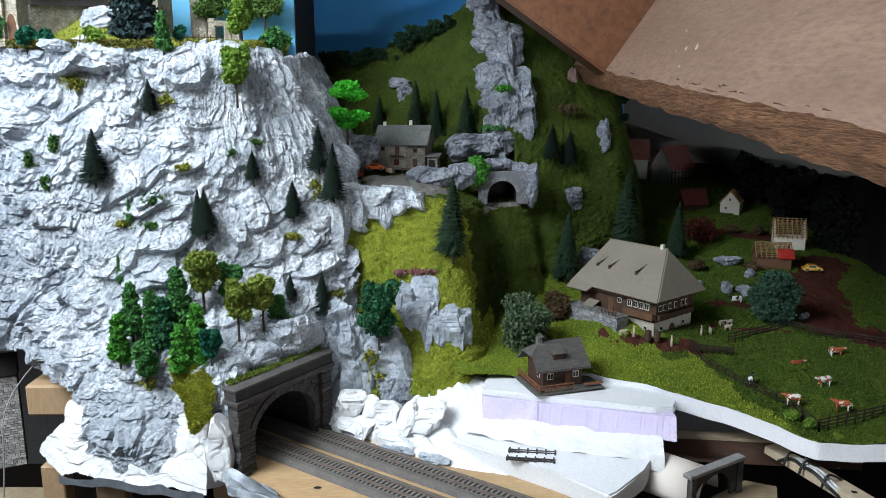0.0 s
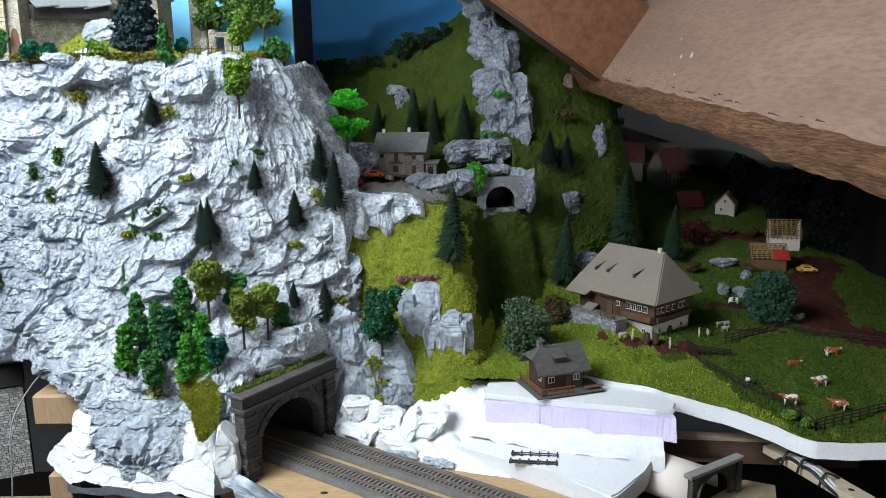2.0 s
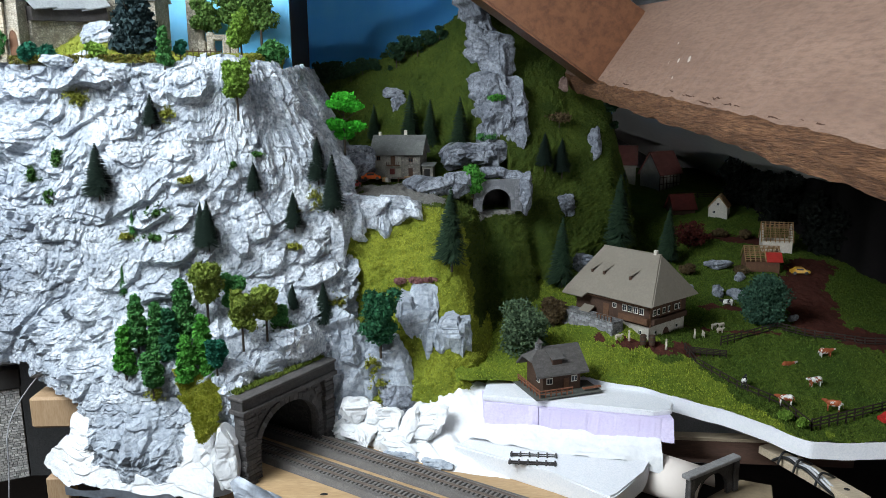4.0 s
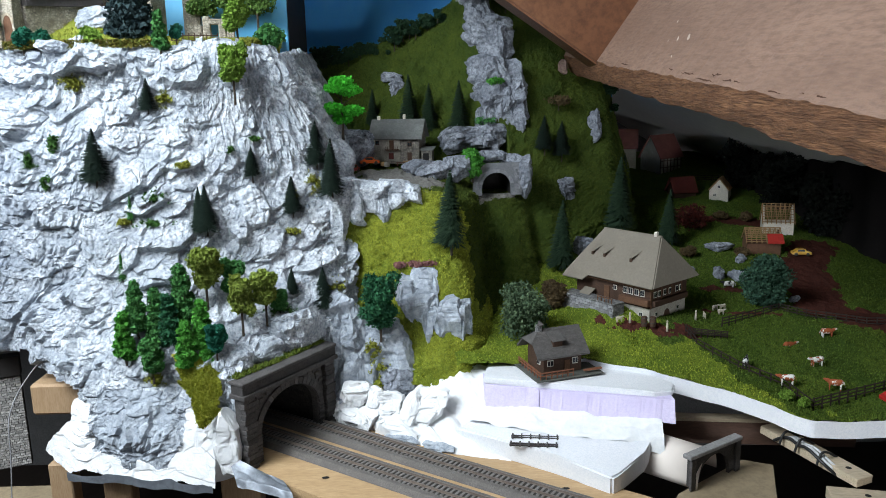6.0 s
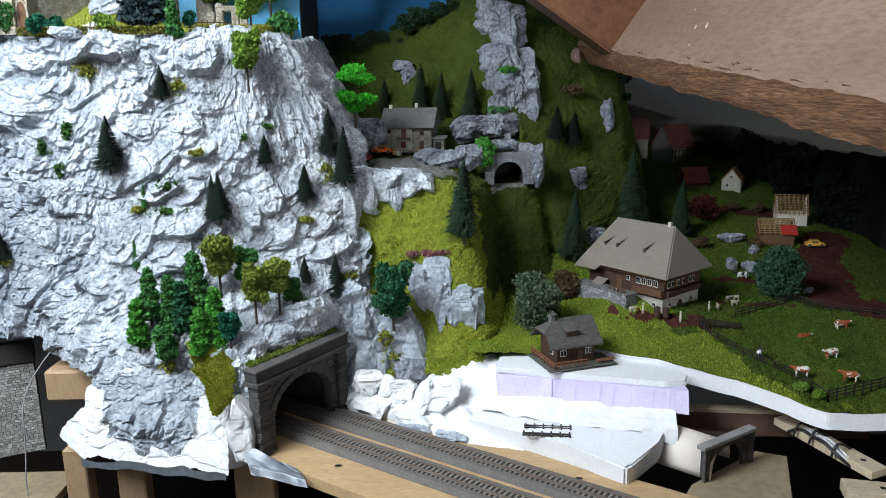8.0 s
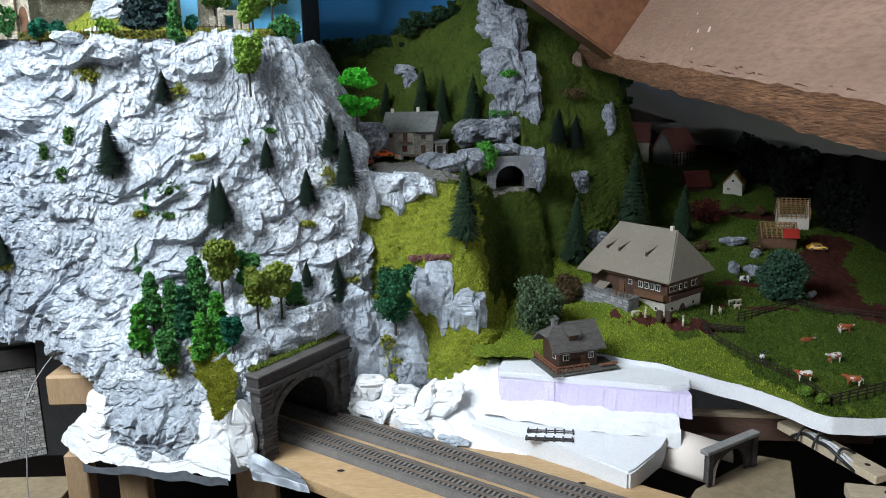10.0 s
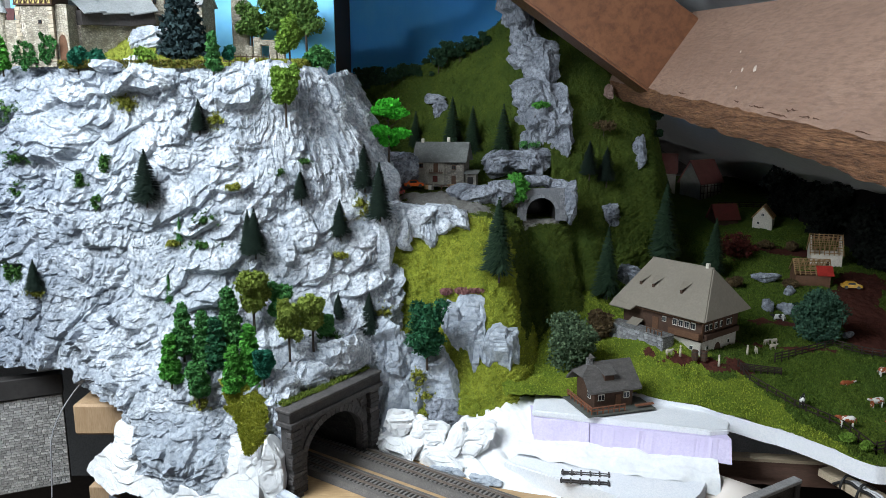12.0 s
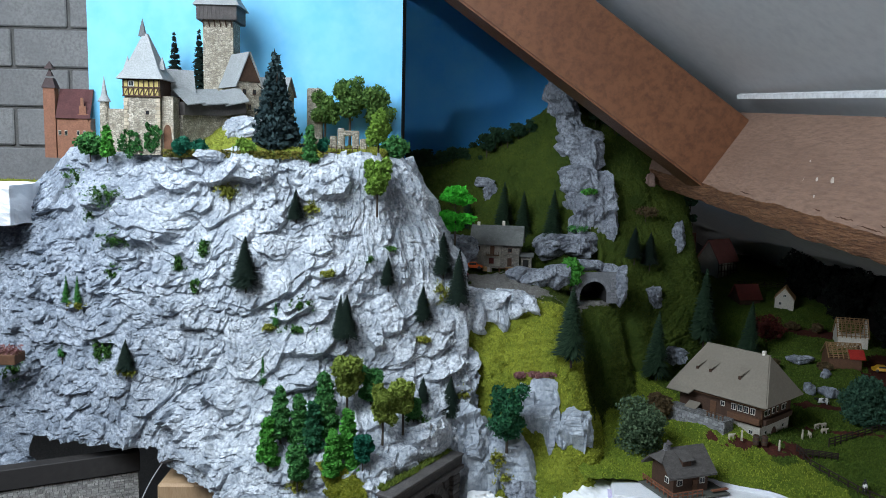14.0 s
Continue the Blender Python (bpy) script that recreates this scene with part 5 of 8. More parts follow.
def fir(at, h, mat, label, seed=0, wide=0.25, group="fir trees", count=2600, name="fir_tree"):
    r_ = np.random.default_rng(seed + 11)
    t = thing(name, at, seed * 37 % 360, label, "fir tree", group)
    trunk_part(h, 0.012 * h + 0.0006, t)
    f = r_.random(count) ** 0.75
    f = np.round(f * 19 + r_.normal(0, 0.22, count)) / 19 * 0.55 + f * 0.45
    f = np.clip(f, 0, 0.995)
    ang = r_.random(count) * 2 * np.pi
    rad = 1.3 * wide * h * (1 - f) ** 0.85 * (0.72 + 0.38 * r_.random(count)) * (1 + 0.12 * np.sin(ang * 3 + f * 20))
    z = h * (0.06 + 0.94 * f)
    d = np.stack([np.cos(ang), np.sin(ang), np.zeros(count)], -1)
    s_ = np.stack([-np.sin(ang), np.cos(ang), np.zeros(count)], -1)
    base = d * (rad * 0.12)[:, None] + np.stack([0 * z, 0 * z, z + 0.035 * h * (1 - f)], -1)
    tip = d * rad[:, None] + np.stack([0 * z, 0 * z, z - 0.04 * h * (1 - f) + r_.normal(0, 0.008 * h, count)], -1)
    wd = (0.012 * h + 0.02 * rad)[:, None]
    mid = base * 0.45 + tip * 0.55
    tris("crown", base, mid + s_ * wd * 1.6 + np.array([0, 0, -0.006 * h]), tip, mat, t)
    return t


def leaf_tree(at, h, lobes, mat, label, seed=0, leaf=0.0034, count=3600, trunk=0.0, group="leafy trees", name="leafy_tree", category="tree"):
    """lobes: rows of x, y, z, rx, rz in parts of the height."""
    r_ = np.random.default_rng(seed + 5)
    t = thing(name, at, seed * 53 % 360, label, category, group)
    trunk_part(h * (0.9 if not trunk else trunk), 0.018 * h + 0.0005, t, 4, seed)
    lobes = np.array(lobes, float)
    vol = lobes[:, 3] ** 2 * lobes[:, 4]
    pick = r_.choice(len(lobes), count, p=vol / vol.sum())
    L = lobes[pick]
    d = unit(r_.normal(0, 1, (count, 3)))
    lump = 1 + 0.28 * np.sin(d[:, 0] * 7 + pick * 1.7) * np.sin(d[:, 1] * 8 + pick) * np.sin(d[:, 2] * 7 + 2 * pick)
    rr = r_.random(count) ** 0.28 * lump
    c = L[:, :3] + d * rr[:, None] * L[:, [3, 3, 4]]
    c = c * h
    a1 = unit(r_.normal(0, 1, (count, 3)) + d * 0.3)
    a2 = unit(np.cross(a1, r_.normal(0, 1, (count, 3))))
    sz = leaf * (0.6 + 0.8 * r_.random(count))[:, None]
    tris("crown", c + a1 * sz, c - a1 * sz * 0.5 + a2 * sz * 0.8, c - a1 * sz * 0.5 - a2 * sz * 0.8, mat, t)
    return t


def round_lobes(seed, n=9, low=0.42, wide=0.26):
    r_ = random.Random(seed)
    out = [(0, 0, 0.72, wide * 0.8, 0.22), (0, 0, low + 0.2, wide * 0.9, 0.16)]
    for k in range(n):
        a, q = k * 2.4, wide * (0.55 + 0.45 * r_.random())
        out.append((q * math.cos(a), q * math.sin(a), low + 0.10 + (0.82 - low) * r_.random(), wide * 0.52, 0.13))
    return out


def poplar_lobes(seed, wide=0.15):
    r_ = random.Random(seed)
    out = []
    for k in range(14):
        f = k / 13
        a = k * 2.4
        q = wide * 0.50 * (1 - 0.7 * f)
        out.append((q * math.cos(a), q * math.sin(a), 0.05 + 0.89 * f, wide * (0.82 - 0.36 * f), 0.080 + 0.02 * r_.random()))
    return out


FIRS_DARK = ((-0.518, 1.032, 0.401, 0.079), (-0.448, 1.068, 0.504, 0.049), (-0.362, 1.015, 0.319, 0.07), (-0.3, 1.087, 0.397, 0.047), (-0.241, 1.106, 0.334, 0.06),
             (-0.18, 1.144, 0.355, 0.094), (-0.207, 1.165, 0.405, 0.073), (-0.193, 1.074, 0.183, 0.066), (-0.239, 1.031, 0.214, 0.041), (-0.716, 1.053, 0.258, 0.051),
             (0.234, 1.545, 0.390, 0.072), (0.274, 1.560, 0.374, 0.074))
for n, (x, y, z, h) in enumerate(FIRS_DARK):
    y = cliff_y(x, z) - 0.003 if n < 10 and n != 5 else y - 0.004
    fir((x, y, z - 0.002), h * 1.03, FIR_DARK, "small dark green model fir growing on a rock ledge", n, 0.27 if n != 5 else 0.21, count=4600)
    if n == 2:
        fir((x - 0.010, y, z - 0.002), h * 1.02, FIR_DARK, "small dark green model fir growing on a rock ledge", 20, 0.20, count=3600)
FIRS_GREEN = ((0.017, 1.130, 0.262, 0.132), (0.249, 1.385, 0.160, 0.140), (0.402, 1.540, 0.200, 0.168), (-0.140, 1.600, 0.440, 0.085), (-0.059, 1.575, 0.430, 0.125), (-0.015, 1.572, 0.430, 0.105), (0.050, 1.550, 0.415, 0.125), (0.520, 1.560, 0.166, 0.125), (0.450, 1.700, 0.18, 0.135))
for n, (x, y, z, h) in enumerate(FIRS_GREEN):
    fir((x, y, z), h, FIR_GREEN, "slender green model fir with drooping branches", 30 + n, 0.20 if n else 0.22, "green firs", 3400)
for n, (x, y, z, h) in enumerate(((-0.471, 1.022, 0.341, 0.04), (-0.49, 1.007, 0.249, 0.046), (-0.802, 1.073, 0.359, 0.046), (-0.839, 1.087, 0.265, 0.043), (-0.823, 1.075, 0.358, 0.046))):
    fir((x, cliff_y(x, z) - 0.002, z), h, SLIM, "narrow bright green conifer on the rock face", 50 + n, 0.15, "narrow conifers", 1600, "conifer")
for n, (x, y, z, h, m, kind, label) in enumerate((
    (-0.320, 1.108, 0.520, 0.080, LEAF_LIGHT, "r", "light green leafy tree clinging to the cliff"), (-0.322, 1.165, 0.605, 0.078, LEAF_LIGHT, "r", "light green leafy tree at the plateau's edge"),
    (-0.453, 0.962, 0.187, 0.070, LEAF_DARK, "p", "dark green poplar on the rock shelf"), (-0.425, 0.965, 0.178, 0.068, LEAF_DARK, "p", "dark green poplar on the rock shelf"),
    (-0.402, 0.952, 0.170, 0.070, LEAF_DEEP, "p", "dark green poplar on the rock shelf"), (-0.388, 0.975, 0.190, 0.088, LEAF_DARK, "p", "tall dark green poplar on the rock shelf"),
    (-0.356, 0.992, 0.212, 0.094, LEAF_OLIVE, "r", "olive green tree with a tall trunk"), (-0.469, 0.948, 0.150, 0.066, LEAF_MID, "p", "bright green poplar on the rock shelf"),
    (-0.421, 0.920, 0.132, 0.052, LEAF_DARK, "r", "small dark green tree above the plaster"), (-0.369, 0.915, 0.146, 0.064, LEAF_MID, "p", "bright green poplar on the rock shelf"),
    (-0.349, 0.932, 0.170, 0.066, LEAF_MID, "p", "bright green poplar on the rock shelf"), (-0.326, 0.915, 0.166, 0.042, LEAF_TEAL, "r", "teal green bushy conifer above the portal"),
    (-0.300, 0.970, 0.184, 0.078, LEAF_OLIVE, "r", "olive green leafy tree above the portal"), (-0.270, 0.998, 0.190, 0.074, LEAF_OLIVE, "r", "olive green leafy tree above the portal"),
    (-0.321, 1.018, 0.220, 0.058, LEAF_DARK, "r", "dark green leafy tree behind the olive ones"), (-0.254, 1.022, 0.198, 0.032, LEAF_DARK, "b", "dark green bush on the rock shelf"),
    (-0.101, 1.050, 0.142, 0.098, LEAF_DEEP, "r", "dark green leafy tree beside the outcrop"), (-0.180, 1.355, 0.445, 0.108, LEAF_BRIGHT, "t", "vivid green tree with two tiers of leaves"),
    (0.138, 1.120, 0.100, 0.108, LEAF_GREY, "b", "broad grey-green leafy tree beside the farm"), (0.205, 1.235, 0.125, 0.055, LEAF_BROWN, "b", "brown leafless shrub beside the farm"),
    (0.596, 1.231, 0.118, 0.105, LEAF_BLUE, "b", "dense blue-green tree at the paddock fence"), (-0.340, 0.922, 0.152, 0.026, LEAF_MID, "b", "bright green bush above the portal"))):
    if kind == "p":
        lob = poplar_lobes(n, 0.205)
    elif kind == "b":
        lob = [(0, 0, 0.25, 0.34, 0.25), (0.1, 0.05, 0.5, 0.33, 0.25), (-0.12, 0.0, 0.45, 0.30, 0.22), (0.0, -0.1, 0.72, 0.25, 0.20), (0.05, 0.12, 0.6, 0.28, 0.22)]
    elif kind == "t":
        lob = [(0.0, 0.0, 0.86, 0.20, 0.09), (-0.12, 0, 0.72, 0.2, 0.10), (0.15, 0.05, 0.42, 0.19, 0.10), (-0.17, -0.05, 0.38, 0.19, 0.09), (0.02, -0.1, 0.24, 0.18, 0.09), (0.1, 0.1, 0.76, 0.18, 0.08)]
    else:
        lob = round_lobes(n, 13, 0.26 if n in (0, 1, 6, 12, 13) else 0.08, 0.25 if n not in (0, 1, 6, 12, 13) else 0.19)
    big = kind in "b" and h > 0.08
    leaf_tree((x, y - 0.010, z), h * 1.05, lob, m, label, n, 0.0029 if not big else 0.0025, 11000 if big else 5600, name="poplar" if kind == "p" else "bush" if kind == "b" and h < 0.06 else "leafy_tree", category="bush" if kind == "b" and h < 0.06 else "tree", group="poplars" if kind == "p" else "leafy trees")

# dark woods along the ridge
wood = [leaf_tree((-0.21 + 0.0165 * n, 1.735 - 0.004 * (n % 3), 0.0), 0.06, round_lobes(300 + n, 8, 0.15, 0.36), LEAF_WOOD, "dark leafy tree in the woods along the ridge", 300 + n, 0.0042, 1100, group="ridge trees", name="ridge_tree") for n in range(6)]
ridge = np.array([(hill[np.argmax(hill[:, k, 2]), k, 0], hill[np.argmax(hill[:, k, 2]), k, 1], hill[:, k, 2].max()) for k in range(0, HU, 4)])
rr = random.Random(12)
for n in range(62):
    x = -0.315 + 0.0128 * n + 0.006 * rr.random()
    if 0.035 < x < 0.15 or x > 0.44:
        continue
    k = int(np.argmin(np.abs(ridge[:, 0] - x)))
    z = ridge[k, 2] - 0.016 - 0.022 * rr.random()
    m = pose(x, ridge[k, 1] - 0.03 - 0.012 * rr.random(), z, 0, 0, 360 * rr.random()) @ Matrix.Scale(0.45 + 0.5 * rr.random(), 4)
    if n < len(wood):
        wood[n].matrix_basis = m
    else:
        copy_thing(wood[n % len(wood)], m)


# ---- grass fibres ----
def fibres(name, grid, count, length, ca, cb, seed, mask=None, box_xy=None, label="short static grass fibres"):
    r_ = np.random.default_rng(seed)
    nr, nc = grid.shape[:2]
    nrm = grid_normals(grid)
    i, j = r_.integers(0, nr - 1, count * 2), r_.integers(0, nc - 1, count * 2)
    ok = np.ones(count * 2, bool) if mask is None else ~mask[np.minimum(i, mask.shape[0] - 1), np.minimum(j, mask.shape[1] - 1)]
    if box_xy:
        q = grid[i, j]
        ok &= (q[:, 0] > box_xy[0]) & (q[:, 0] < box_xy[1]) & (q[:, 1] > box_xy[2]) & (q[:, 1] < box_xy[3])
    i, j = i[ok][:count], j[ok][:count]
    n = len(i)
    f, g = r_.random((n, 1)), r_.random((n, 1))
    p = (grid[i, j] * (1 - f) + grid[i + 1, j] * f) * (1 - g) + (grid[i, j + 1] * (1 - f) + grid[i + 1, j + 1] * f) * g
    up_ = unit(nrm[i, j] * np.sign(nrm[i, j][:, 2:3] + 1e-6) + np.array([0, 0, 0.5]) + r_.normal(0, 0.55, (n, 3)))
    sd_ = unit(np.cross(up_, r_.normal(0, 1, (n, 3))))
    ln = length * (0.5 + r_.random((n, 1)))
    ob = tris(name, p - sd_ * length * 0.28 - up_ * 0.0004, p + sd_ * length * 0.28 - up_ * 0.0004, p + up_ * ln, leafy(name + "_tone", ca, cb, 0.9))
    return tagged(ob, label, "grass", kind="stuff")


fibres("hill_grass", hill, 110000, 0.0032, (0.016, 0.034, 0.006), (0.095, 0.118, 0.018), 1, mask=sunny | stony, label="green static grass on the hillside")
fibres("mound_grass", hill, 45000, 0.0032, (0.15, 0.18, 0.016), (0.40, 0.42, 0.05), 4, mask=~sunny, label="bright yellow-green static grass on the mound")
# green paddock fibres, darkened further for the dim light towards the purlin
fibres("meadow_grass", meadow, 150000, 0.0030, (0.022, 0.050, 0.008), (0.125, 0.185, 0.026), 2, mask=on_path | bright[:-1, :-1], box_xy=(0.0, 1.1, 0.8, 1.9), label="green static grass on the meadow")
fibres("bright_meadow_tufts", meadow, 50000, 0.0032, (0.10, 0.15, 0.015), (0.34, 0.40, 0.045), 9, mask=~bright[:-1, :-1], box_xy=(0.0, 1.1, 0.8, 1.9), label="yellow-green static grass along the meadow's edge")
fibres("plateau_grass", plateau, 40000, 0.0035, (0.13, 0.16, 0.02), (0.36, 0.36, 0.07), 3, label="yellow-green scatter on the castle plateau")

# ---- building helpers ----
def mat_house(name, c, k=0.75, rough=0.8, s=60, rand=0.0):
    return mk(name, c, tuple(v * k for v in c), rough, s, 400, 0.3, 0.002, rand=rand)


FARM_ROOF = mk("grey_brown_shingle", (0.215, 0.188, 0.150), (0.190, 0.165, 0.132), 0.8, 30, 240, 0.25, 0.001, c3=(0.180, 0.157, 0.125))
DARKWOOD = mat_house("dark_brown_wood", (0.075, 0.040, 0.025), 0.7)
MIDWOOD = mat_house("brown_wood", (0.135, 0.066, 0.035), 0.7)
CREAMW = mat_house("cream_render", (0.62, 0.58, 0.50), 0.88)
GREYWALL = mat_house("grey_plaster", (0.34, 0.32, 0.28), 0.7)
STONEW = masonry("grey_field_stone", (0.32, 0.32, 0.32), (0.17, 0.17, 0.175), (0.10, 0.10, 0.10), 200)
GLASSD = mk("dark_window_glass", (0.03, 0.035, 0.04), (0.02, 0.025, 0.03), 0.12, 40, 200, 0.02, 0.001, spec=0.6)
WINW = mat_house("white_window_frame", (0.70, 0.68, 0.62), 0.9)
SHED_ROOF = mat_house("dark_shingle_roof", (0.115, 0.106, 0.100), 0.62, 0.85, 90)
OLDSTONE = masonry("old_stone_wall", (0.34, 0.31, 0.26), (0.16, 0.15, 0.135), (0.12, 0.11, 0.10), 230)
SLATE = mat_house("pale_slate_roof", (0.17, 0.178, 0.17), 0.62, 0.8, 70)
REDROOF = mat_house("red_tile_roof", (0.12, 0.022, 0.016), 0.6)
LATH = mat_house("raw_roof_laths", (0.36, 0.22, 0.10), 0.75)
CASTLE = masonry("castle_stone", (0.62, 0.56, 0.46), (0.34, 0.30, 0.24), (0.20, 0.175, 0.14), 210)
CASTLE_ROOF = mat_house("grey_castle_slate", (0.33, 0.345, 0.35), 0.82, 0.75, 60)
TIMBERY = mat_house("yellow_infill", (0.55, 0.44, 0.16), 0.8)
REDBRICK = mat_house("old_red_brick", (0.33, 0.15, 0.095), 0.7, 0.85, 130)
IVY = leafy("ivy_leaves", (0.015, 0.07, 0.02), (0.05, 0.17, 0.04))


def slope(pts, thick):
    """A roof plane of four points with thickness."""
    p = [Vector(q) for q in pts]
    n = (p[1] - p[0]).cross(p[-1] - p[0]).normalized()
    if n.z < 0:
        n = -n
    return prism(bmesh.new(), p, n * thick)


def window(parent, x, y, z, w, h, face, frame_mat=WINW, glass=GLASSD):
    """A framed window on a wall; face: the wall's outward direction, -y, +x, -x or +y."""
    m = {"-y": pose(x, y, z), "+x": pose(x, y, z, 0, 0, 90), "-x": pose(x, y, z, 0, 0, -90), "+y": pose(x, y, z, 0, 0, 180)}[face]
    wn = part("window", boxed((-w / 2, -0.0011, -h / 2), (w / 2, 0.0008, h / 2)), frame_mat, parent)
    wn.matrix_basis = m
    for sgn in (-1, 1):
        part("pane", boxed((sgn * w * 0.23 - w * 0.19, -0.0014, -h * 0.38), (sgn * w * 0.23 + w * 0.19, -0.0009, h * 0.38)), glass, wn)
    return wn


def gabled(name, at, turn, L, D, eave, ridge_h, wall, roof, label, over=0.006, thick=0.002, group="", category="house", chimney=()):
    """A plain gabled house; the ridge runs along local x, the front faces local -y."""
    h = thing(name, at, turn, label, category, group)
    bm = bmesh.new()
    prism(bm, [(-L / 2, -D / 2, -0.01), (-L / 2, -D / 2, eave), (-L / 2, 0, ridge_h - 0.001), (-L / 2, D / 2, eave), (-L / 2, D / 2, -0.01)], (L, 0, 0))
    part("wall", bm, wall, h)
    drop = over * (ridge_h - eave) / (D / 2)
    for sgn in (-1, 1):
        part("roof_slope", slope([(-L / 2 - over, sgn * (D / 2 + over), eave - drop), (L / 2 + over, sgn * (D / 2 + over), eave - drop), (L / 2 + over, 0, ridge_h), (-L / 2 - over, 0, ridge_h)], thick), roof, h)
    for x, y, z0, z1, w in chimney:
        part("chimney", boxed((x - w / 2, y - w / 2, z0), (x + w / 2, y + w / 2, z1), 0.0004), CREAMW, h)
    return h


# ---- farmhouse ----
fh = thing("farmhouse", (0.347, 1.220, 0.127), -51.0, "dark timber farmhouse with a huge grey-brown hipped roof", "farmhouse")
L, D, EZ, RZ = 0.190, 0.137, 0.062, 0.136
bm = boxed((-L / 2 + 0.014, -D / 2 + 0.016, -0.012), (L / 2 - 0.016, D / 2 - 0.014, 0.020))
part("plinth", bm, mat_house("dull_cream_render", (0.46, 0.43, 0.37), 0.8), fh, "cream rendered plinth")
part("timber_storey", boxed((-L / 2 + 0.013, -D / 2 + 0.015, 0.0205), (L / 2 - 0.015, D / 2 - 0.013, 0.068)), DARKWOOD, fh)
x0, x1, y0, y1 = -L / 2, L / 2, -D / 2, D / 2
rx0, rx1 = x0 + 0.034, x1 - 0.034
part("roof_slope", slope([(x0, y0, EZ), (x1, y0, EZ - 0.002), (rx1, 0, RZ), (rx0, 0, RZ)], 0.0025), FARM_ROOF, fh)
part("roof_slope", slope([(x0, y1, EZ), (x1, y1, EZ), (rx1, 0, RZ), (rx0, 0, RZ)], 0.0025), FARM_ROOF, fh)
for xe, xr in ((x0, rx0), (x1, rx1)):
    bm = bmesh.new()
    p = [Vector((xe, y0, EZ)), Vector((xe, y1, EZ)), Vector((xr, 0, RZ))]
    nn = (p[1] - p[0]).cross(p[2] - p[0]).normalized()
    prism(bm, p, nn * (0.0025 if nn.z > 0 else -0.0025))
    part("hip_end", bm, FARM_ROOF, fh)
part("low_eave", slope([(x0 - 0.001, y0 - 0.010, EZ - 0.008), (x0 + 0.046, y0 - 0.010, EZ - 0.008), (x0 + 0.052, y0 + 0.001, EZ + 0.0005), (x0, y0 + 0.001, EZ + 0.0005)], 0.0022), FARM_ROOF, fh)
part("eave_board", boxed((x0 + 0.03, y0 + 0.006, EZ - 0.006), (x1 - 0.004, y0 + 0.008, EZ - 0.0005)), MIDWOOD, fh)
part("eave_soffit", boxed((x0 + 0.006, y0 + 0.006, EZ - 0.0035), (x1 - 0.006, y1 - 0.006, EZ - 0.002)), DARKWOOD, fh)
for fx, fy in ((-0.055, 0.45), (-0.028, 0.45), (0.030, 0.45)):
    yy, zz_ = y0 * (1 - fy), EZ + (RZ - EZ) * fy
    bm = bmesh.new()
    prism(bm, [(fx - 0.009, yy + 0.012, zz_ + 0.016), (fx + 0.010, yy + 0.012, zz_ + 0.016), (fx + 0.002, yy - 0.006, zz_ + 0.006), (fx - 0.006, yy - 0.006, zz_ + 0.006)], (0, 0.001, 0.0015))
    dm = part("dormer", bm, FARM_ROOF, fh)
    part("dormer_opening", boxed((fx - 0.004, yy - 0.004, zz_ - 0.002), (fx + 0.001, yy + 0.006, zz_ + 0.0045)), DARKWOOD, dm)
part("chimney", boxed((rx1 - 0.013, -0.003, RZ - 0.01), (rx1 - 0.007, 0.003, RZ + 0.009), 0.0005), CREAMW, fh, "pale chimney")
part("ridge_cap", boxed((rx0 - 0.002, -0.0022, RZ + 0.0005), (rx1 + 0.002, 0.0022, RZ + 0.0032), 0.0006), FARM_ROOF, fh)
wy = y0 + 0.015
for x in (0.028, 0.040, 0.052, 0.064):
    window(fh, x, wy, 0.046, 0.009, 0.012, "-y")
for x in (0.036, 0.062):
    window(fh, x, y0 + 0.016, 0.008, 0.007, 0.008, "-y")
part("door", boxed((-0.018, wy - 0.0015, 0.021), (-0.006, wy + 0.001, 0.046)), MIDWOOD, fh, "brown plank door")
window(fh, 0.006, wy, 0.046, 0.008, 0.009, "-y")
part("balcony", boxed((0.020, y0 + 0.006, 0.0255), (x1 - 0.014, wy - 0.0003, 0.037), 0.0006), MIDWOOD, fh)
for n in range(4):
    part("corner_post", boxed((x1 - 0.0165 - 0.0002, y0 + 0.015 + n * 0.030, 0.0205), (x1 - 0.0135, y0 + 0.018 + n * 0.030, 0.067)), MIDWOOD, fh)
wx = x1 - 0.015
for y in (-0.040, -0.028, -0.012, 0.004, 0.024, 0.036):
    window(fh, wx, y, 0.044, 0.008, 0.011, "+x")
for y in (-0.034, 0.030):
    window(fh, wx - 0.001, y, 0.008, 0.006, 0.007, "+x")
bm = bmesh.new()
prism(bm, [(wx - 0.0008, -0.012 + 0.010 * (1 - math.cos(math.pi * k / 10)), -0.006 + 0.018 * math.sin(math.pi * k / 10)) for k in range(11)], (0.0006, 0, 0))
part("cellar_door", bm, DARKWOOD, fh)
part("gable_balcony", boxed((wx, y0 + 0.02, 0.024), (wx + 0.007, y1 - 0.018, 0.034), 0.0006), DARKWOOD, fh)
part("porch_roof", slope([(-0.058, y0 - 0.010, 0.026), (-0.034, y0 - 0.010, 0.026), (-0.034, y0 + 0.010, 0.036), (-0.058, y0 + 0.010, 0.036)], 0.0016), FARM_ROOF, fh)
for x in (-0.057, -0.036):
    part("porch_post", boxed((x, y0 - 0.009, 0.004), (x + 0.0015, y0 - 0.0075, 0.026)), MIDWOOD, fh)
part("porch_bench", boxed((-0.056, y0 - 0.006, 0.010), (-0.036, y0 + 0.004, 0.014)), MIDWOOD, fh)
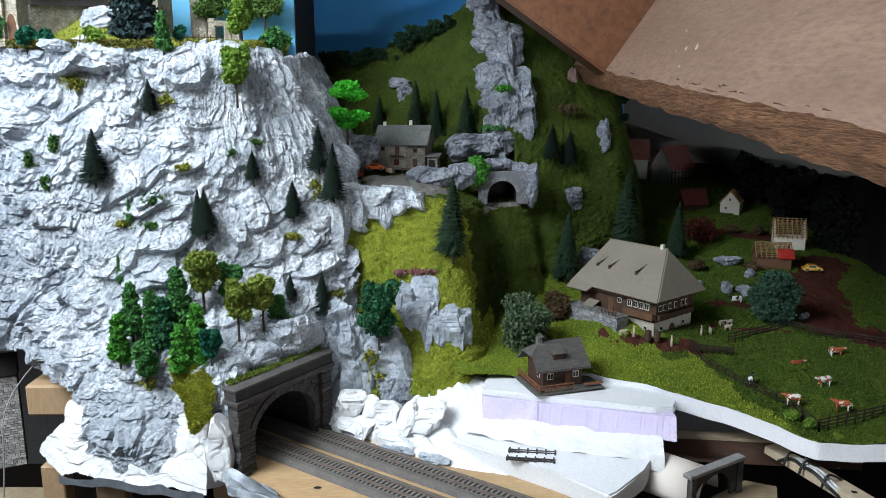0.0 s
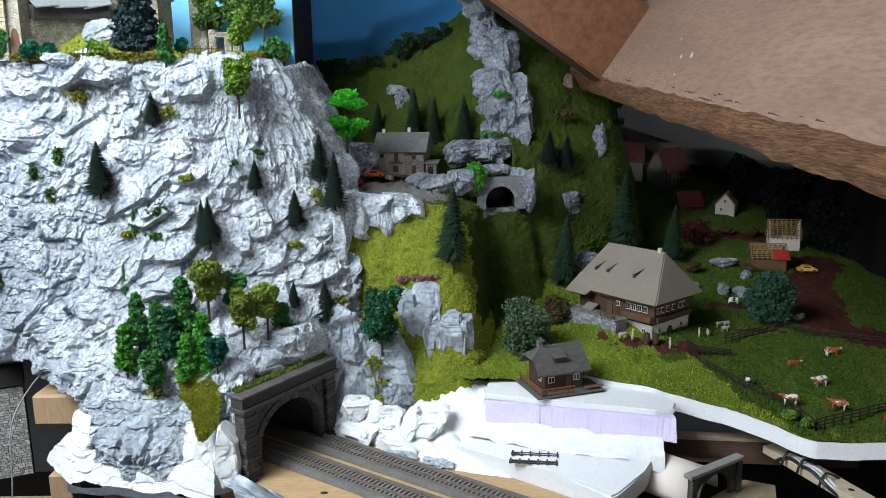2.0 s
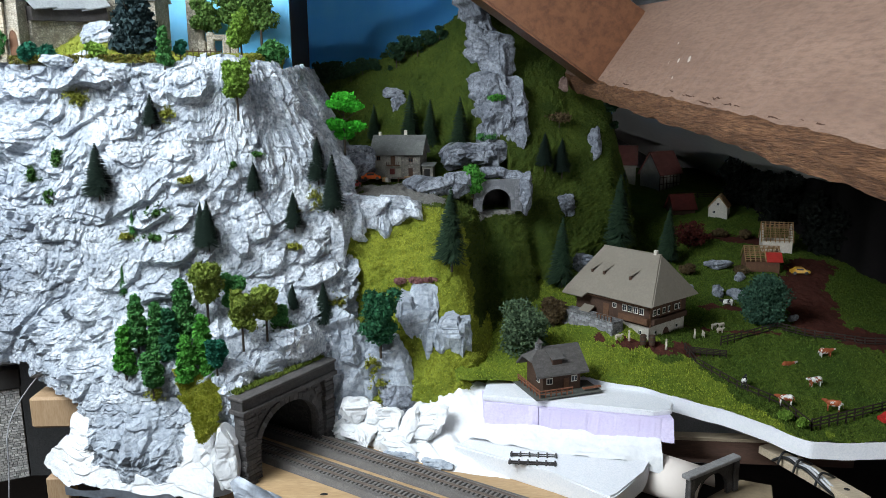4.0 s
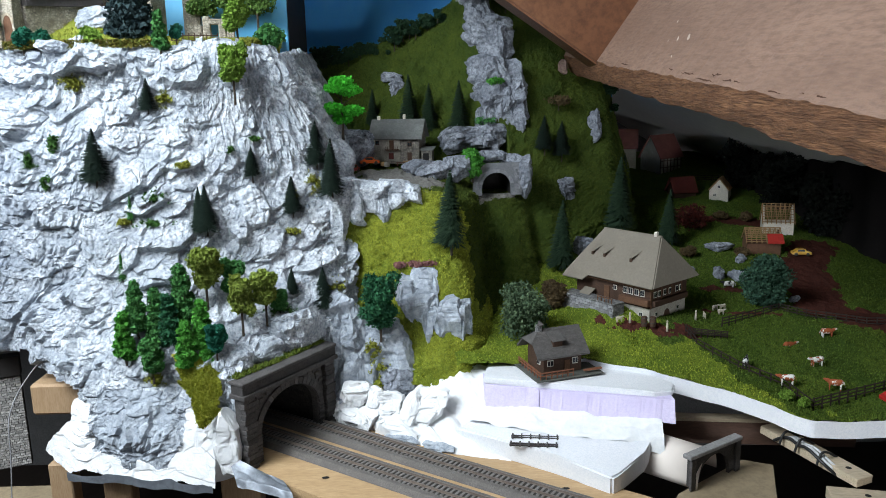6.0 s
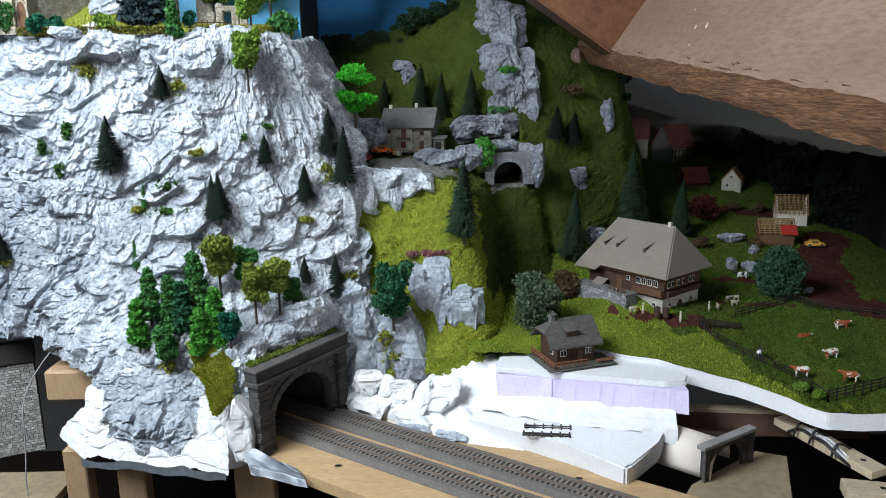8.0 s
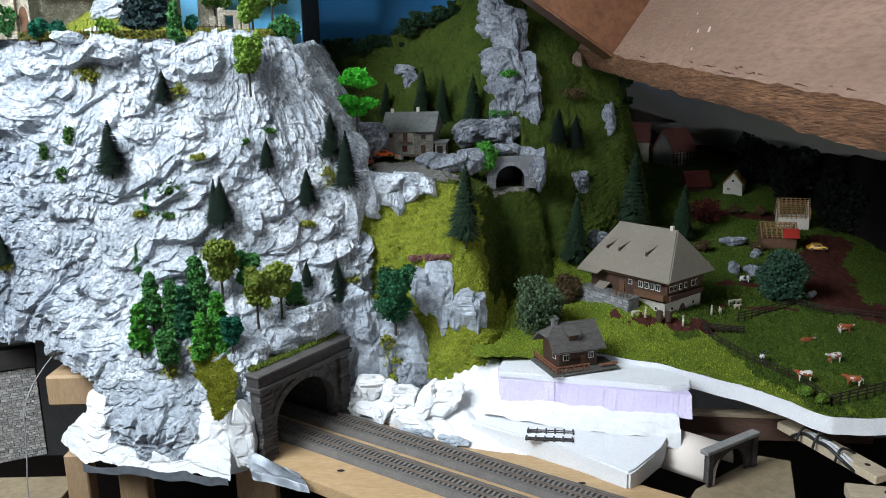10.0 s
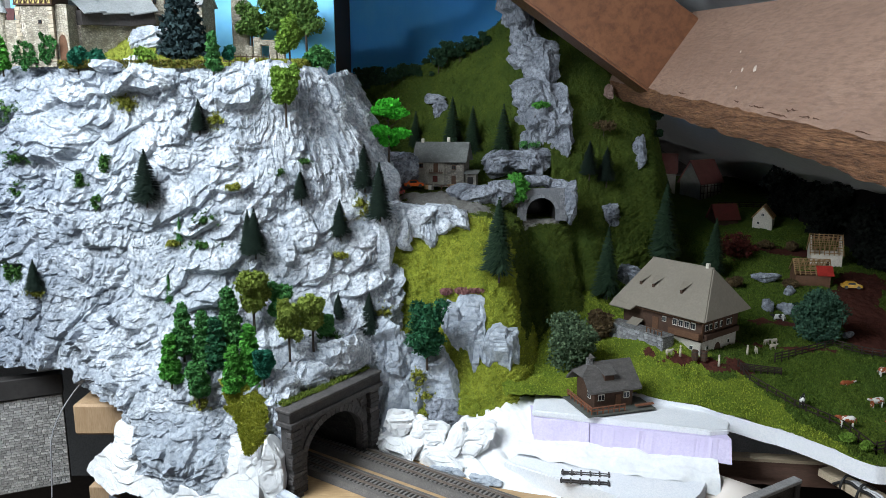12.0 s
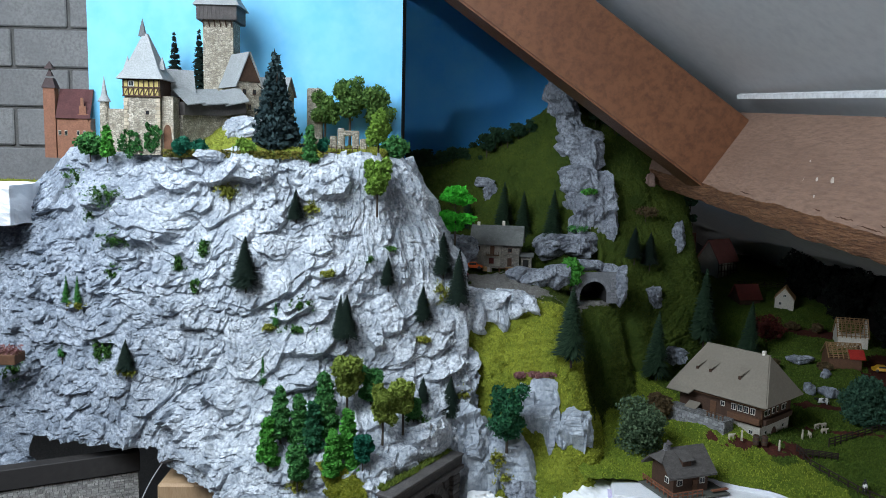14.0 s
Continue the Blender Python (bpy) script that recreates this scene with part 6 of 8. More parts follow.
# terrace wall before the farmhouse, of laid stones
tw = thing("terrace_wall", (0.222, 1.230, 0.122), -54.5, "grey stone terrace wall before the farmhouse", "stone wall")
part("core", boxed((0, 0.002, -0.01), (0.122, 0.03, 0.030)), STONEW, tw)
STONEP = mk("grey_wall_stone", (0.30, 0.30, 0.31), (0.22, 0.22, 0.23), 0.85, 90, 400, 0.4, 0.002, rand=0.3)
r9 = random.Random(8)
for row in range(7):
    x = 0.0
    while x < 0.118:
        ln = 0.006 + 0.006 * r9.random()
        part("stone", boxed((x, 0.0005 * r9.random(), -0.004 + row * 0.0050), (min(x + ln, 0.122) - 0.0006, 0.003, 0.0005 + row * 0.0050), 0.0004), STONEP, tw)
        x += ln
part("wall_cap", boxed((-0.001, 0.0, 0.0312), (0.123, 0.03, 0.0335), 0.0006), STONEW, tw)
for n in range(5):
    part("railing_post", boxed((0.085 + n * 0.008, 0.002, 0.0335), (0.0862 + n * 0.008, 0.0035, 0.043)), MIDWOOD, tw)
part("railing", boxed((0.084, 0.0017, 0.041), (0.119, 0.0037, 0.0425)), MIDWOOD, tw)
for x, y in ((0.342, 1.108), (0.357, 1.108)):
    b = thing("barrel", (x, y, mz(x, y) + 0.002), 0, "dark wooden barrel standing by the farmhouse", "barrel", "barrels")
    bm = bmesh.new()
    tube(bm, (0, 0, -0.003), (0, 0, 0.007), 0.0048, 0.0058, 12)
    tube(bm, (0, 0, 0.007), (0, 0, 0.014), 0.0058, 0.0048, 12)
    part("staves", bm, DARKWOOD, b)
    for z in (0.003, 0.011):
        bm = bmesh.new()
        tube(bm, (0, 0, z), (0, 0, z + 0.0012), 0.0060, 0.0060, 12)
        part("hoop", bm, BLACKP, b)

# ---- cottage on the foam plate ----
ct = thing("cottage", (0.170, 0.995, 0.0955), 18, "small dark wooden cottage with a shingled roof", "cottage")
L, D, EZ, RZ = 0.078, 0.076, 0.034, 0.064
part("base_plate", boxed((-0.052, -0.050, 0.0003), (0.060, 0.045, 0.0025), 0.0006), mat_house("dark_base_plate", (0.11, 0.115, 0.10), 0.7), ct)
bm = bmesh.new()
prism(bm, [(-L / 2 + 0.008, -D / 2 + 0.010, 0.002), (-L / 2 + 0.008, -D / 2 + 0.010, EZ + 0.006), (-L / 2 + 0.008, 0, RZ - 0.010), (-L / 2 + 0.008, D / 2 - 0.01, EZ + 0.006), (-L / 2 + 0.008, D / 2 - 0.010, 0.002)], (L - 0.014, 0, 0))
part("wall", bm, DARKWOOD, ct)
shingle = None
for sgn in (-1, 1):
    zm = EZ - 0.004 + 0.55 * (RZ - EZ + 0.004)
    sl_ = part("roof_slope", slope([(-L / 2 - 0.006, sgn * D / 2, EZ - 0.004), (L / 2 + 0.003, sgn * D / 2, EZ - 0.004), (L / 2 + 0.003, 0, RZ), (-L / 2 + 0.014, 0, RZ), (-L / 2 - 0.006, sgn * D / 2 * 0.45, zm)], 0.0015), SHED_ROOF, ct)
    ang = math.atan2(RZ - EZ + 0.004, D / 2)
    for row in range(11):
        f = (row + 0.5) / 11
        yy, zz_ = sgn * D / 2 * (1 - f), EZ - 0.004 + (RZ - EZ + 0.004) * f
        bm = boxed((-L / 2 - 0.0065 + max(0.0, f - 0.55) / 0.45 * 0.020, -0.0024, 0.0), (L / 2 + 0.0035, 0.0024, 0.0008))
        sr = part("shingle", bm, SHED_ROOF, sl_)
        sr.location, sr.rotation_euler = (0, yy, zz_ + 0.0024), (-sgn * (ang - 0.10), 0, 0)
part("half_hip", slope([(-L / 2 - 0.0065, -D / 2 * 0.45, zm), (-L / 2 + 0.014, 0, RZ), (-L / 2 - 0.0065, D / 2 * 0.45, zm)], 0.0018), SHED_ROOF, ct)
part("dormer", boxed((-0.014, -0.026, 0.044), (0.002, -0.008, 0.054), 0.0006), DARKWOOD, ct)
part("dormer_roof", slope([(-0.017, -0.030, 0.0535), (0.005, -0.030, 0.0535), (0.005, -0.004, 0.062), (-0.017, -0.004, 0.062)], 0.0012), SHED_ROOF, ct)
part("chimney", boxed((-0.030, -0.004, RZ - 0.004), (-0.022, 0.004, RZ + 0.010), 0.0005), STONEW, ct)
part("chimney_cap", slope([(-0.032, -0.006, RZ + 0.010), (-0.020, -0.006, RZ + 0.010), (-0.0255, 0.0, RZ + 0.016), (-0.0265, 0.0, RZ + 0.016)], 0.001), SHED_ROOF, ct)
for x in (-0.020, 0.022):
    window(ct, x, -D / 2 + 0.010, 0.020, 0.010, 0.010, "-y")
window(ct, -L / 2 + 0.008, -0.012, 0.020, 0.010, 0.010, "-x")
part("door", boxed((0.004, -D / 2 + 0.0085, 0.003), (0.013, -D / 2 + 0.011, 0.022)), MIDWOOD, ct, "brown plank door")
RAILW = mat_house("red_brown_railing", (0.22, 0.085, 0.045), 0.8)
for n in range(8):
    part("railing_post", boxed((-0.045, -0.046 + n * 0.011, 0.0025), (-0.0435, -0.0445 + n * 0.011, 0.014)), RAILW, ct)
for z in (0.008, 0.0125):
    part("railing", boxed((-0.0455, -0.047, z), (-0.0430, 0.034, z + 0.0013)), RAILW, ct)
    part("railing", boxed((-0.0430, -0.0472, z), (0.010, -0.0452, z + 0.0013)), RAILW, ct)
for n in range(6):
    part("railing_post", boxed((-0.036 + n * 0.009, -0.0469, 0.0025), (-0.0345 + n * 0.009, -0.0454, 0.014)), RAILW, ct)
part("bench", boxed((0.030, -0.045, 0.006), (0.060, -0.040, 0.008)), RAILW, ct, "red-brown wooden bench")

# ---- stone house on the terrace ----
uh = gabled("stone_house", (-0.080, 1.495, 0.384), -11, 0.100, 0.068, 0.046, 0.078, OLDSTONE, SLATE, "old stone house with a grey slate roof", 0.007, 0.002, chimney=((-0.042, 0.0, 0.07, 0.086, 0.006), (0.012, 0.004, 0.07, 0.089, 0.006)))
bm = boxed((-0.050, -0.0355, -0.005), (0.010, -0.0342, 0.046))
part("rendered_front", bm, mat_house("grey_render", (0.40, 0.375, 0.32), 0.55, 0.85, 90), uh, "weathered cream rendered front")
for x, z in ((-0.038, 0.033), (0.030, 0.030)):
    window(uh, x, -0.0355, z, 0.008, 0.009, "-y", MIDWOOD)
part("door", boxed((-0.012, -0.0372, 0.020), (-0.003, -0.035, 0.038)), MIDWOOD, uh, "brown balcony door")
part("door", boxed((-0.014, -0.0372, 0.000), (-0.004, -0.035, 0.012)), REDROOF, uh, "dark red cellar door")
part("balcony", boxed((-0.020, -0.043, 0.018), (0.008, -0.0352, 0.0195)), MIDWOOD, uh)
for n in range(6):
    part("balcony_bar", boxed((-0.020 + n * 0.0052, -0.043, 0.0195), (-0.0192 + n * 0.0052, -0.0422, 0.026)), DARKWOOD, uh)
part("entrance", boxed((0.025, -0.0352, -0.004), (0.034, -0.0340, 0.013)), DARKWOOD, uh)
part("lean_to", boxed((0.054, -0.034, -0.006), (0.076, -0.010, 0.016)), OLDSTONE, uh)
part("lean_to_roof", slope([(0.051, -0.038, 0.017), (0.080, -0.038, 0.017), (0.080, -0.006, 0.022), (0.051, -0.006, 0.022)], 0.0015), SLATE, uh)
part("lean_to_opening", boxed((0.058, -0.0350, -0.004), (0.070, -0.0338, 0.011)), DARK, uh)


for x, y, turn in ((-0.075, 1.425, 8), (-0.045, 1.420, -20)):
    bn = thing("garden_bench", (x, y, 0.3745), turn, "tiny brown wooden bench before the stone house", "bench", "garden benches")
    part("seat", boxed((-0.009, -0.003, 0.0045), (0.009, 0.003, 0.0058)), MIDWOOD, bn)
    for q in (-0.007, 0.007):
        part("leg", boxed((q - 0.0008, -0.0025, -0.002), (q + 0.0008, 0.0025, 0.0044)), MIDWOOD, bn)
gt_ = thing("garden_table", (-0.060, 1.412, 0.3745), 12, "tiny brown wooden table before the stone house", "table")
part("tabletop", boxed((-0.010, -0.004, 0.0082), (0.010, 0.004, 0.0095)), LATH, gt_)
for q in (-0.007, 0.007):
    part("leg", boxed((q - 0.0008, -0.003, -0.002), (q + 0.0008, 0.003, 0.0081)), MIDWOOD, gt_)
for n, (x, y) in enumerate(((-0.112, 1.432), (-0.103, 1.420))):
    cr = part("crate", boxed((-0.004, -0.004, -0.002), (0.004, 0.004, 0.007), 0.0005), GREYWALL if n else LATH)
    cr.location, cr.rotation_euler = (x, y, 0.3745), (0, 0, radians(15 + 40 * n))
    tagged(cr, "small pale crate beside the stone house", "crate", "crates")


def car(at, turn, paint, label):
    c = thing("toy_car", at, turn, label, "car", "model cars")
    bm = bmesh.new()
    prism(bm, [(-0.020, -0.008, 0.003), (0.020, -0.008, 0.003), (0.020, -0.008, 0.008), (0.011, -0.008, 0.009), (0.006, -0.008, 0.015), (-0.009, -0.008, 0.015), (-0.014, -0.008, 0.0095), (-0.020, -0.008, 0.009)], (0, 0.016, 0))
    bmesh.ops.bevel(bm, geom=bm.edges[:], offset=0.0008, segments=1, affect="EDGES")
    part("body", bm, paint, c)
    for sgn in (-1, 1):
        part("side_window", boxed((-0.009, sgn * 0.0079 - 0.0003, 0.0098), (0.0055, sgn * 0.0079 + 0.0003, 0.0138)), GLASSD, c)
        for x in (-0.012, 0.012):
            bm = bmesh.new()
            tube(bm, (x, sgn * 0.0065, 0.0036), (x, sgn * 0.0084, 0.0036), 0.0036, 0.0036, 12)
            part("wheel", bm, BLACKP, c)
    part("windscreen", slope([(0.0105, -0.0068, 0.0096), (0.0105, 0.0068, 0.0096), (0.0068, 0.0068, 0.0142), (0.0068, -0.0068, 0.0142)], 0.0004), GLASSD, c)
    return c


ORANGE = mk("orange_paint", (0.62, 0.11, 0.015), (0.55, 0.09, 0.012), 0.3, 40, 200, 0.02, 0.001)
YELLOW = mk("yellow_paint", (0.65, 0.36, 0.02), (0.55, 0.30, 0.015), 0.35, 40, 200, 0.02, 0.001)
REDP = mk("red_paint", (0.42, 0.025, 0.02), (0.36, 0.02, 0.015), 0.35, 40, 200, 0.02, 0.001)
car((-0.138, 1.425, 0.377), 10, ORANGE, "orange model car parked by the stone house")
car((-0.165, 1.330, 0.372), 70, REDP, "dark red model car behind the firs")
car((0.785, 1.480, 0.153), -10, YELLOW, "yellow model car parked beside the barn")
car((0.648, 0.888, mz(0.648, 0.888)), 6, REDP, "red model car on the meadow's edge")

# ---- upper tunnel portal on the hill ----
GREYST = mk("grey_portal_stone", (0.23, 0.235, 0.25), (0.16, 0.165, 0.18), 0.85, 80, 380, 0.4, 0.002, rand=0.25)
tp = thing("hill_tunnel_portal", (0.119, 1.426, 0.318), 4, "grey stone single-track portal on the hillside", "tunnel portal")
bm = bmesh.new()
ap3 = [(-0.030 * math.cos(math.pi * k / 14), 0.006 + 0.031 * math.sin(math.pi * k / 14)) for k in range(15)]
arch_wall(bm, [(-0.030, -0.01)] + ap3 + [(0.030, -0.01)], 0.002, 0.050, 0.056, 0, 0.008)
part("front_wall", bm, GREYST, tp)
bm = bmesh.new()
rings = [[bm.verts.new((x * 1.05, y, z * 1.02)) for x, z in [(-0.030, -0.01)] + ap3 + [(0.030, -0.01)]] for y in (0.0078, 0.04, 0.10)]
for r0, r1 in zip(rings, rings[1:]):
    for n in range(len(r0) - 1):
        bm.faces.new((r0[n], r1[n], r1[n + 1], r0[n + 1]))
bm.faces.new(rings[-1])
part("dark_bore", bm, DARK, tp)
for k in range(14):
    a0, a1 = math.pi * k / 14, math.pi * (k + 0.88) / 14
    q = [(-r * math.cos(a), 0.006 + (r + 0.001) * math.sin(a)) for a, r in ((a0, 0.030), (a0, 0.037), (a1, 0.037), (a1, 0.030))]
    bm = bmesh.new()
    prism(bm, [(x, 0.001, z) for x, z in q], (0, -0.003, 0))
    part("arch_stone", bm, GREYST, tp)
r9 = random.Random(3)
for row in range(9):
    for sgn in (-1, 1):
        x = 0.0375
        while x < 0.046:
            ln = 0.006 + 0.004 * r9.random()
            xa, xb = (x, x + ln - 0.0008) if sgn > 0 else (-x - ln + 0.0008, -x)
            part("wall_stone", boxed((xa, -0.002, -0.004 + row * 0.0058), (xb, 0.001, 0.0011 + row * 0.0058), 0.0004), GREYST, tp)
            x += ln
for n, (x, y, z, w, d, h) in enumerate(((0.178, 1.440, 0.345, 0.024, 0.04, 0.080), (0.155, 1.448, 0.378, 0.050, 0.03, 0.022), (0.108, 1.452, 0.385, 0.07, 0.03, 0.020))):
    rock("portal_rock", (x, y, z), (w, d, h), 230 + n, ROCK_GREY, "rough grey rock framing the hillside tunnel portal", 0, 0.025, 0.7, group="portal rocks")
leaf_tree((0.070, 1.415, 0.348), 0.065, [(0, 0, 0.2, 0.25, 0.2), (0.1, 0, 0.5, 0.25, 0.2), (-0.05, 0, 0.7, 0.25, 0.2)], LEAF_MID, "bright green creeper hanging beside the portal", 401, 0.0035, 1800, name="creeper", category="bush")
for n, (x, y, z, h, m, lb) in enumerate(((-0.045, 1.130, 0.232, 0.012, FLOWER, "reddish heather row on top of the outcrop"), (-0.020, 1.130, 0.232, 0.012, FLOWER, "reddish heather row on top of the outcrop"), (-0.070, 1.135, 0.230, 0.012, FLOWER, "reddish heather row on top of the outcrop"),
                                         (0.275, 1.610, 0.480, 0.03, LEAF_BROWN, "dry brown shrub on the slope"), (0.105, 1.555, 0.445, 0.022, LEAF_DARK, "dark green shrub on the spire"), (0.130, 1.560, 0.53, 0.018, LEAF_MID, "green tuft on the spire"))):
    leaf_tree((x, y, z), h, [(0, 0, 0.4, 0.9, 0.4), (0.6, 0, 0.4, 0.6, 0.35), (-0.6, 0, 0.4, 0.6, 0.35)], m, lb, 410 + n, 0.0028, 700, trunk=0.3, name="shrub", category="shrub", group="shrubs")

# ---- castle ----
def ivy(parent, lo, hi, count, seed, mat=IVY):
    """Leaves clinging to a wall inside a box."""
    r_ = np.random.default_rng(seed)
    c = np.array(lo) + r_.random((count, 3)) * (np.array(hi) - np.array(lo))
    e = np.abs((c - np.array(lo)) / (np.array(hi) - np.array(lo)) - 0.5)
    keep_ = fbm(c[:, 0] * 110 + c[:, 1] * 60, c[:, 2] * 110, 3, seed) > -0.55 + 2.2 * np.clip(np.hypot(e[:, 0], e[:, 2]) - 0.28, 0, 1) * 2
    c = c[keep_]
    a1, a2 = unit(r_.normal(0, 1, c.shape)), unit(r_.normal(0, 1, c.shape))
    return tris("ivy", c + a1 * 0.003, c - a1 * 0.0015 + a2 * 0.0025, c - a1 * 0.0015 - a2 * 0.0025, mat, parent)


def pyramid(bm, cx, cy, w, d, z0, z1, top=0.0):
    lo = [bm.verts.new((cx + a * w / 2, cy + b * d / 2, z0)) for a, b in ((-1, -1), (1, -1), (1, 1), (-1, 1))]
    bm.faces.new(lo[::-1])
    if top:
        hi = [bm.verts.new((cx + a * top / 2, cy + b * top / 2, z1)) for a, b in ((-1, -1), (1, -1), (1, 1), (-1, 1))]
        for n in range(4):
            bm.faces.new((lo[n], lo[(n + 1) % 4], hi[(n + 1) % 4], hi[n]))
        bm.faces.new(hi)
    else:
        tip = bm.verts.new((cx, cy, z1))
        for n in range(4):
            bm.faces.new((lo[n], lo[(n + 1) % 4], tip))
    return bm


QUOIN = mk("pale_quoin_stone", (0.50, 0.43, 0.33), (0.40, 0.33, 0.24), 0.85, 120, 400, 0.4, 0.002, rand=0.2)
gt = thing("castle_gatehouse", (-0.694, 1.112, 0.612), 0, "warm stone castle gatehouse with a steep slate roof", "gatehouse")
gt.scale = (0.84, 0.84, 0.98)
part("tower_wall", boxed((-0.033, -0.030, -0.01), (0.033, 0.030, 0.082)), CASTLE, gt)
for k in range(13):
    e = 0.0055 if k % 2 else 0.0085
    for x, sg in ((-0.033, 1), (0.033, -1)):
        xa, xb = sorted((x - sg * 0.0012, x + sg * e))
        part("quoin", boxed((xa, -0.0312, -0.002 + k * 0.0064), (xb, -0.024, 0.0036 + k * 0.0064), 0.0004), QUOIN, gt)
part("timber_storey", boxed((-0.0345, -0.0315, 0.083), (0.0345, 0.0315, 0.112)), TIMBERY, gt, "yellow half-timbered storey")
for k in range(8):
    x = -0.0345 + k * 0.0095
    part("timber_post", boxed((x, -0.0332, 0.083), (x + 0.002, -0.0312, 0.112)), DARKWOOD, gt)
for z in (0.083, 0.0965, 0.1095):
    part("timber_rail", boxed((-0.0352, -0.0335, z), (0.0352, -0.0311, z + 0.0022)), DARKWOOD, gt)
    part("timber_rail", boxed((0.0343, -0.033, z), (0.0362, 0.032, z + 0.0022)), DARKWOOD, gt)
part("timber_flank", boxed((0.0346, -0.0305, 0.084), (0.0354, 0.0305, 0.111)), DARKWOOD, gt)
for k in range(7):
    bm = bmesh.new()
    x = -0.0325 + k * 0.0095
    prism(bm, [(x, -0.0327, 0.0855), (x + 0.0012, -0.0327, 0.0850), (x + 0.0075, -0.0327, 0.0955), (x + 0.0063, -0.0327, 0.0960)], (0, 0.001, 0))
    part("timber_brace", bm, DARKWOOD, gt)
window(gt, -0.018, -0.0330, 0.1035, 0.010, 0.009, "-y")
window(gt, 0.010, -0.0302, 0.058, 0.006, 0.006, "-y", DARKWOOD)
bm = bmesh.new()
pyramid(bm, 0, 0, 0.088, 0.082, 0.111, 0.128, 0.062)
part("roof_skirt", bm, CASTLE_ROOF, gt)
bm = bmesh.new()
pyramid(bm, 0, 0, 0.0625, 0.058, 0.1275, 0.186, 0.008)
part("roof", bm, CASTLE_ROOF, gt)
bm = bmesh.new()
pyramid(bm, -0.006, 0, 0.013, 0.012, 0.182, 0.212)
part("spire", bm, mat_house("dark_slate", (0.12, 0.12, 0.125), 0.8), gt)
for sx, sy in ((-0.032, -0.010), (0.032, -0.006)):
    bm = bmesh.new()
    pyramid(bm, sx, sy, 0.012, 0.014, 0.128, 0.150)
    part("roof_turret", bm, CASTLE_ROOF, gt)
part("gate_wall", boxed((0.034, -0.022, -0.01), (0.056, 0.020, 0.085)), CASTLE, gt)
bm = bmesh.new()
prism(bm, [(0.0375 + 0.0145 * (1 - math.cos(math.pi * k / 10)) / 2, -0.0226, 0.026 + 0.014 * math.sin(math.pi * k / 10)) for k in range(11)] + [(0.052, -0.0226, -0.004), (0.0375, -0.0226, -0.004)], (0, 0.0015, 0))
part("gate", bm, mat_house("gate_planks", (0.16, 0.075, 0.04), 0.7), gt, "dark brown arched gate")
for k in range(9):
    a0, a1 = math.pi * k / 9, math.pi * (k + 0.85) / 9
    q = [(0.0447 - r * math.cos(a), 0.026 + (r + 0.006) * math.sin(a)) for a, r in ((a0, 0.0075), (a0, 0.0110), (a1, 0.0110), (a1, 0.0075))]
    bm = bmesh.new()
    prism(bm, [(x, -0.0215, z) for x, z in q], (0, -0.002, 0))
    part("gate_arch_stone", bm, QUOIN, gt)
ivy(gt, (-0.046, -0.0350, -0.016), (0.000, -0.0305, 0.030), 1100, 1)
ivy(gt, (0.002, -0.0350, -0.010), (0.038, -0.0305, 0.044), 1100, 2)

annex = gabled("castle_annex", (-0.664, 1.165, 0.640), 25, 0.050, 0.036, 0.066, 0.104, DARKWOOD, CASTLE_ROOF, "castle annex with a grey slate roof", 0.004, category="castle building")
HOARD = mat_house("weathered_grey_boards", (0.10, 0.088, 0.085), 0.6)
gal = thing("castle_gallery", (0, 0, 0), 0, "roofed wooden battlement walk on the castle wall", "castle wall")
GP = [(-0.645, 1.125, 0.640), (-0.628, 1.158, 0.642), (-0.598, 1.200, 0.644), (-0.568, 1.232, 0.650)]
for n, (a, b) in enumerate(zip(GP, GP[1:])):
    a, b = Vector(a), Vector(b)
    bm = bmesh.new()
    beam(bm, a + Vector((0, 0, -0.010)), b + Vector((0, 0, -0.010)), 0.012, 0.079)
    part("curtain_wall", bm, CASTLE, gal)
    bm = bmesh.new()
    beam(bm, a + Vector((0.002, -0.004, 0.038)), b + Vector((0.002, -0.004, 0.038)), 0.016, 0.022)
    part("boarding", bm, HOARD, gal)
    d = (b - a).normalized()
    sd = Vector((d.y, -d.x, 0))
    bm = bmesh.new()
    e = d * 0.002
    prism(bm, [a - e + sd * 0.018 + Vector((0, 0, 0.043)), b + e + sd * 0.018 + Vector((0, 0, 0.047)), b + e - sd * 0.014 + Vector((0, 0, 0.072)), a - e - sd * 0.014 + Vector((0, 0, 0.068))], (0, 0, 0.002))
    part("gallery_roof", bm, CASTLE_ROOF, gal)
pal = gabled("castle_hall", (-0.580, 1.275, 0.645), -50, 0.060, 0.046, 0.088, 0.142, CASTLE, CASTLE_ROOF, "castle hall with a steep slate roof and timber gable", 0.004, 0.002, category="castle building")
bm = bmesh.new()
prism(bm, [(0.0302, -0.022, 0.090), (0.0302, 0.022, 0.090), (0.0302, 0.0, 0.138)], (0.0012, 0, 0))
part("timber_gable", bm, DARKWOOD, pal, "dark timber gable")
for y in (-0.010, 0.010):
    window(pal, 0.0302, y, 0.072, 0.006, 0.010, "+x", MIDWOOD)
window(pal, 0.0302, 0.0, 0.045, 0.006, 0.010, "+x", MIDWOOD)
hall2 = gabled("castle_wing", (-0.535, 1.330, 0.645), -10, 0.070, 0.05, 0.075, 0.105, CASTLE, CASTLE_ROOF, "low castle wing behind the great fir", 0.004, 0.002, category="castle building")
kp = thing("castle_keep", (-0.633, 1.350, 0.640), 0, "tall pale stone keep with a timber hoarding", "castle keep")
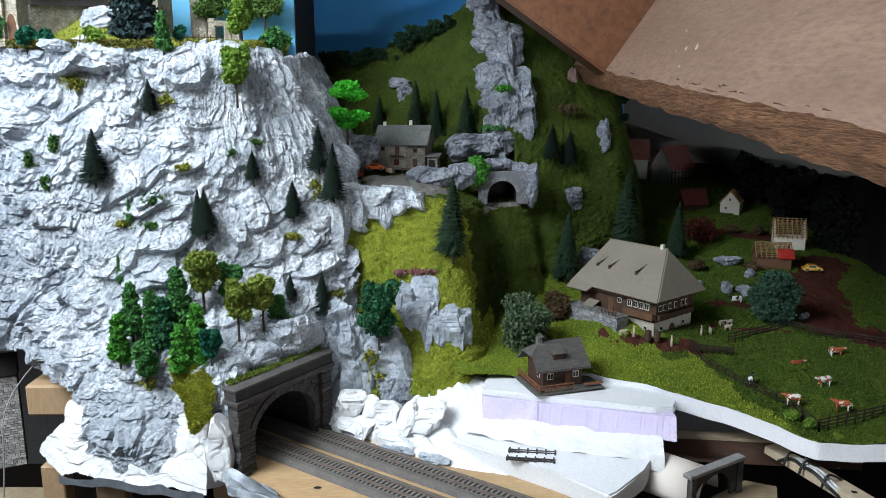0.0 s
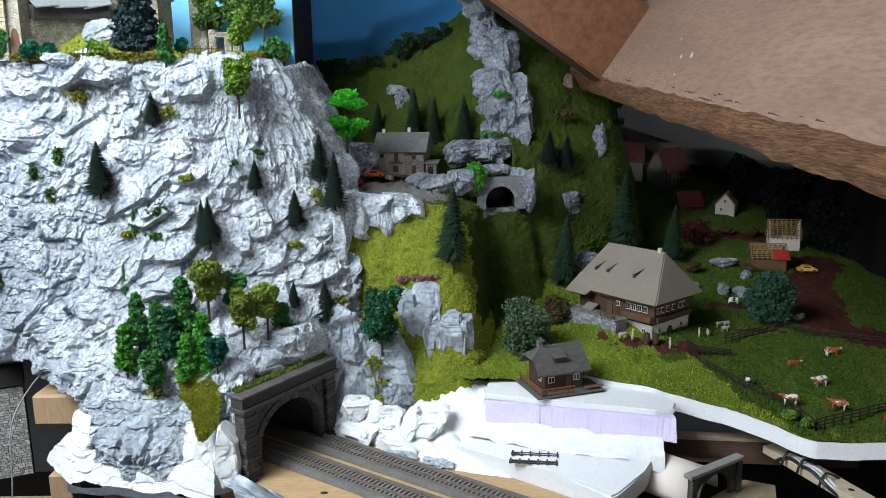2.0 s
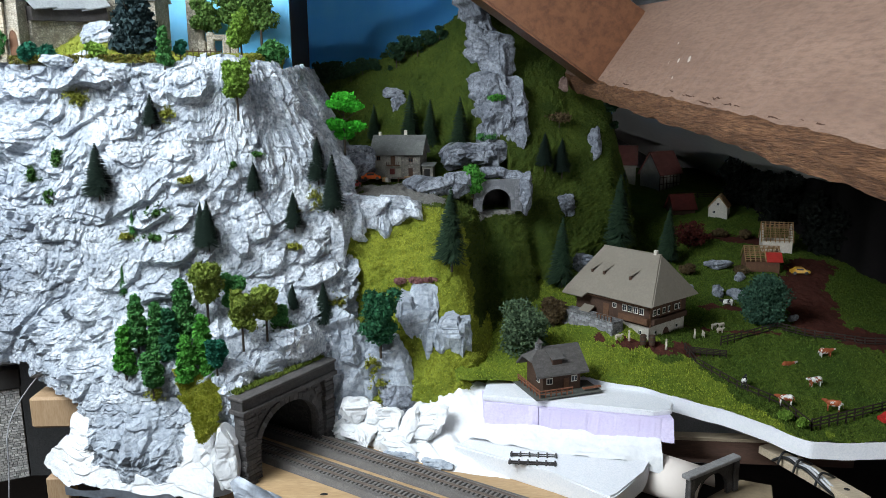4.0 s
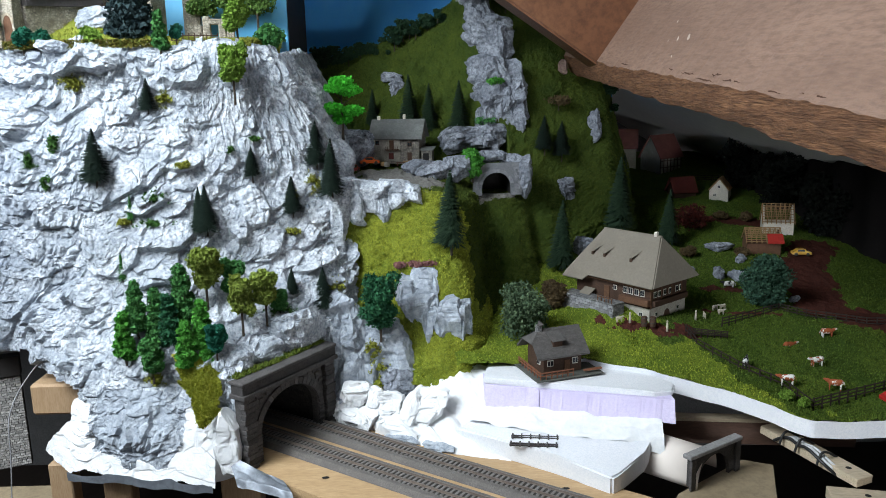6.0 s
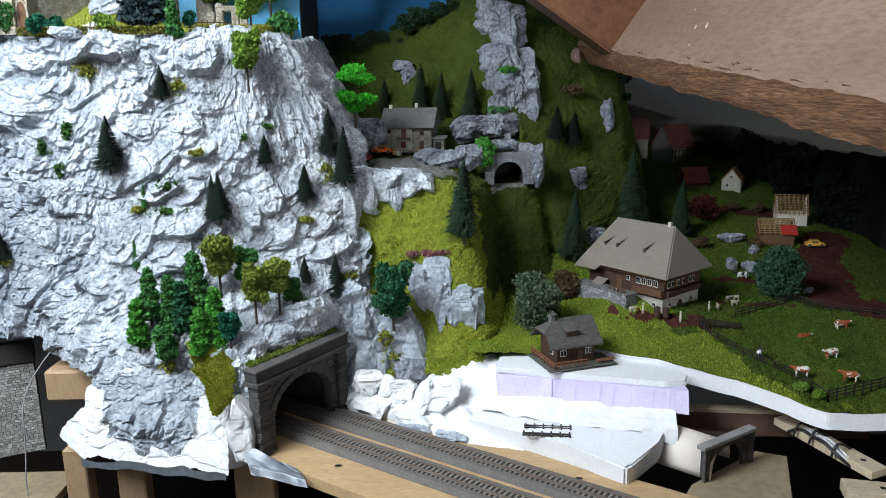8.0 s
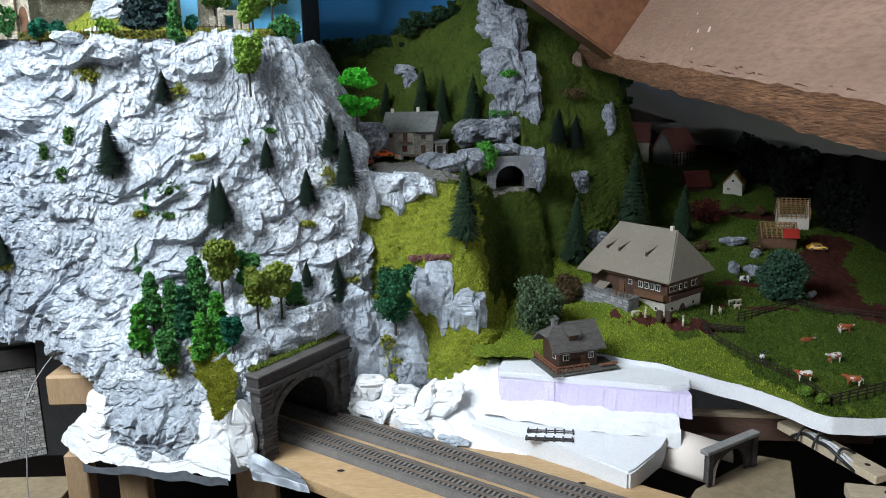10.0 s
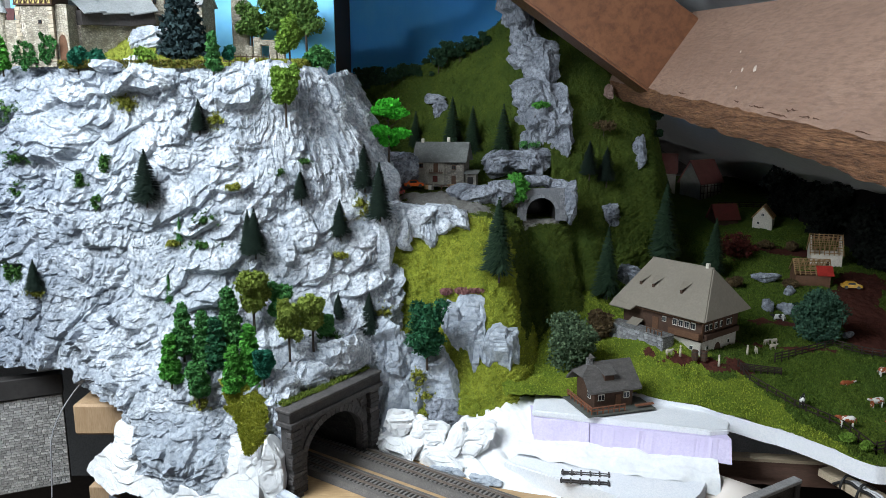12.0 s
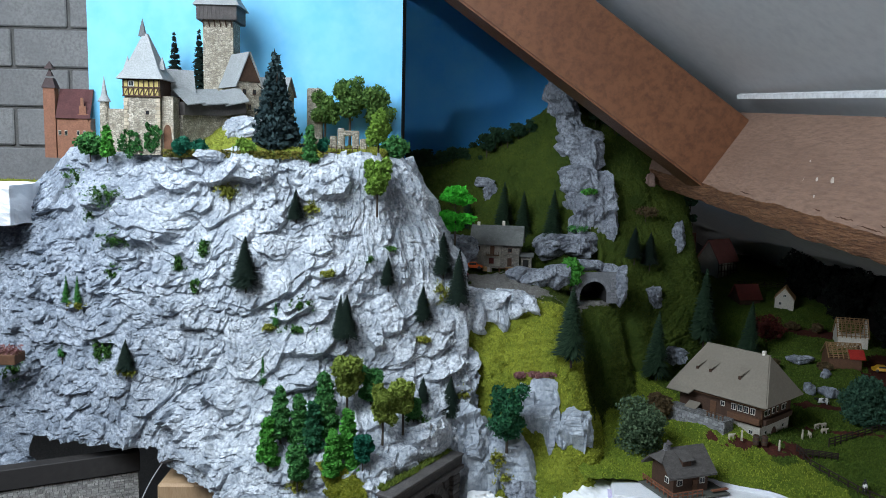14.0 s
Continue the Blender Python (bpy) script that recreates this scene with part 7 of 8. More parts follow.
part("shaft", boxed((-0.028, -0.028, -0.02), (0.028, 0.028, 0.212)), CASTLE, kp)
part("hoarding", boxed((-0.037, -0.037, 0.212), (0.037, 0.037, 0.246)), HOARD, kp, "dark timber hoarding")
for k in range(10):
    part("hoarding_board", boxed((-0.037 + k * 0.0074, -0.0385, 0.213), (-0.0306 + k * 0.0074, -0.0372, 0.245)), HOARD, kp)
bm = bmesh.new()
pyramid(bm, 0, 0, 0.086, 0.086, 0.238, 0.256, 0.064)
part("hoarding_roof", bm, CASTLE_ROOF, kp)
bm = bmesh.new()
pyramid(bm, 0, 0, 0.064, 0.064, 0.256, 0.325)
part("roof", bm, CASTLE_ROOF, kp)
for k in range(6):
    bm = bmesh.new()
    beam(bm, (-0.026 + k * 0.0104, -0.027, 0.200), (-0.026 + k * 0.0104, -0.037, 0.212), 0.002, 0.002)
    part("bracket", bm, DARKWOOD, kp)
tt = thing("castle_turret", (-0.772, 1.135, 0.612), 0, "small round stone turret with a pointed cap", "turret")
bm = bmesh.new()
tube(bm, (0, 0, -0.01), (0, 0, 0.075), 0.0085, 0.0075, 14)
part("shaft", bm, CASTLE, tt)
bm = bmesh.new()
tube(bm, (0, 0, 0.075), (0, 0, 0.086), 0.0105, 0.005, 14)
tube(bm, (0, 0, 0.086), (0, 0, 0.116), 0.005, 0.0003, 14)
part("cap", bm, CASTLE_ROOF, tt)
tagged(part("ruined_wall", boxed((-0.765, 1.130, 0.600), (-0.726, 1.142, 0.676), 0.002), CASTLE), "low ruined castle wall beside the gatehouse", "ruin", "ruins")
tagged(part("ruined_wall", boxed((-0.478, 1.390, 0.600), (-0.448, 1.410, 0.738), 0.003), CASTLE), "tall broken stone wall between the trees", "ruin", "ruins")
ra = thing("ruined_arch", (-0.385, 1.245, 0.612), 8, "crumbling stone arch on the plateau", "ruin")
for x, h in ((-0.030, 0.030), (-0.016, 0.044), (0.010, 0.040), (0.024, 0.026)):
    part("broken_wall", boxed((x, -0.006, -0.01), (x + 0.013, 0.006, h), 0.002), CASTLE, ra)
part("lintel", boxed((-0.006, -0.006, 0.030), (0.013, 0.006, 0.040), 0.002), CASTLE, ra)
for a, b in (((-0.43, 1.155), (-0.36, 1.175)),):
    fn = thing("wooden_fence", (0, 0, 0), 0, "small dark wooden fence on the cliff top", "fence")
    for k in range(9):
        f = k / 8
        x, y = a[0] + (b[0] - a[0]) * f, a[1] + (b[1] - a[1]) * f
        part("post", boxed((x, y, 0.600), (x + 0.0012, y + 0.0012, 0.624)), DARKWOOD, fn)
    for z in (0.612, 0.620):
        bm = bmesh.new()
        beam(bm, (*a, z), (*b, z), 0.001, 0.0014)
        part("rail", bm, DARKWOOD, fn)
ch = thing("brick_church", (-0.958, 1.43, 0.610), 4, "dark red brick church with a stepped gable", "church")
part("tower", boxed((-0.048, -0.010, -0.02), (-0.026, 0.012, 0.118)), REDBRICK, ch)
bm = bmesh.new()
pyramid(bm, -0.037, 0.001, 0.027, 0.027, 0.118, 0.138, 0.014)
pyramid(bm, -0.038, 0.002, 0.012, 0.012, 0.142, 0.158)
pyramid(bm, -0.038, 0.002, 0.017, 0.017, 0.156, 0.172)
part("tower_roof", bm, mat_house("dark_brown_slate", (0.085, 0.06, 0.06), 0.8), ch)
part("nave", boxed((-0.0235, -0.010, -0.02), (0.042, 0.03, 0.060)), REDBRICK, ch)
part("nave_roof", slope([(-0.024, -0.014, 0.058), (0.042, -0.014, 0.058), (0.042, 0.014, 0.118), (-0.024, 0.014, 0.118)], 0.002), mat_house("dark_red_tiles", (0.12, 0.045, 0.045), 0.7), ch)
for k in range(5):
    part("gable_step", boxed((0.012 + k * 0.003, -0.0125, 0.020 + k * 0.016), (0.046 - k * 0.004, -0.0102 + 0.0, 0.036 + k * 0.016)), REDBRICK, ch)
for x in (-0.018, -0.006, 0.018, 0.030):
    window(ch, x, -0.0103 if x < 0.01 else -0.0127, 0.030, 0.005, 0.010, "-y", CREAMW)

# plateau plants
bl_lobes = [(0, 0, 0.10 + 0.085 * k, 0.235 * (1 - k / 11.5) + 0.02, 0.065) for k in range(11)] + [(0.16 * math.cos(k * 2.4) * (1 - k / 16), 0.16 * math.sin(k * 2.4) * (1 - k / 16), 0.14 + 0.05 * k, 0.10 * (1 - k / 20), 0.05) for k in range(15)]
leaf_tree((-0.500, 1.178, 0.606), 0.170, bl_lobes, leafy("blue_fir_needles", (0.010, 0.022, 0.026), (0.035, 0.06, 0.062)), "great dark blue-green fir beside the castle", 500, 0.0045, 9000, name="blue_fir", category="fir tree", group="")
for n, (x, y, z, h, m, kind, lb) in enumerate((
    (-0.442, 1.395, 0.630, 0.105, LEAF_PARK, "r", "dark green leafy tree before the sky board"), (-0.394, 1.405, 0.630, 0.136, LEAF_PARK, "r", "tall dark green leafy tree before the sky board"), (-0.338, 1.395, 0.630, 0.124, LEAF_PARK, "r", "dark green leafy tree before the sky board"),
    (-0.430, 1.100, 0.598, 0.056, LEAF_DARK, "p", "dark green columnar shrub on the cliff top"), (-0.412, 1.125, 0.604, 0.032, LEAF_TEAL, "r", "teal bush on the cliff top"),
    (-0.632, 1.082, 0.602, 0.032, LEAF_TEAL, "b", "teal green bush before the castle wall"), (-0.606, 1.086, 0.602, 0.028, LEAF_TEAL, "b", "teal green bush before the castle wall"),
    (-0.788, 1.112, 0.600, 0.040, LEAF_DARK, "b", "dark green bush below the turret"), (-0.752, 1.090, 0.600, 0.046, LEAF_MID, "p", "bright green columnar shrub below the gatehouse"),
    (-0.535, 1.095, 0.600, 0.034, LEAF_LIGHT, "b", "yellow-green bush on the cliff top"), (-0.300, 1.30, 0.600, 0.05, LEAF_DARK, "b", "dark shrub at the plateau's end"))):
    lob = poplar_lobes(n, 0.2) if kind == "p" else round_lobes(n + 40, 11, 0.34, 0.20) if kind == "r" else [(0, 0, 0.3, 0.4, 0.3), (0.2, 0.05, 0.5, 0.38, 0.28), (-0.2, 0, 0.45, 0.36, 0.28), (0, -0.1, 0.68, 0.3, 0.25)]
    leaf_tree((x, y, z), h, lob, m, lb, 520 + n, 0.0034, 4200 if h > 0.09 else 1800, name="leafy_tree" if h > 0.09 else "bush", category="tree" if h > 0.09 else "bush", group="plateau trees" if h > 0.09 else "plateau bushes")
for n, (x, y, h) in enumerate(((-0.742, 1.41, 0.225), (-0.693, 1.41, 0.230))):
    fir((x, y, 0.615), h, FIR_DARK, "dark slender fir behind the castle roofs", 540 + n, 0.14, "castle firs", 2200)
hd = thing("hedge", (0, 0, 0), 0, "low clipped hedge along the cliff edge", "hedge")
r_ = np.random.default_rng(77)
cc = np.stack([-0.66 + 0.24 * r_.random(2600), np.zeros(2600), 0.600 + 0.012 * r_.random(2600)], -1)
cc[:, 1] = np.interp(cc[:, 0], [-0.66, -0.60, -0.50, -0.42], [1.076, 1.074, 1.084, 1.108]) + 0.006 * r_.random(2600)
a1, a2 = unit(r_.normal(0, 1, cc.shape)), unit(r_.normal(0, 1, cc.shape))
tris("leaves", cc + a1 * 0.0028, cc - a1 * 0.0014 + a2 * 0.002, cc - a1 * 0.0014 - a2 * 0.002, leafy("hedge_leaves", (0.06, 0.09, 0.015), (0.22, 0.17, 0.04)), hd)
rock("boulder", (-0.545, 1.185, 0.632), (0.085, 0.07, 0.07), 250, ROCK, "pale grey rock below the castle hall", 10, 0.03, 0.7, group="boulders")
rock("boulder", (-0.585, 1.075, 0.603), (0.040, 0.02, 0.016), 251, ROCK, "pale grey rock on the cliff edge", 0, 0.02, 0.6, group="boulders")

# ---- moss and shrubs in the cliff ----
def tuft(x, y, z, w, h, mat, seed, label="moss and small shrubs growing in the rock"):
    r_ = np.random.default_rng(seed)
    n = 700
    c = r_.normal(0, 0.42, (n, 3)) * np.array([w, 0.008, h]) + np.array([0, -0.004, 0])
    c = c[fbm(c[:, 0] * 130, c[:, 2] * 130, 2, seed) > -0.15]
    a1, a2 = unit(r_.normal(0, 1, c.shape)), unit(r_.normal(0, 1, c.shape))
    ob = tris("moss_patch", c + a1 * 0.0028, c - a1 * 0.0014 + a2 * 0.002, c - a1 * 0.0014 - a2 * 0.002, mat)
    ob.location = (x, y, z)
    return tagged(ob, label, "moss", "moss patches")


MOSS_Y = leafy("yellow_moss", (0.12, 0.14, 0.02), (0.30, 0.30, 0.05))
MOSS_G = leafy("green_moss", (0.018, 0.060, 0.014), (0.065, 0.15, 0.03))
for n, (x, z, w, h) in enumerate(((-0.557, 0.547, 0.018, 0.012), (-0.395, 0.421, 0.014, 0.006), (-0.4276, 0.520, 0.016, 0.012), (-0.212, 0.375, 0.016, 0.018), (-0.425, 0.118, 0.016, 0.010), (-0.242, 0.362, 0.008, 0.006), (-0.240, 0.306, 0.012, 0.005),
                                  (-0.182, 0.206, 0.012, 0.010), (-0.169, 0.217, 0.010, 0.010), (-0.159, 0.172, 0.012, 0.014), (-0.482, 0.340, 0.008, 0.004), (-0.716, 0.255, 0.014, 0.005), (-0.802, 0.357, 0.012, 0.005))):
    tuft(x, cliff_y(x, z) + 0.001, z, w, h, MOSS_Y, 600 + n, "yellow-green moss patch in a rock hollow")
for n, (x, z, w, h) in enumerate(((-0.435, 0.378, 0.020, 0.010), (-0.4405, 0.337, 0.030, 0.005), (-0.5905, 0.458, 0.008, 0.014), (-0.630, 0.432, 0.010, 0.012), (-0.744, 0.414, 0.010, 0.012), (-0.756, 0.539, 0.030, 0.020), (-0.786, 0.502, 0.014, 0.012), (-0.6, 0.40, 0.007, 0.010),
                                  (-0.735, 0.466, 0.036, 0.014), (-0.7706, 0.283, 0.010, 0.022), (-0.755, 0.285, 0.010, 0.020), (-0.828, 0.557, 0.016, 0.020), (-0.941, 0.230, 0.018, 0.022), (-0.335, 0.440, 0.010, 0.005), (-0.298, 0.455, 0.012, 0.005))):
    tuft(x, cliff_y(x, z) + 0.001, z, w, h, MOSS_G, 640 + n, "green leafy growth in a rock hollow")
for n, (x, y, z, w, h) in enumerate(((-0.115, 1.045, 0.118, 0.012, 0.012), (-0.105, 1.040, 0.082, 0.014, 0.020), (-0.252, 1.016, 0.192, 0.020, 0.010))):
    tuft(x, y, z, w, h, MOSS_Y if n < 2 else MOSS_G, 660 + n, "moss and small shrubs growing between the rocks")
# the grassy gully down to the plaster
gx, gz = np.meshgrid(np.linspace(0, 1, 50), np.linspace(0, 1, 70))
gully = np.zeros((70, 50, 3))
gully[..., 0] = -0.338 - 0.018 * gz + 0.008 * fbm(gz * 4, gz * 0, 2, 6) + (gx - 0.5) * (0.014 + 0.088 * gz ** 0.8)
gully[..., 1] = 0.856 + 0.066 * gz - 0.008 * np.sin(gx * math.pi)
gully[..., 2] = 0.080 + 0.080 * gz + 0.004 * fbm(gx * 6, gz * 9, 3, 5)
tagged(sheet("grassy_gully", gully, LAWN, (np.abs(gx - 0.5) < 0.36 + 0.14 * fbm(gx * 3, gz * 7, 3, 9))[:-1, :-1]), "mossy yellow-green gully between rock and portal", "grass", kind="structure")
fibres("gully_grass", gully, 9000, 0.0035, (0.18, 0.21, 0.02), (0.46, 0.46, 0.07), 6, mask=(np.abs(gx - 0.5) > 0.36 + 0.14 * fbm(gx * 3, gz * 7, 3, 9)), label="yellow-green scatter in the gully")
par = np.zeros((6, 60, 3))
pa, pb = Vector((-0.289, 0.878, 0.1355)), Vector((-0.186, 1.034, 0.1355))
tl = np.linspace(0, 1, 60)
for k in range(3):
    par[..., k] = pa[k] + (pb[k] - pa[k]) * tl
par[..., 0] -= np.linspace(0.004, 0.016, 6)[:, None] * (1 + 0.3 * fbm(tl * 14, tl * 0, 3, 33))
par[..., 1] += np.linspace(0, 0.010, 6)[:, None]
fibres("parapet_moss", par, 2400, 0.0040, (0.05, 0.09, 0.015), (0.20, 0.24, 0.04), 8, label="moss and grass along the portal's coping")

# ---- meadow life ----
RIDGEHIDE = mk("brown_white_hide", (0.66, 0.64, 0.60), (0.30, 0.075, 0.025), 0.7, 75, 9, 0.05, 0.0005, c3=(0.33, 0.085, 0.03))
BLACKHIDE = mk("black_white_hide", (0.68, 0.67, 0.65), (0.015, 0.015, 0.015), 0.7, 75, 9, 0.05, 0.0005, c3=(0.02, 0.02, 0.02))
for m in (RIDGEHIDE, BLACKHIDE):
    for nd in m.node_tree.nodes:
        if nd.type == "VALTORGB":
            nd.color_ramp.elements[0].position, nd.color_ramp.elements[1].position = 0.455, 0.48
        if nd.type == "MAP_RANGE":
            nd.inputs["From Min"].default_value, nd.inputs["From Max"].default_value = 0.9, 1.0
WOOL = mk("cream_wool", (0.55, 0.50, 0.40), (0.48, 0.42, 0.33), 0.9, 300, 900, 0.3, 0.0005)


def blob(bm, c, r, seg=10):
    m = Matrix.Translation(c) @ Matrix.Diagonal((*r, 1))
    bmesh.ops.create_uvsphere(bm, u_segments=seg, v_segments=max(6, seg - 3), radius=1, matrix=m)
    return bm


def beast(name, at, turn, size, mat, label, lying=False, category="cow", group="cows"):
    """A small four-legged toy figurine, size in metres of body length."""
    s_ = size
    bm = bmesh.new()
    blob(bm, (0, 0, 0.46 * s_), (0.42 * s_, 0.155 * s_, 0.19 * s_), 12)
    blob(bm, (-0.22 * s_, 0, 0.49 * s_), (0.20 * s_, 0.15 * s_, 0.18 * s_), 10)
    blob(bm, (0.40 * s_, 0, 0.55 * s_), (0.14 * s_, 0.075 * s_, 0.11 * s_), 9)
    blob(bm, (0.53 * s_, 0, 0.58 * s_), (0.11 * s_, 0.06 * s_, 0.07 * s_), 9)
    for x in (-0.28, 0.27):
        for sg in (-1, 1):
            tube(bm, (x * s_, sg * 0.09 * s_, 0.0), (x * s_, sg * 0.085 * s_, 0.38 * s_), 0.030 * s_, 0.055 * s_, 6)
    tube(bm, (-0.43 * s_, 0, 0.55 * s_), (-0.48 * s_, 0, 0.25 * s_), 0.015 * s_, 0.012 * s_, 5)
    t = part(name, bm, mat, None, "", True)
    t.location, t.rotation_euler = (at[0], at[1], at[2] - (0.30 * s_ if lying else 0)), (0, 0, radians(turn))
    return tagged(t, label, category, group)


for x, y, tn, m, ly, lb in ((0.648, 1.089, 0, RIDGEHIDE, 0, "brown and white cow grazing on the meadow"), (0.572, 1.060, 10, RIDGEHIDE, 1, "brown and white cow lying in the grass"), (0.584, 0.992, 190, RIDGEHIDE, 0, "brown and white cow grazing on the meadow"),
                            (0.473, 0.996, 60, BLACKHIDE, 0, "black and white cow by the paddock fence"), (0.514, 0.940, 165, RIDGEHIDE, 0, "mostly white cow standing on the meadow"), (0.578, 0.922, 150, RIDGEHIDE, 0, "mostly white cow near the fence corner"), (0.560, 1.302, 170, BLACKHIDE, 0, "black and white cow before grey boulders")):
    beast("cow", (x, y, mz(x, y)), tn, 0.027, m, lb, bool(ly))
for x, y, tn in ((0.498, 1.202, 30), (0.514, 1.208, 200), (0.503, 1.185, 10), (0.465, 1.163, 80), (0.302, 1.118, 20)):
    beast("sheep", (x, y, mz(x, y)), tn, 0.016, WOOL, "small cream sheep on the grass", category="sheep", group="sheep")
for x, y in ((0.379, 1.098), (0.445, 1.150), (0.320, 1.116)):
    bm = bmesh.new()
    tube(bm, (0, 0, -0.001), (0, 0, 0.014), 0.0022, 0.0016, 8)
    blob(bm, (0, 0, 0.0165), (0.0018, 0.0018, 0.0022), 8)
    fg = part("figurine", bm, WOOL, None, "", True)
    fg.location = (x, y, mz(x, y))
    tagged(fg, "tiny pale plastic figurine standing near the farm", "figurine", "figurines")

FENCEW = mat_house("fence_brown", (0.030, 0.018, 0.013), 0.7)


def fence(pts, label, rails=3, high=0.0165, step=0.017):
    f = thing("paddock_fence", (pts[0][0], pts[0][1], mz(*pts[0])), 0, label, "fence", "paddock fences")
    o = Vector((pts[0][0], pts[0][1], mz(*pts[0])))
    for a, b in zip(pts, pts[1:]):
        n = max(1, round(math.dist(a, b) / step))
        for k in range(n + 1):
            x, y = a[0] + (b[0] - a[0]) * k / n, a[1] + (b[1] - a[1]) * k / n
            p = Vector((x, y, mz(x, y))) - o
            if k < n or b == pts[-1]:
                part("post", boxed((p.x - 0.0009, p.y - 0.0009, p.z - 0.004), (p.x + 0.0009, p.y + 0.0009, p.z + high)), FENCEW, f)
        pa_, pb_ = Vector((*a, mz(*a))) - o, Vector((*b, mz(*b))) - o
        for r in range(rails):
            z = high * (0.30 + 0.62 * r / max(rails - 1, 1))
            bm = bmesh.new()
            beam(bm, pa_ + Vector((0, -0.0012, z)), pb_ + Vector((0, -0.0012, z)), 0.0008, 0.0018)
            part("rail", bm, FENCEW, f)
    return f


fence([(0.523, 0.875), (0.613, 0.905), (0.70, 0.935)], "dark brown rail fence at the paddock corner")
fence([(0.523, 0.875), (0.507, 0.940), (0.462, 0.996), (0.418, 1.064), (0.413, 1.104)], "low brown fence along the meadow's edge", 2, 0.012)
fence([(0.414, 1.094), (0.480, 1.092)], "brown plank fence beside the farm track", 4, 0.013, 0.011)
fence([(0.487, 1.136), (0.560, 1.172), (0.613, 1.197), (0.650, 1.168), (0.738, 1.130), (0.86, 1.12)], "dark rail fence behind the paddock")
for n, (x, y, w, h) in enumerate(((0.621, 1.527, 0.055, 0.016), (0.637, 1.442, 0.028, 0.020), (0.560, 1.352, 0.035, 0.030), (0.592, 1.348, 0.040, 0.024), (0.515, 1.40, 0.02, 0.014), (0.66, 1.24, 0.02, 0.012))):
    rock("boulder", (x, y, mz(x, y) + h * 0.3), (w, w * 0.55, h), 260 + n, ROCK_GREY, "pale grey boulder lying in the meadow", n * 40, 0.02, 0.75, group="meadow boulders")
for n, (x, y, h, m, lb) in enumerate(((0.542, 1.490, 0.022, LEAF_BROWN, "brown bush in the meadow"), (0.605, 1.660, 0.066, leafy("dark_red_leaves", (0.025, 0.006, 0.005), (0.075, 0.014, 0.010)), "dark red leafy tree beside the firs"), (0.64, 1.735, 0.022, LEAF_BROWN, "brown hedge below the far house"), (0.70, 1.73, 0.022, LEAF_BROWN, "brown hedge below the far house"), (0.76, 1.72, 0.022, LEAF_BROWN, "brown hedge below the far house"),
                                      (0.655, 1.480, 0.020, LEAF_BROWN, "dry bush beside the open barn"), (0.498, 0.905, 0.010, LEAF_LIGHT, "yellow-green tuft by the fence"), (0.515, 0.885, 0.010, LEAF_LIGHT, "yellow-green tuft by the fence"))):
    leaf_tree((x, y, mz(x, y)), h, [(0, 0, 0.35, 0.6, 0.35), (0.4, 0.1, 0.5, 0.5, 0.35), (-0.4, 0, 0.45, 0.5, 0.3), (0, -0.1, 0.72, 0.4, 0.25)], m, lb, 700 + n, 0.0034, 1500, trunk=0.5, name="bush", category="bush", group="meadow bushes")
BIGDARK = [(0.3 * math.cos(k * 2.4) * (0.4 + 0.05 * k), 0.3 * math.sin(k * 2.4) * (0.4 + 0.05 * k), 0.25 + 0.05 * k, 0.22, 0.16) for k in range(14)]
# black sheet added for the unlit gap where the layout ends under the roof slope
cl = along([(0.885, 2.10), (0.880, 2.00), (0.905, 1.693), (0.928, 1.418), (0.965, 1.10)], 160)
gap_sheet = np.zeros((40, 160, 3))
gap_sheet[..., :2] = smooth_cols(cl, 20)
gap_sheet[..., 2] = np.linspace(0.08, 0.37, 40)[:, None]
gap_sheet[..., 0] += 0.006 * np.sin(np.linspace(0, 60, 160)) + 0.004 * fbm(gap_sheet[..., 1] * 9, gap_sheet[..., 2] * 4, 3, 81)
tagged(sheet("dark_cloth", gap_sheet, mk("black_gap_fill", (0.010, 0.009, 0.009), (0.015, 0.013, 0.013), 0.95, 30, 300, 0.2, 0.001, spec=0.1)), "black sheet filling the unlit gap behind the meadow's far edge", "backdrop", kind="structure")
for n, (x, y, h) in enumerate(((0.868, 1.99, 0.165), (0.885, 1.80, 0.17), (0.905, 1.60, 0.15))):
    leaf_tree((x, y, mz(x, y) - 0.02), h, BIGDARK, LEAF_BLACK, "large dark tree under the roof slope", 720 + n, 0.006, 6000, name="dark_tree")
fir((0.50, 1.90, mz(0.5, 1.90)), 0.13, FIR_DARK, "dark fir at the back of the village", 724, 0.2, "village firs")
fir((0.47, 1.78, 0.19), 0.16, FIR_GREEN, "green fir at the foot of the hill", 723, 0.2, "village firs")

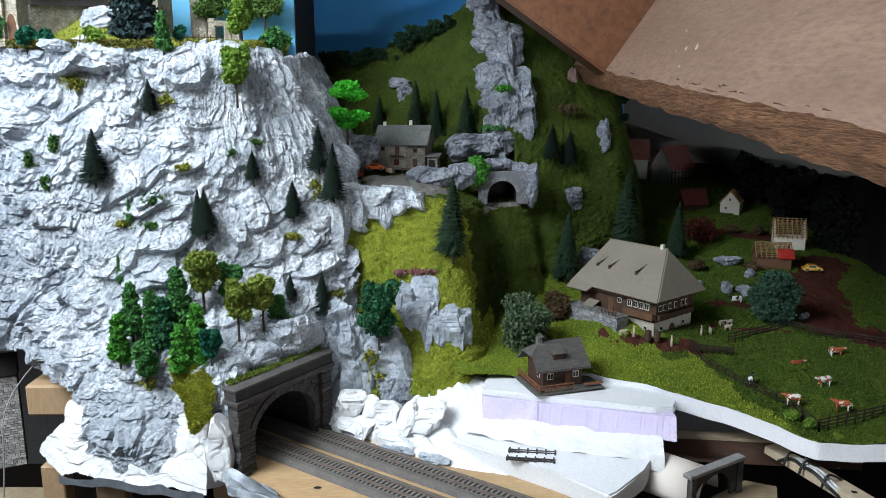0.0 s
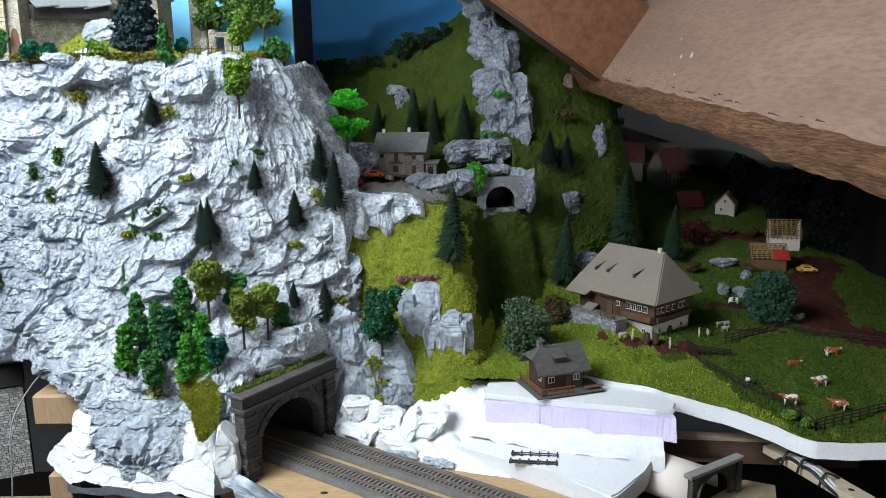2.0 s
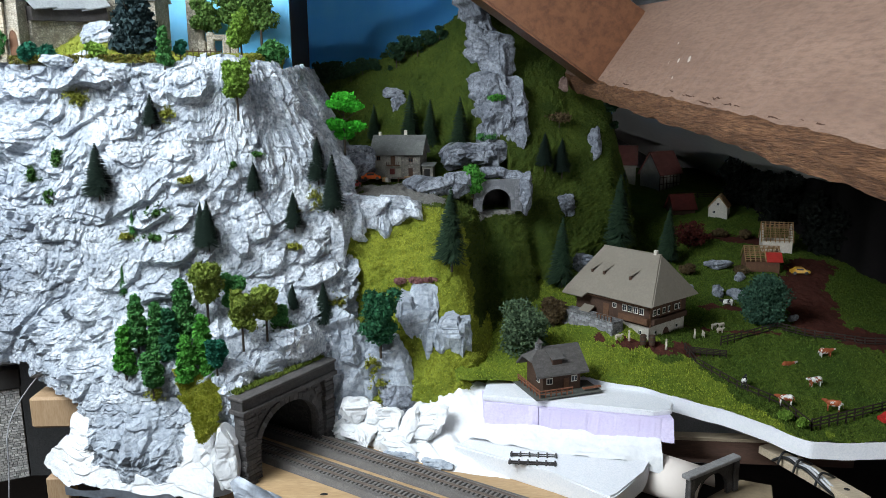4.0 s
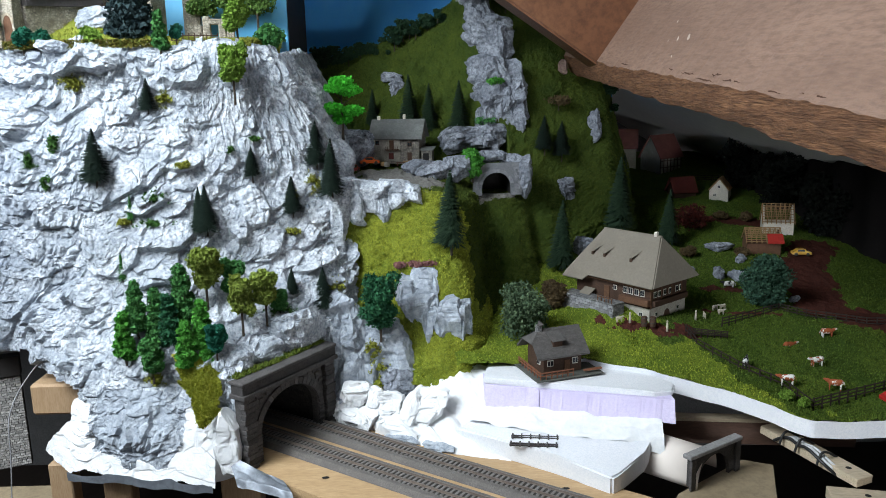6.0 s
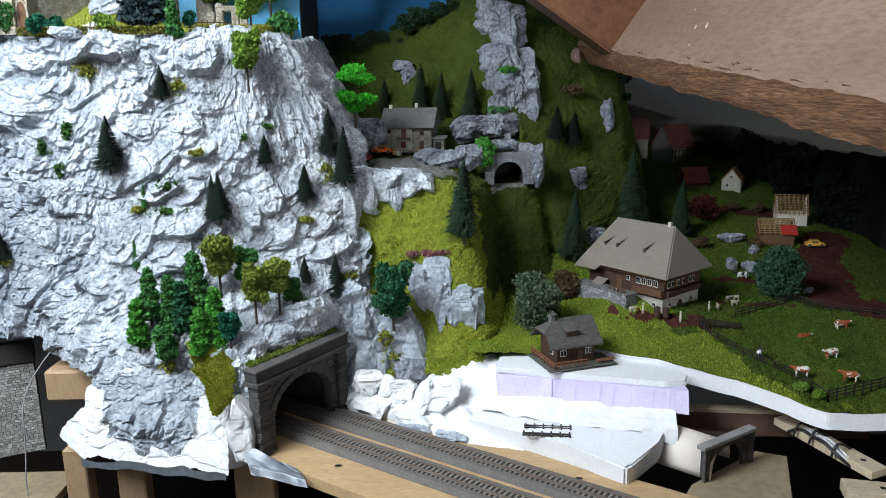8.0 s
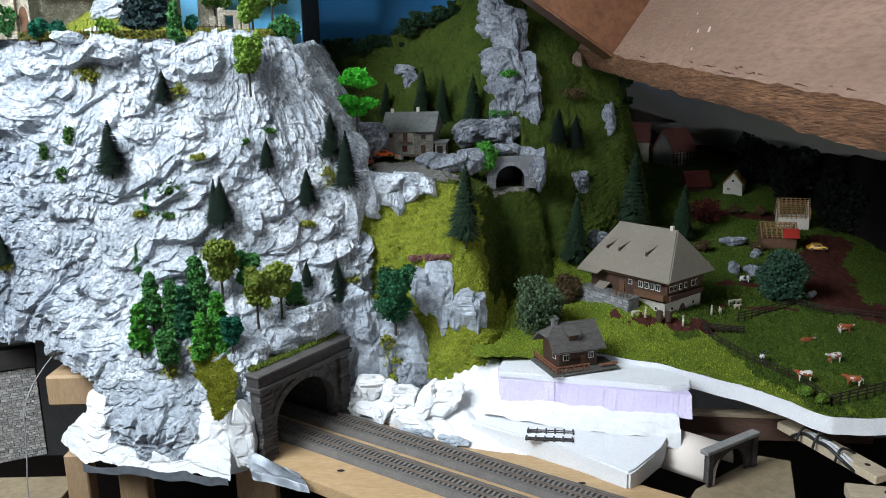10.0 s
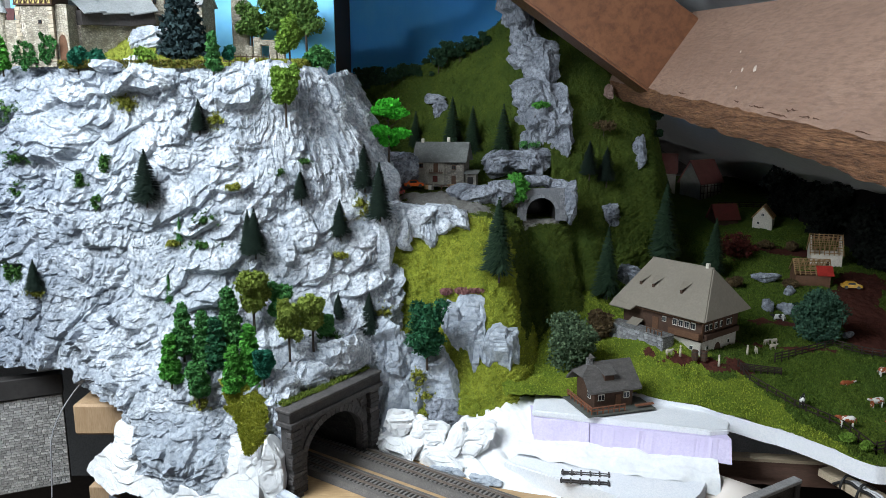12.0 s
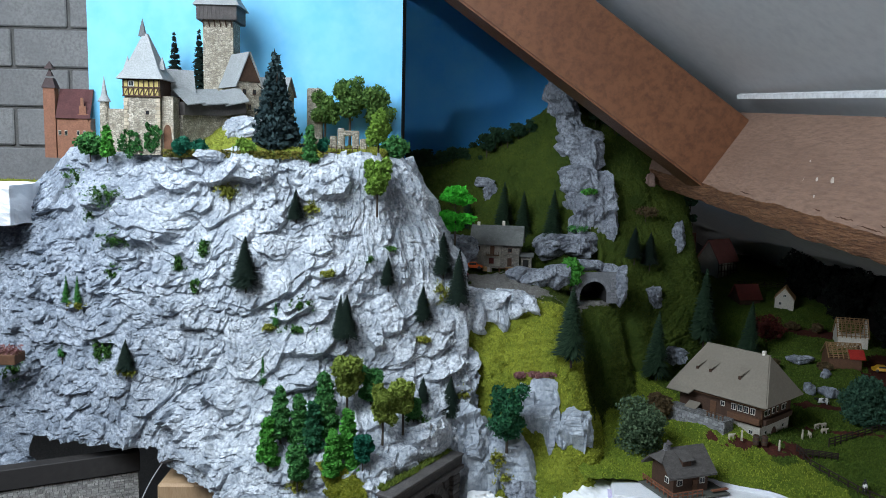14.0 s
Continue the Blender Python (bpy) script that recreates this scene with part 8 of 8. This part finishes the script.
# ---- village behind ----
def open_roof(h, L, D, eave, ridge_h, cover=0.0):
    """Bare rafters and laths; the last part of one slope may be tiled."""
    for sgn in (-1, 1):
        for k in range(8):
            x = -L / 2 + L * k / 7
            bm = bmesh.new()
            beam(bm, (x, sgn * D / 2, eave), (x, 0, ridge_h), 0.0018, 0.0018)
            part("rafter", bm, LATH, h)
        for k in range(8):
            f = (k + 0.5) / 8
            bm = bmesh.new()
            beam(bm, (-L / 2, sgn * D / 2 * (1 - f), eave + (ridge_h - eave) * f + 0.0016), (L / 2, sgn * D / 2 * (1 - f), eave + (ridge_h - eave) * f + 0.0016), 0.0012, 0.0012)
            part("lath", bm, LATH, h)
    if cover:
        part("tiled_roof", slope([(L / 2 - cover, -D / 2 - 0.003, eave - 0.001), (L / 2 + 0.003, -D / 2 - 0.003, eave - 0.001), (L / 2 + 0.003, -D * 0.22, eave + (ridge_h - eave) * 0.56), (L / 2 - cover, -D * 0.22, eave + (ridge_h - eave) * 0.56)], 0.002), mat_house("bright_red_tiles", (0.45, 0.03, 0.02), 0.8), h, "red tiled part of the roof")


def shell(name, at, turn, L, D, eave, wall, label, gable=0.0):
    h = thing(name, at, turn, label, "house", "village houses")
    for lo, hi in (((-L / 2, -D / 2, -0.01), (L / 2, -D / 2 + 0.003, eave)), ((-L / 2, D / 2 - 0.003, -0.01), (L / 2, D / 2, eave)), ((-L / 2, -D / 2 + 0.0031, -0.01), (-L / 2 + 0.003, D / 2 - 0.0031, eave)), ((L / 2 - 0.003, -D / 2 + 0.0031, -0.01), (L / 2, D / 2 - 0.0031, eave))):
        part("wall", boxed(lo, hi), wall, h)
    if gable:
        for x in (-L / 2, L / 2 - 0.003):
            bm = bmesh.new()
            prism(bm, [(x, -D / 2, eave), (x, D / 2, eave), (x, 0, gable)], (0.003, 0, 0))
            part("gable", bm, wall, h)
    return h


b1 = shell("unfinished_house", (0.800, 1.640, 0.172), -16, 0.066, 0.052, 0.028, CREAMW, "unfinished house with bare roof laths", 0.066)
open_roof(b1, 0.070, 0.058, 0.026, 0.070)
b2 = shell("open_barn", (0.712, 1.515, 0.156), -10, 0.070, 0.048, 0.022, MIDWOOD, "wooden barn with bare laths and red tiles", 0.050)
open_roof(b2, 0.074, 0.056, 0.024, 0.054, 0.030)
b3 = shell("village_house", (0.765, 1.915, 0.212), 62, 0.060, 0.048, 0.028, CREAMW, "pale village house with bare roof laths", 0.056)
open_roof(b3, 0.062, 0.054, 0.028, 0.060)
window(b3, -0.0302, 0.0, 0.038, 0.007, 0.008, "-x")
window(b3, -0.0302, 0.010, 0.016, 0.007, 0.008, "-x")
b4 = gabled("village_house", (0.675, 1.965, 0.216), 8, 0.062, 0.050, 0.018, 0.052, DARKWOOD, REDROOF, "dark village house with a deep red roof", 0.005, group="village houses")
# grey walls in place of cream, to darken the two far houses
b5 = gabled("half_timbered_house", (0.70, 2.25, 0.250), 35, 0.10, 0.075, 0.055, 0.115, GREYWALL, mat_house("faded_red_roof", (0.20, 0.075, 0.062), 0.7), "half-timbered house with a faded red roof", 0.006, group="village houses")
for k in range(7):
    part("timber_post", boxed((-0.05 + k * 0.0162, -0.0392, 0.0), (-0.048 + k * 0.0162, -0.0376, 0.055)), DARKWOOD, b5)
for z in (0.018, 0.038, 0.053):
    part("timber_rail", boxed((-0.05, -0.0396, z), (0.05, -0.0377, z + 0.002)), DARKWOOD, b5)
b6 = gabled("half_timbered_house", (0.60, 2.28, 0.262), -15, 0.06, 0.055, 0.070, 0.120, GREYWALL, mat_house("old_red_roof", (0.18, 0.072, 0.06), 0.7), "tall pale house with a reddish roof", 0.005, group="village houses")
fence([(0.70, 2.08), (0.86, 2.08)], "pale plank fence before the far houses", 3, 0.02, 0.02)

# ---- gable wall of grey blocks ----
gw = tagged(part("gable_wall", boxed((-2.2, 1.640, 0.2), (-0.60, 1.70, 1.9)), MORTAR), "grey concrete block gable wall", "wall", kind="structure")
for row in range(14):
    for k in range(6):
        x = -2.05 + k * 0.252 + 0.126 * (row % 2)
        if x < -0.9:
            o = part("block", boxed((x, 1.632, 0.35 + row * 0.088), (x + 0.244, 1.645, 0.432 + row * 0.088), 0.003), BLOCK, gw)

# ---- white foam at the open end of the cliff ----
fb = boxed((-1.06, 1.094, 0.484), (-0.912, 1.22, 0.548))
bmesh.ops.subdivide_edges(fb, edges=fb.edges[:], cuts=9, use_grid_fill=True)
for v in fb.verts:
    v.co += Vector((0.5, -1.0, 0.6)) * (0.010 * noise.noise(v.co * 26) + 0.005 * noise.noise(v.co * 80))
tagged(part("foam_block", fb, FOAM), "rough white foam block at the cliff's open end", "foam block")

# ---- wooden trough on the cliff and trims ----
tr_ = thing("flower_trough", (-0.945, 1.075, 0.262), 0, "brown wooden trough with heather on the cliff", "trough")
part("trough", boxed((-0.05, -0.02, 0), (0.05, 0.015, 0.016), 0.001), MIDWOOD, tr_)
r_ = np.random.default_rng(5)
c = np.stack([-0.05 + 0.1 * r_.random(900), -0.018 + 0.03 * r_.random(900), 0.015 + 0.012 * r_.random(900)], -1)
a1, a2 = unit(r_.normal(0, 1, c.shape)), unit(r_.normal(0, 1, c.shape))
tris("heather", c + a1 * 0.003, c - a1 * 0.0015 + a2 * 0.002, c - a1 * 0.0015 - a2 * 0.002, FLOWER, tr_)
bm = bmesh.new()
ring = [[bm.verts.new(purlin_at(y, a, b)) for a, b in ((0.176, -0.036), (0.182, -0.042), (0.188, -0.038), (0.182, -0.030))] for y in (-1.5, 1.352)]
for n in range(4):
    bm.faces.new((ring[0][n], ring[1][n], ring[1][(n + 1) % 4], ring[0][(n + 1) % 4]))
bm.faces.new(ring[0])
bm.faces.new(ring[1][::-1])
tagged(part("trim", bm, WHITE), "white trim strip along the ceiling panel", "trim", kind="structure")
SPOT = mk("dried_paint", (0.62, 0.55, 0.48), (0.50, 0.42, 0.35), 0.6, 60, 300, 0.2, 0.001)
for n, (y, a, w, h) in enumerate(((0.905, 0.060, 0.010, 0.004), (0.945, 0.057, 0.006, 0.0035), (0.985, 0.055, 0.008, 0.0035), (1.00, 0.085, 0.004, 0.002), (0.92, 0.030, 0.004, 0.002))):
    bm = bmesh.new()
    ring = []
    for k in range(9):
        an = 2 * math.pi * k / 9
        rr_ = 0.75 + 0.4 * ((k * 7 + n) % 5) / 5
        ring.append(bm.verts.new(purlin_at(y + w * rr_ * math.cos(an) * 0.8, a + h * rr_ * math.sin(an) + 0.4 * w * rr_ * math.cos(an), -0.0006)))
    bm.faces.new(ring)
    part("paint_spot", bm, SPOT, purlin, "dried white paint spot")
CRACK = mk("cracked_wood", (0.05, 0.022, 0.012), (0.09, 0.04, 0.02), 0.9, 40, 200, 0.3, 0.001)
for n, (y, a, w) in enumerate(((0.84, 0.010, 0.05), (0.90, 0.012, 0.04), (0.78, 0.006, 0.06), (0.70, 0.010, 0.05), (0.62, 0.006, 0.07), (1.02, 0.008, 0.04), (0.52, 0.009, 0.05), (1.15, 0.007, 0.05), (0.74, 0.014, 0.03))):
    bm = bmesh.new()
    low_edge, top_edge = [], []
    for k in range(11):
        f = k / 10
        j = 0.0018 * float(fbm(np.array(f * 5 + n * 7.3), np.array(0.5), 3, 61))
        t_ = 0.0009 * math.sin(math.pi * f) + 0.0001
        low_edge.append(bm.verts.new(purlin_at(y - w * f, a + j - t_, -0.0004)))
        top_edge.append(bm.verts.new(purlin_at(y - w * f, a + j + t_, -0.0004)))
    for k in range(10):
        bm.faces.new((low_edge[k], low_edge[k + 1], top_edge[k + 1], top_edge[k]))
    part("crack", bm, CRACK, purlin, "dark split in the wood")
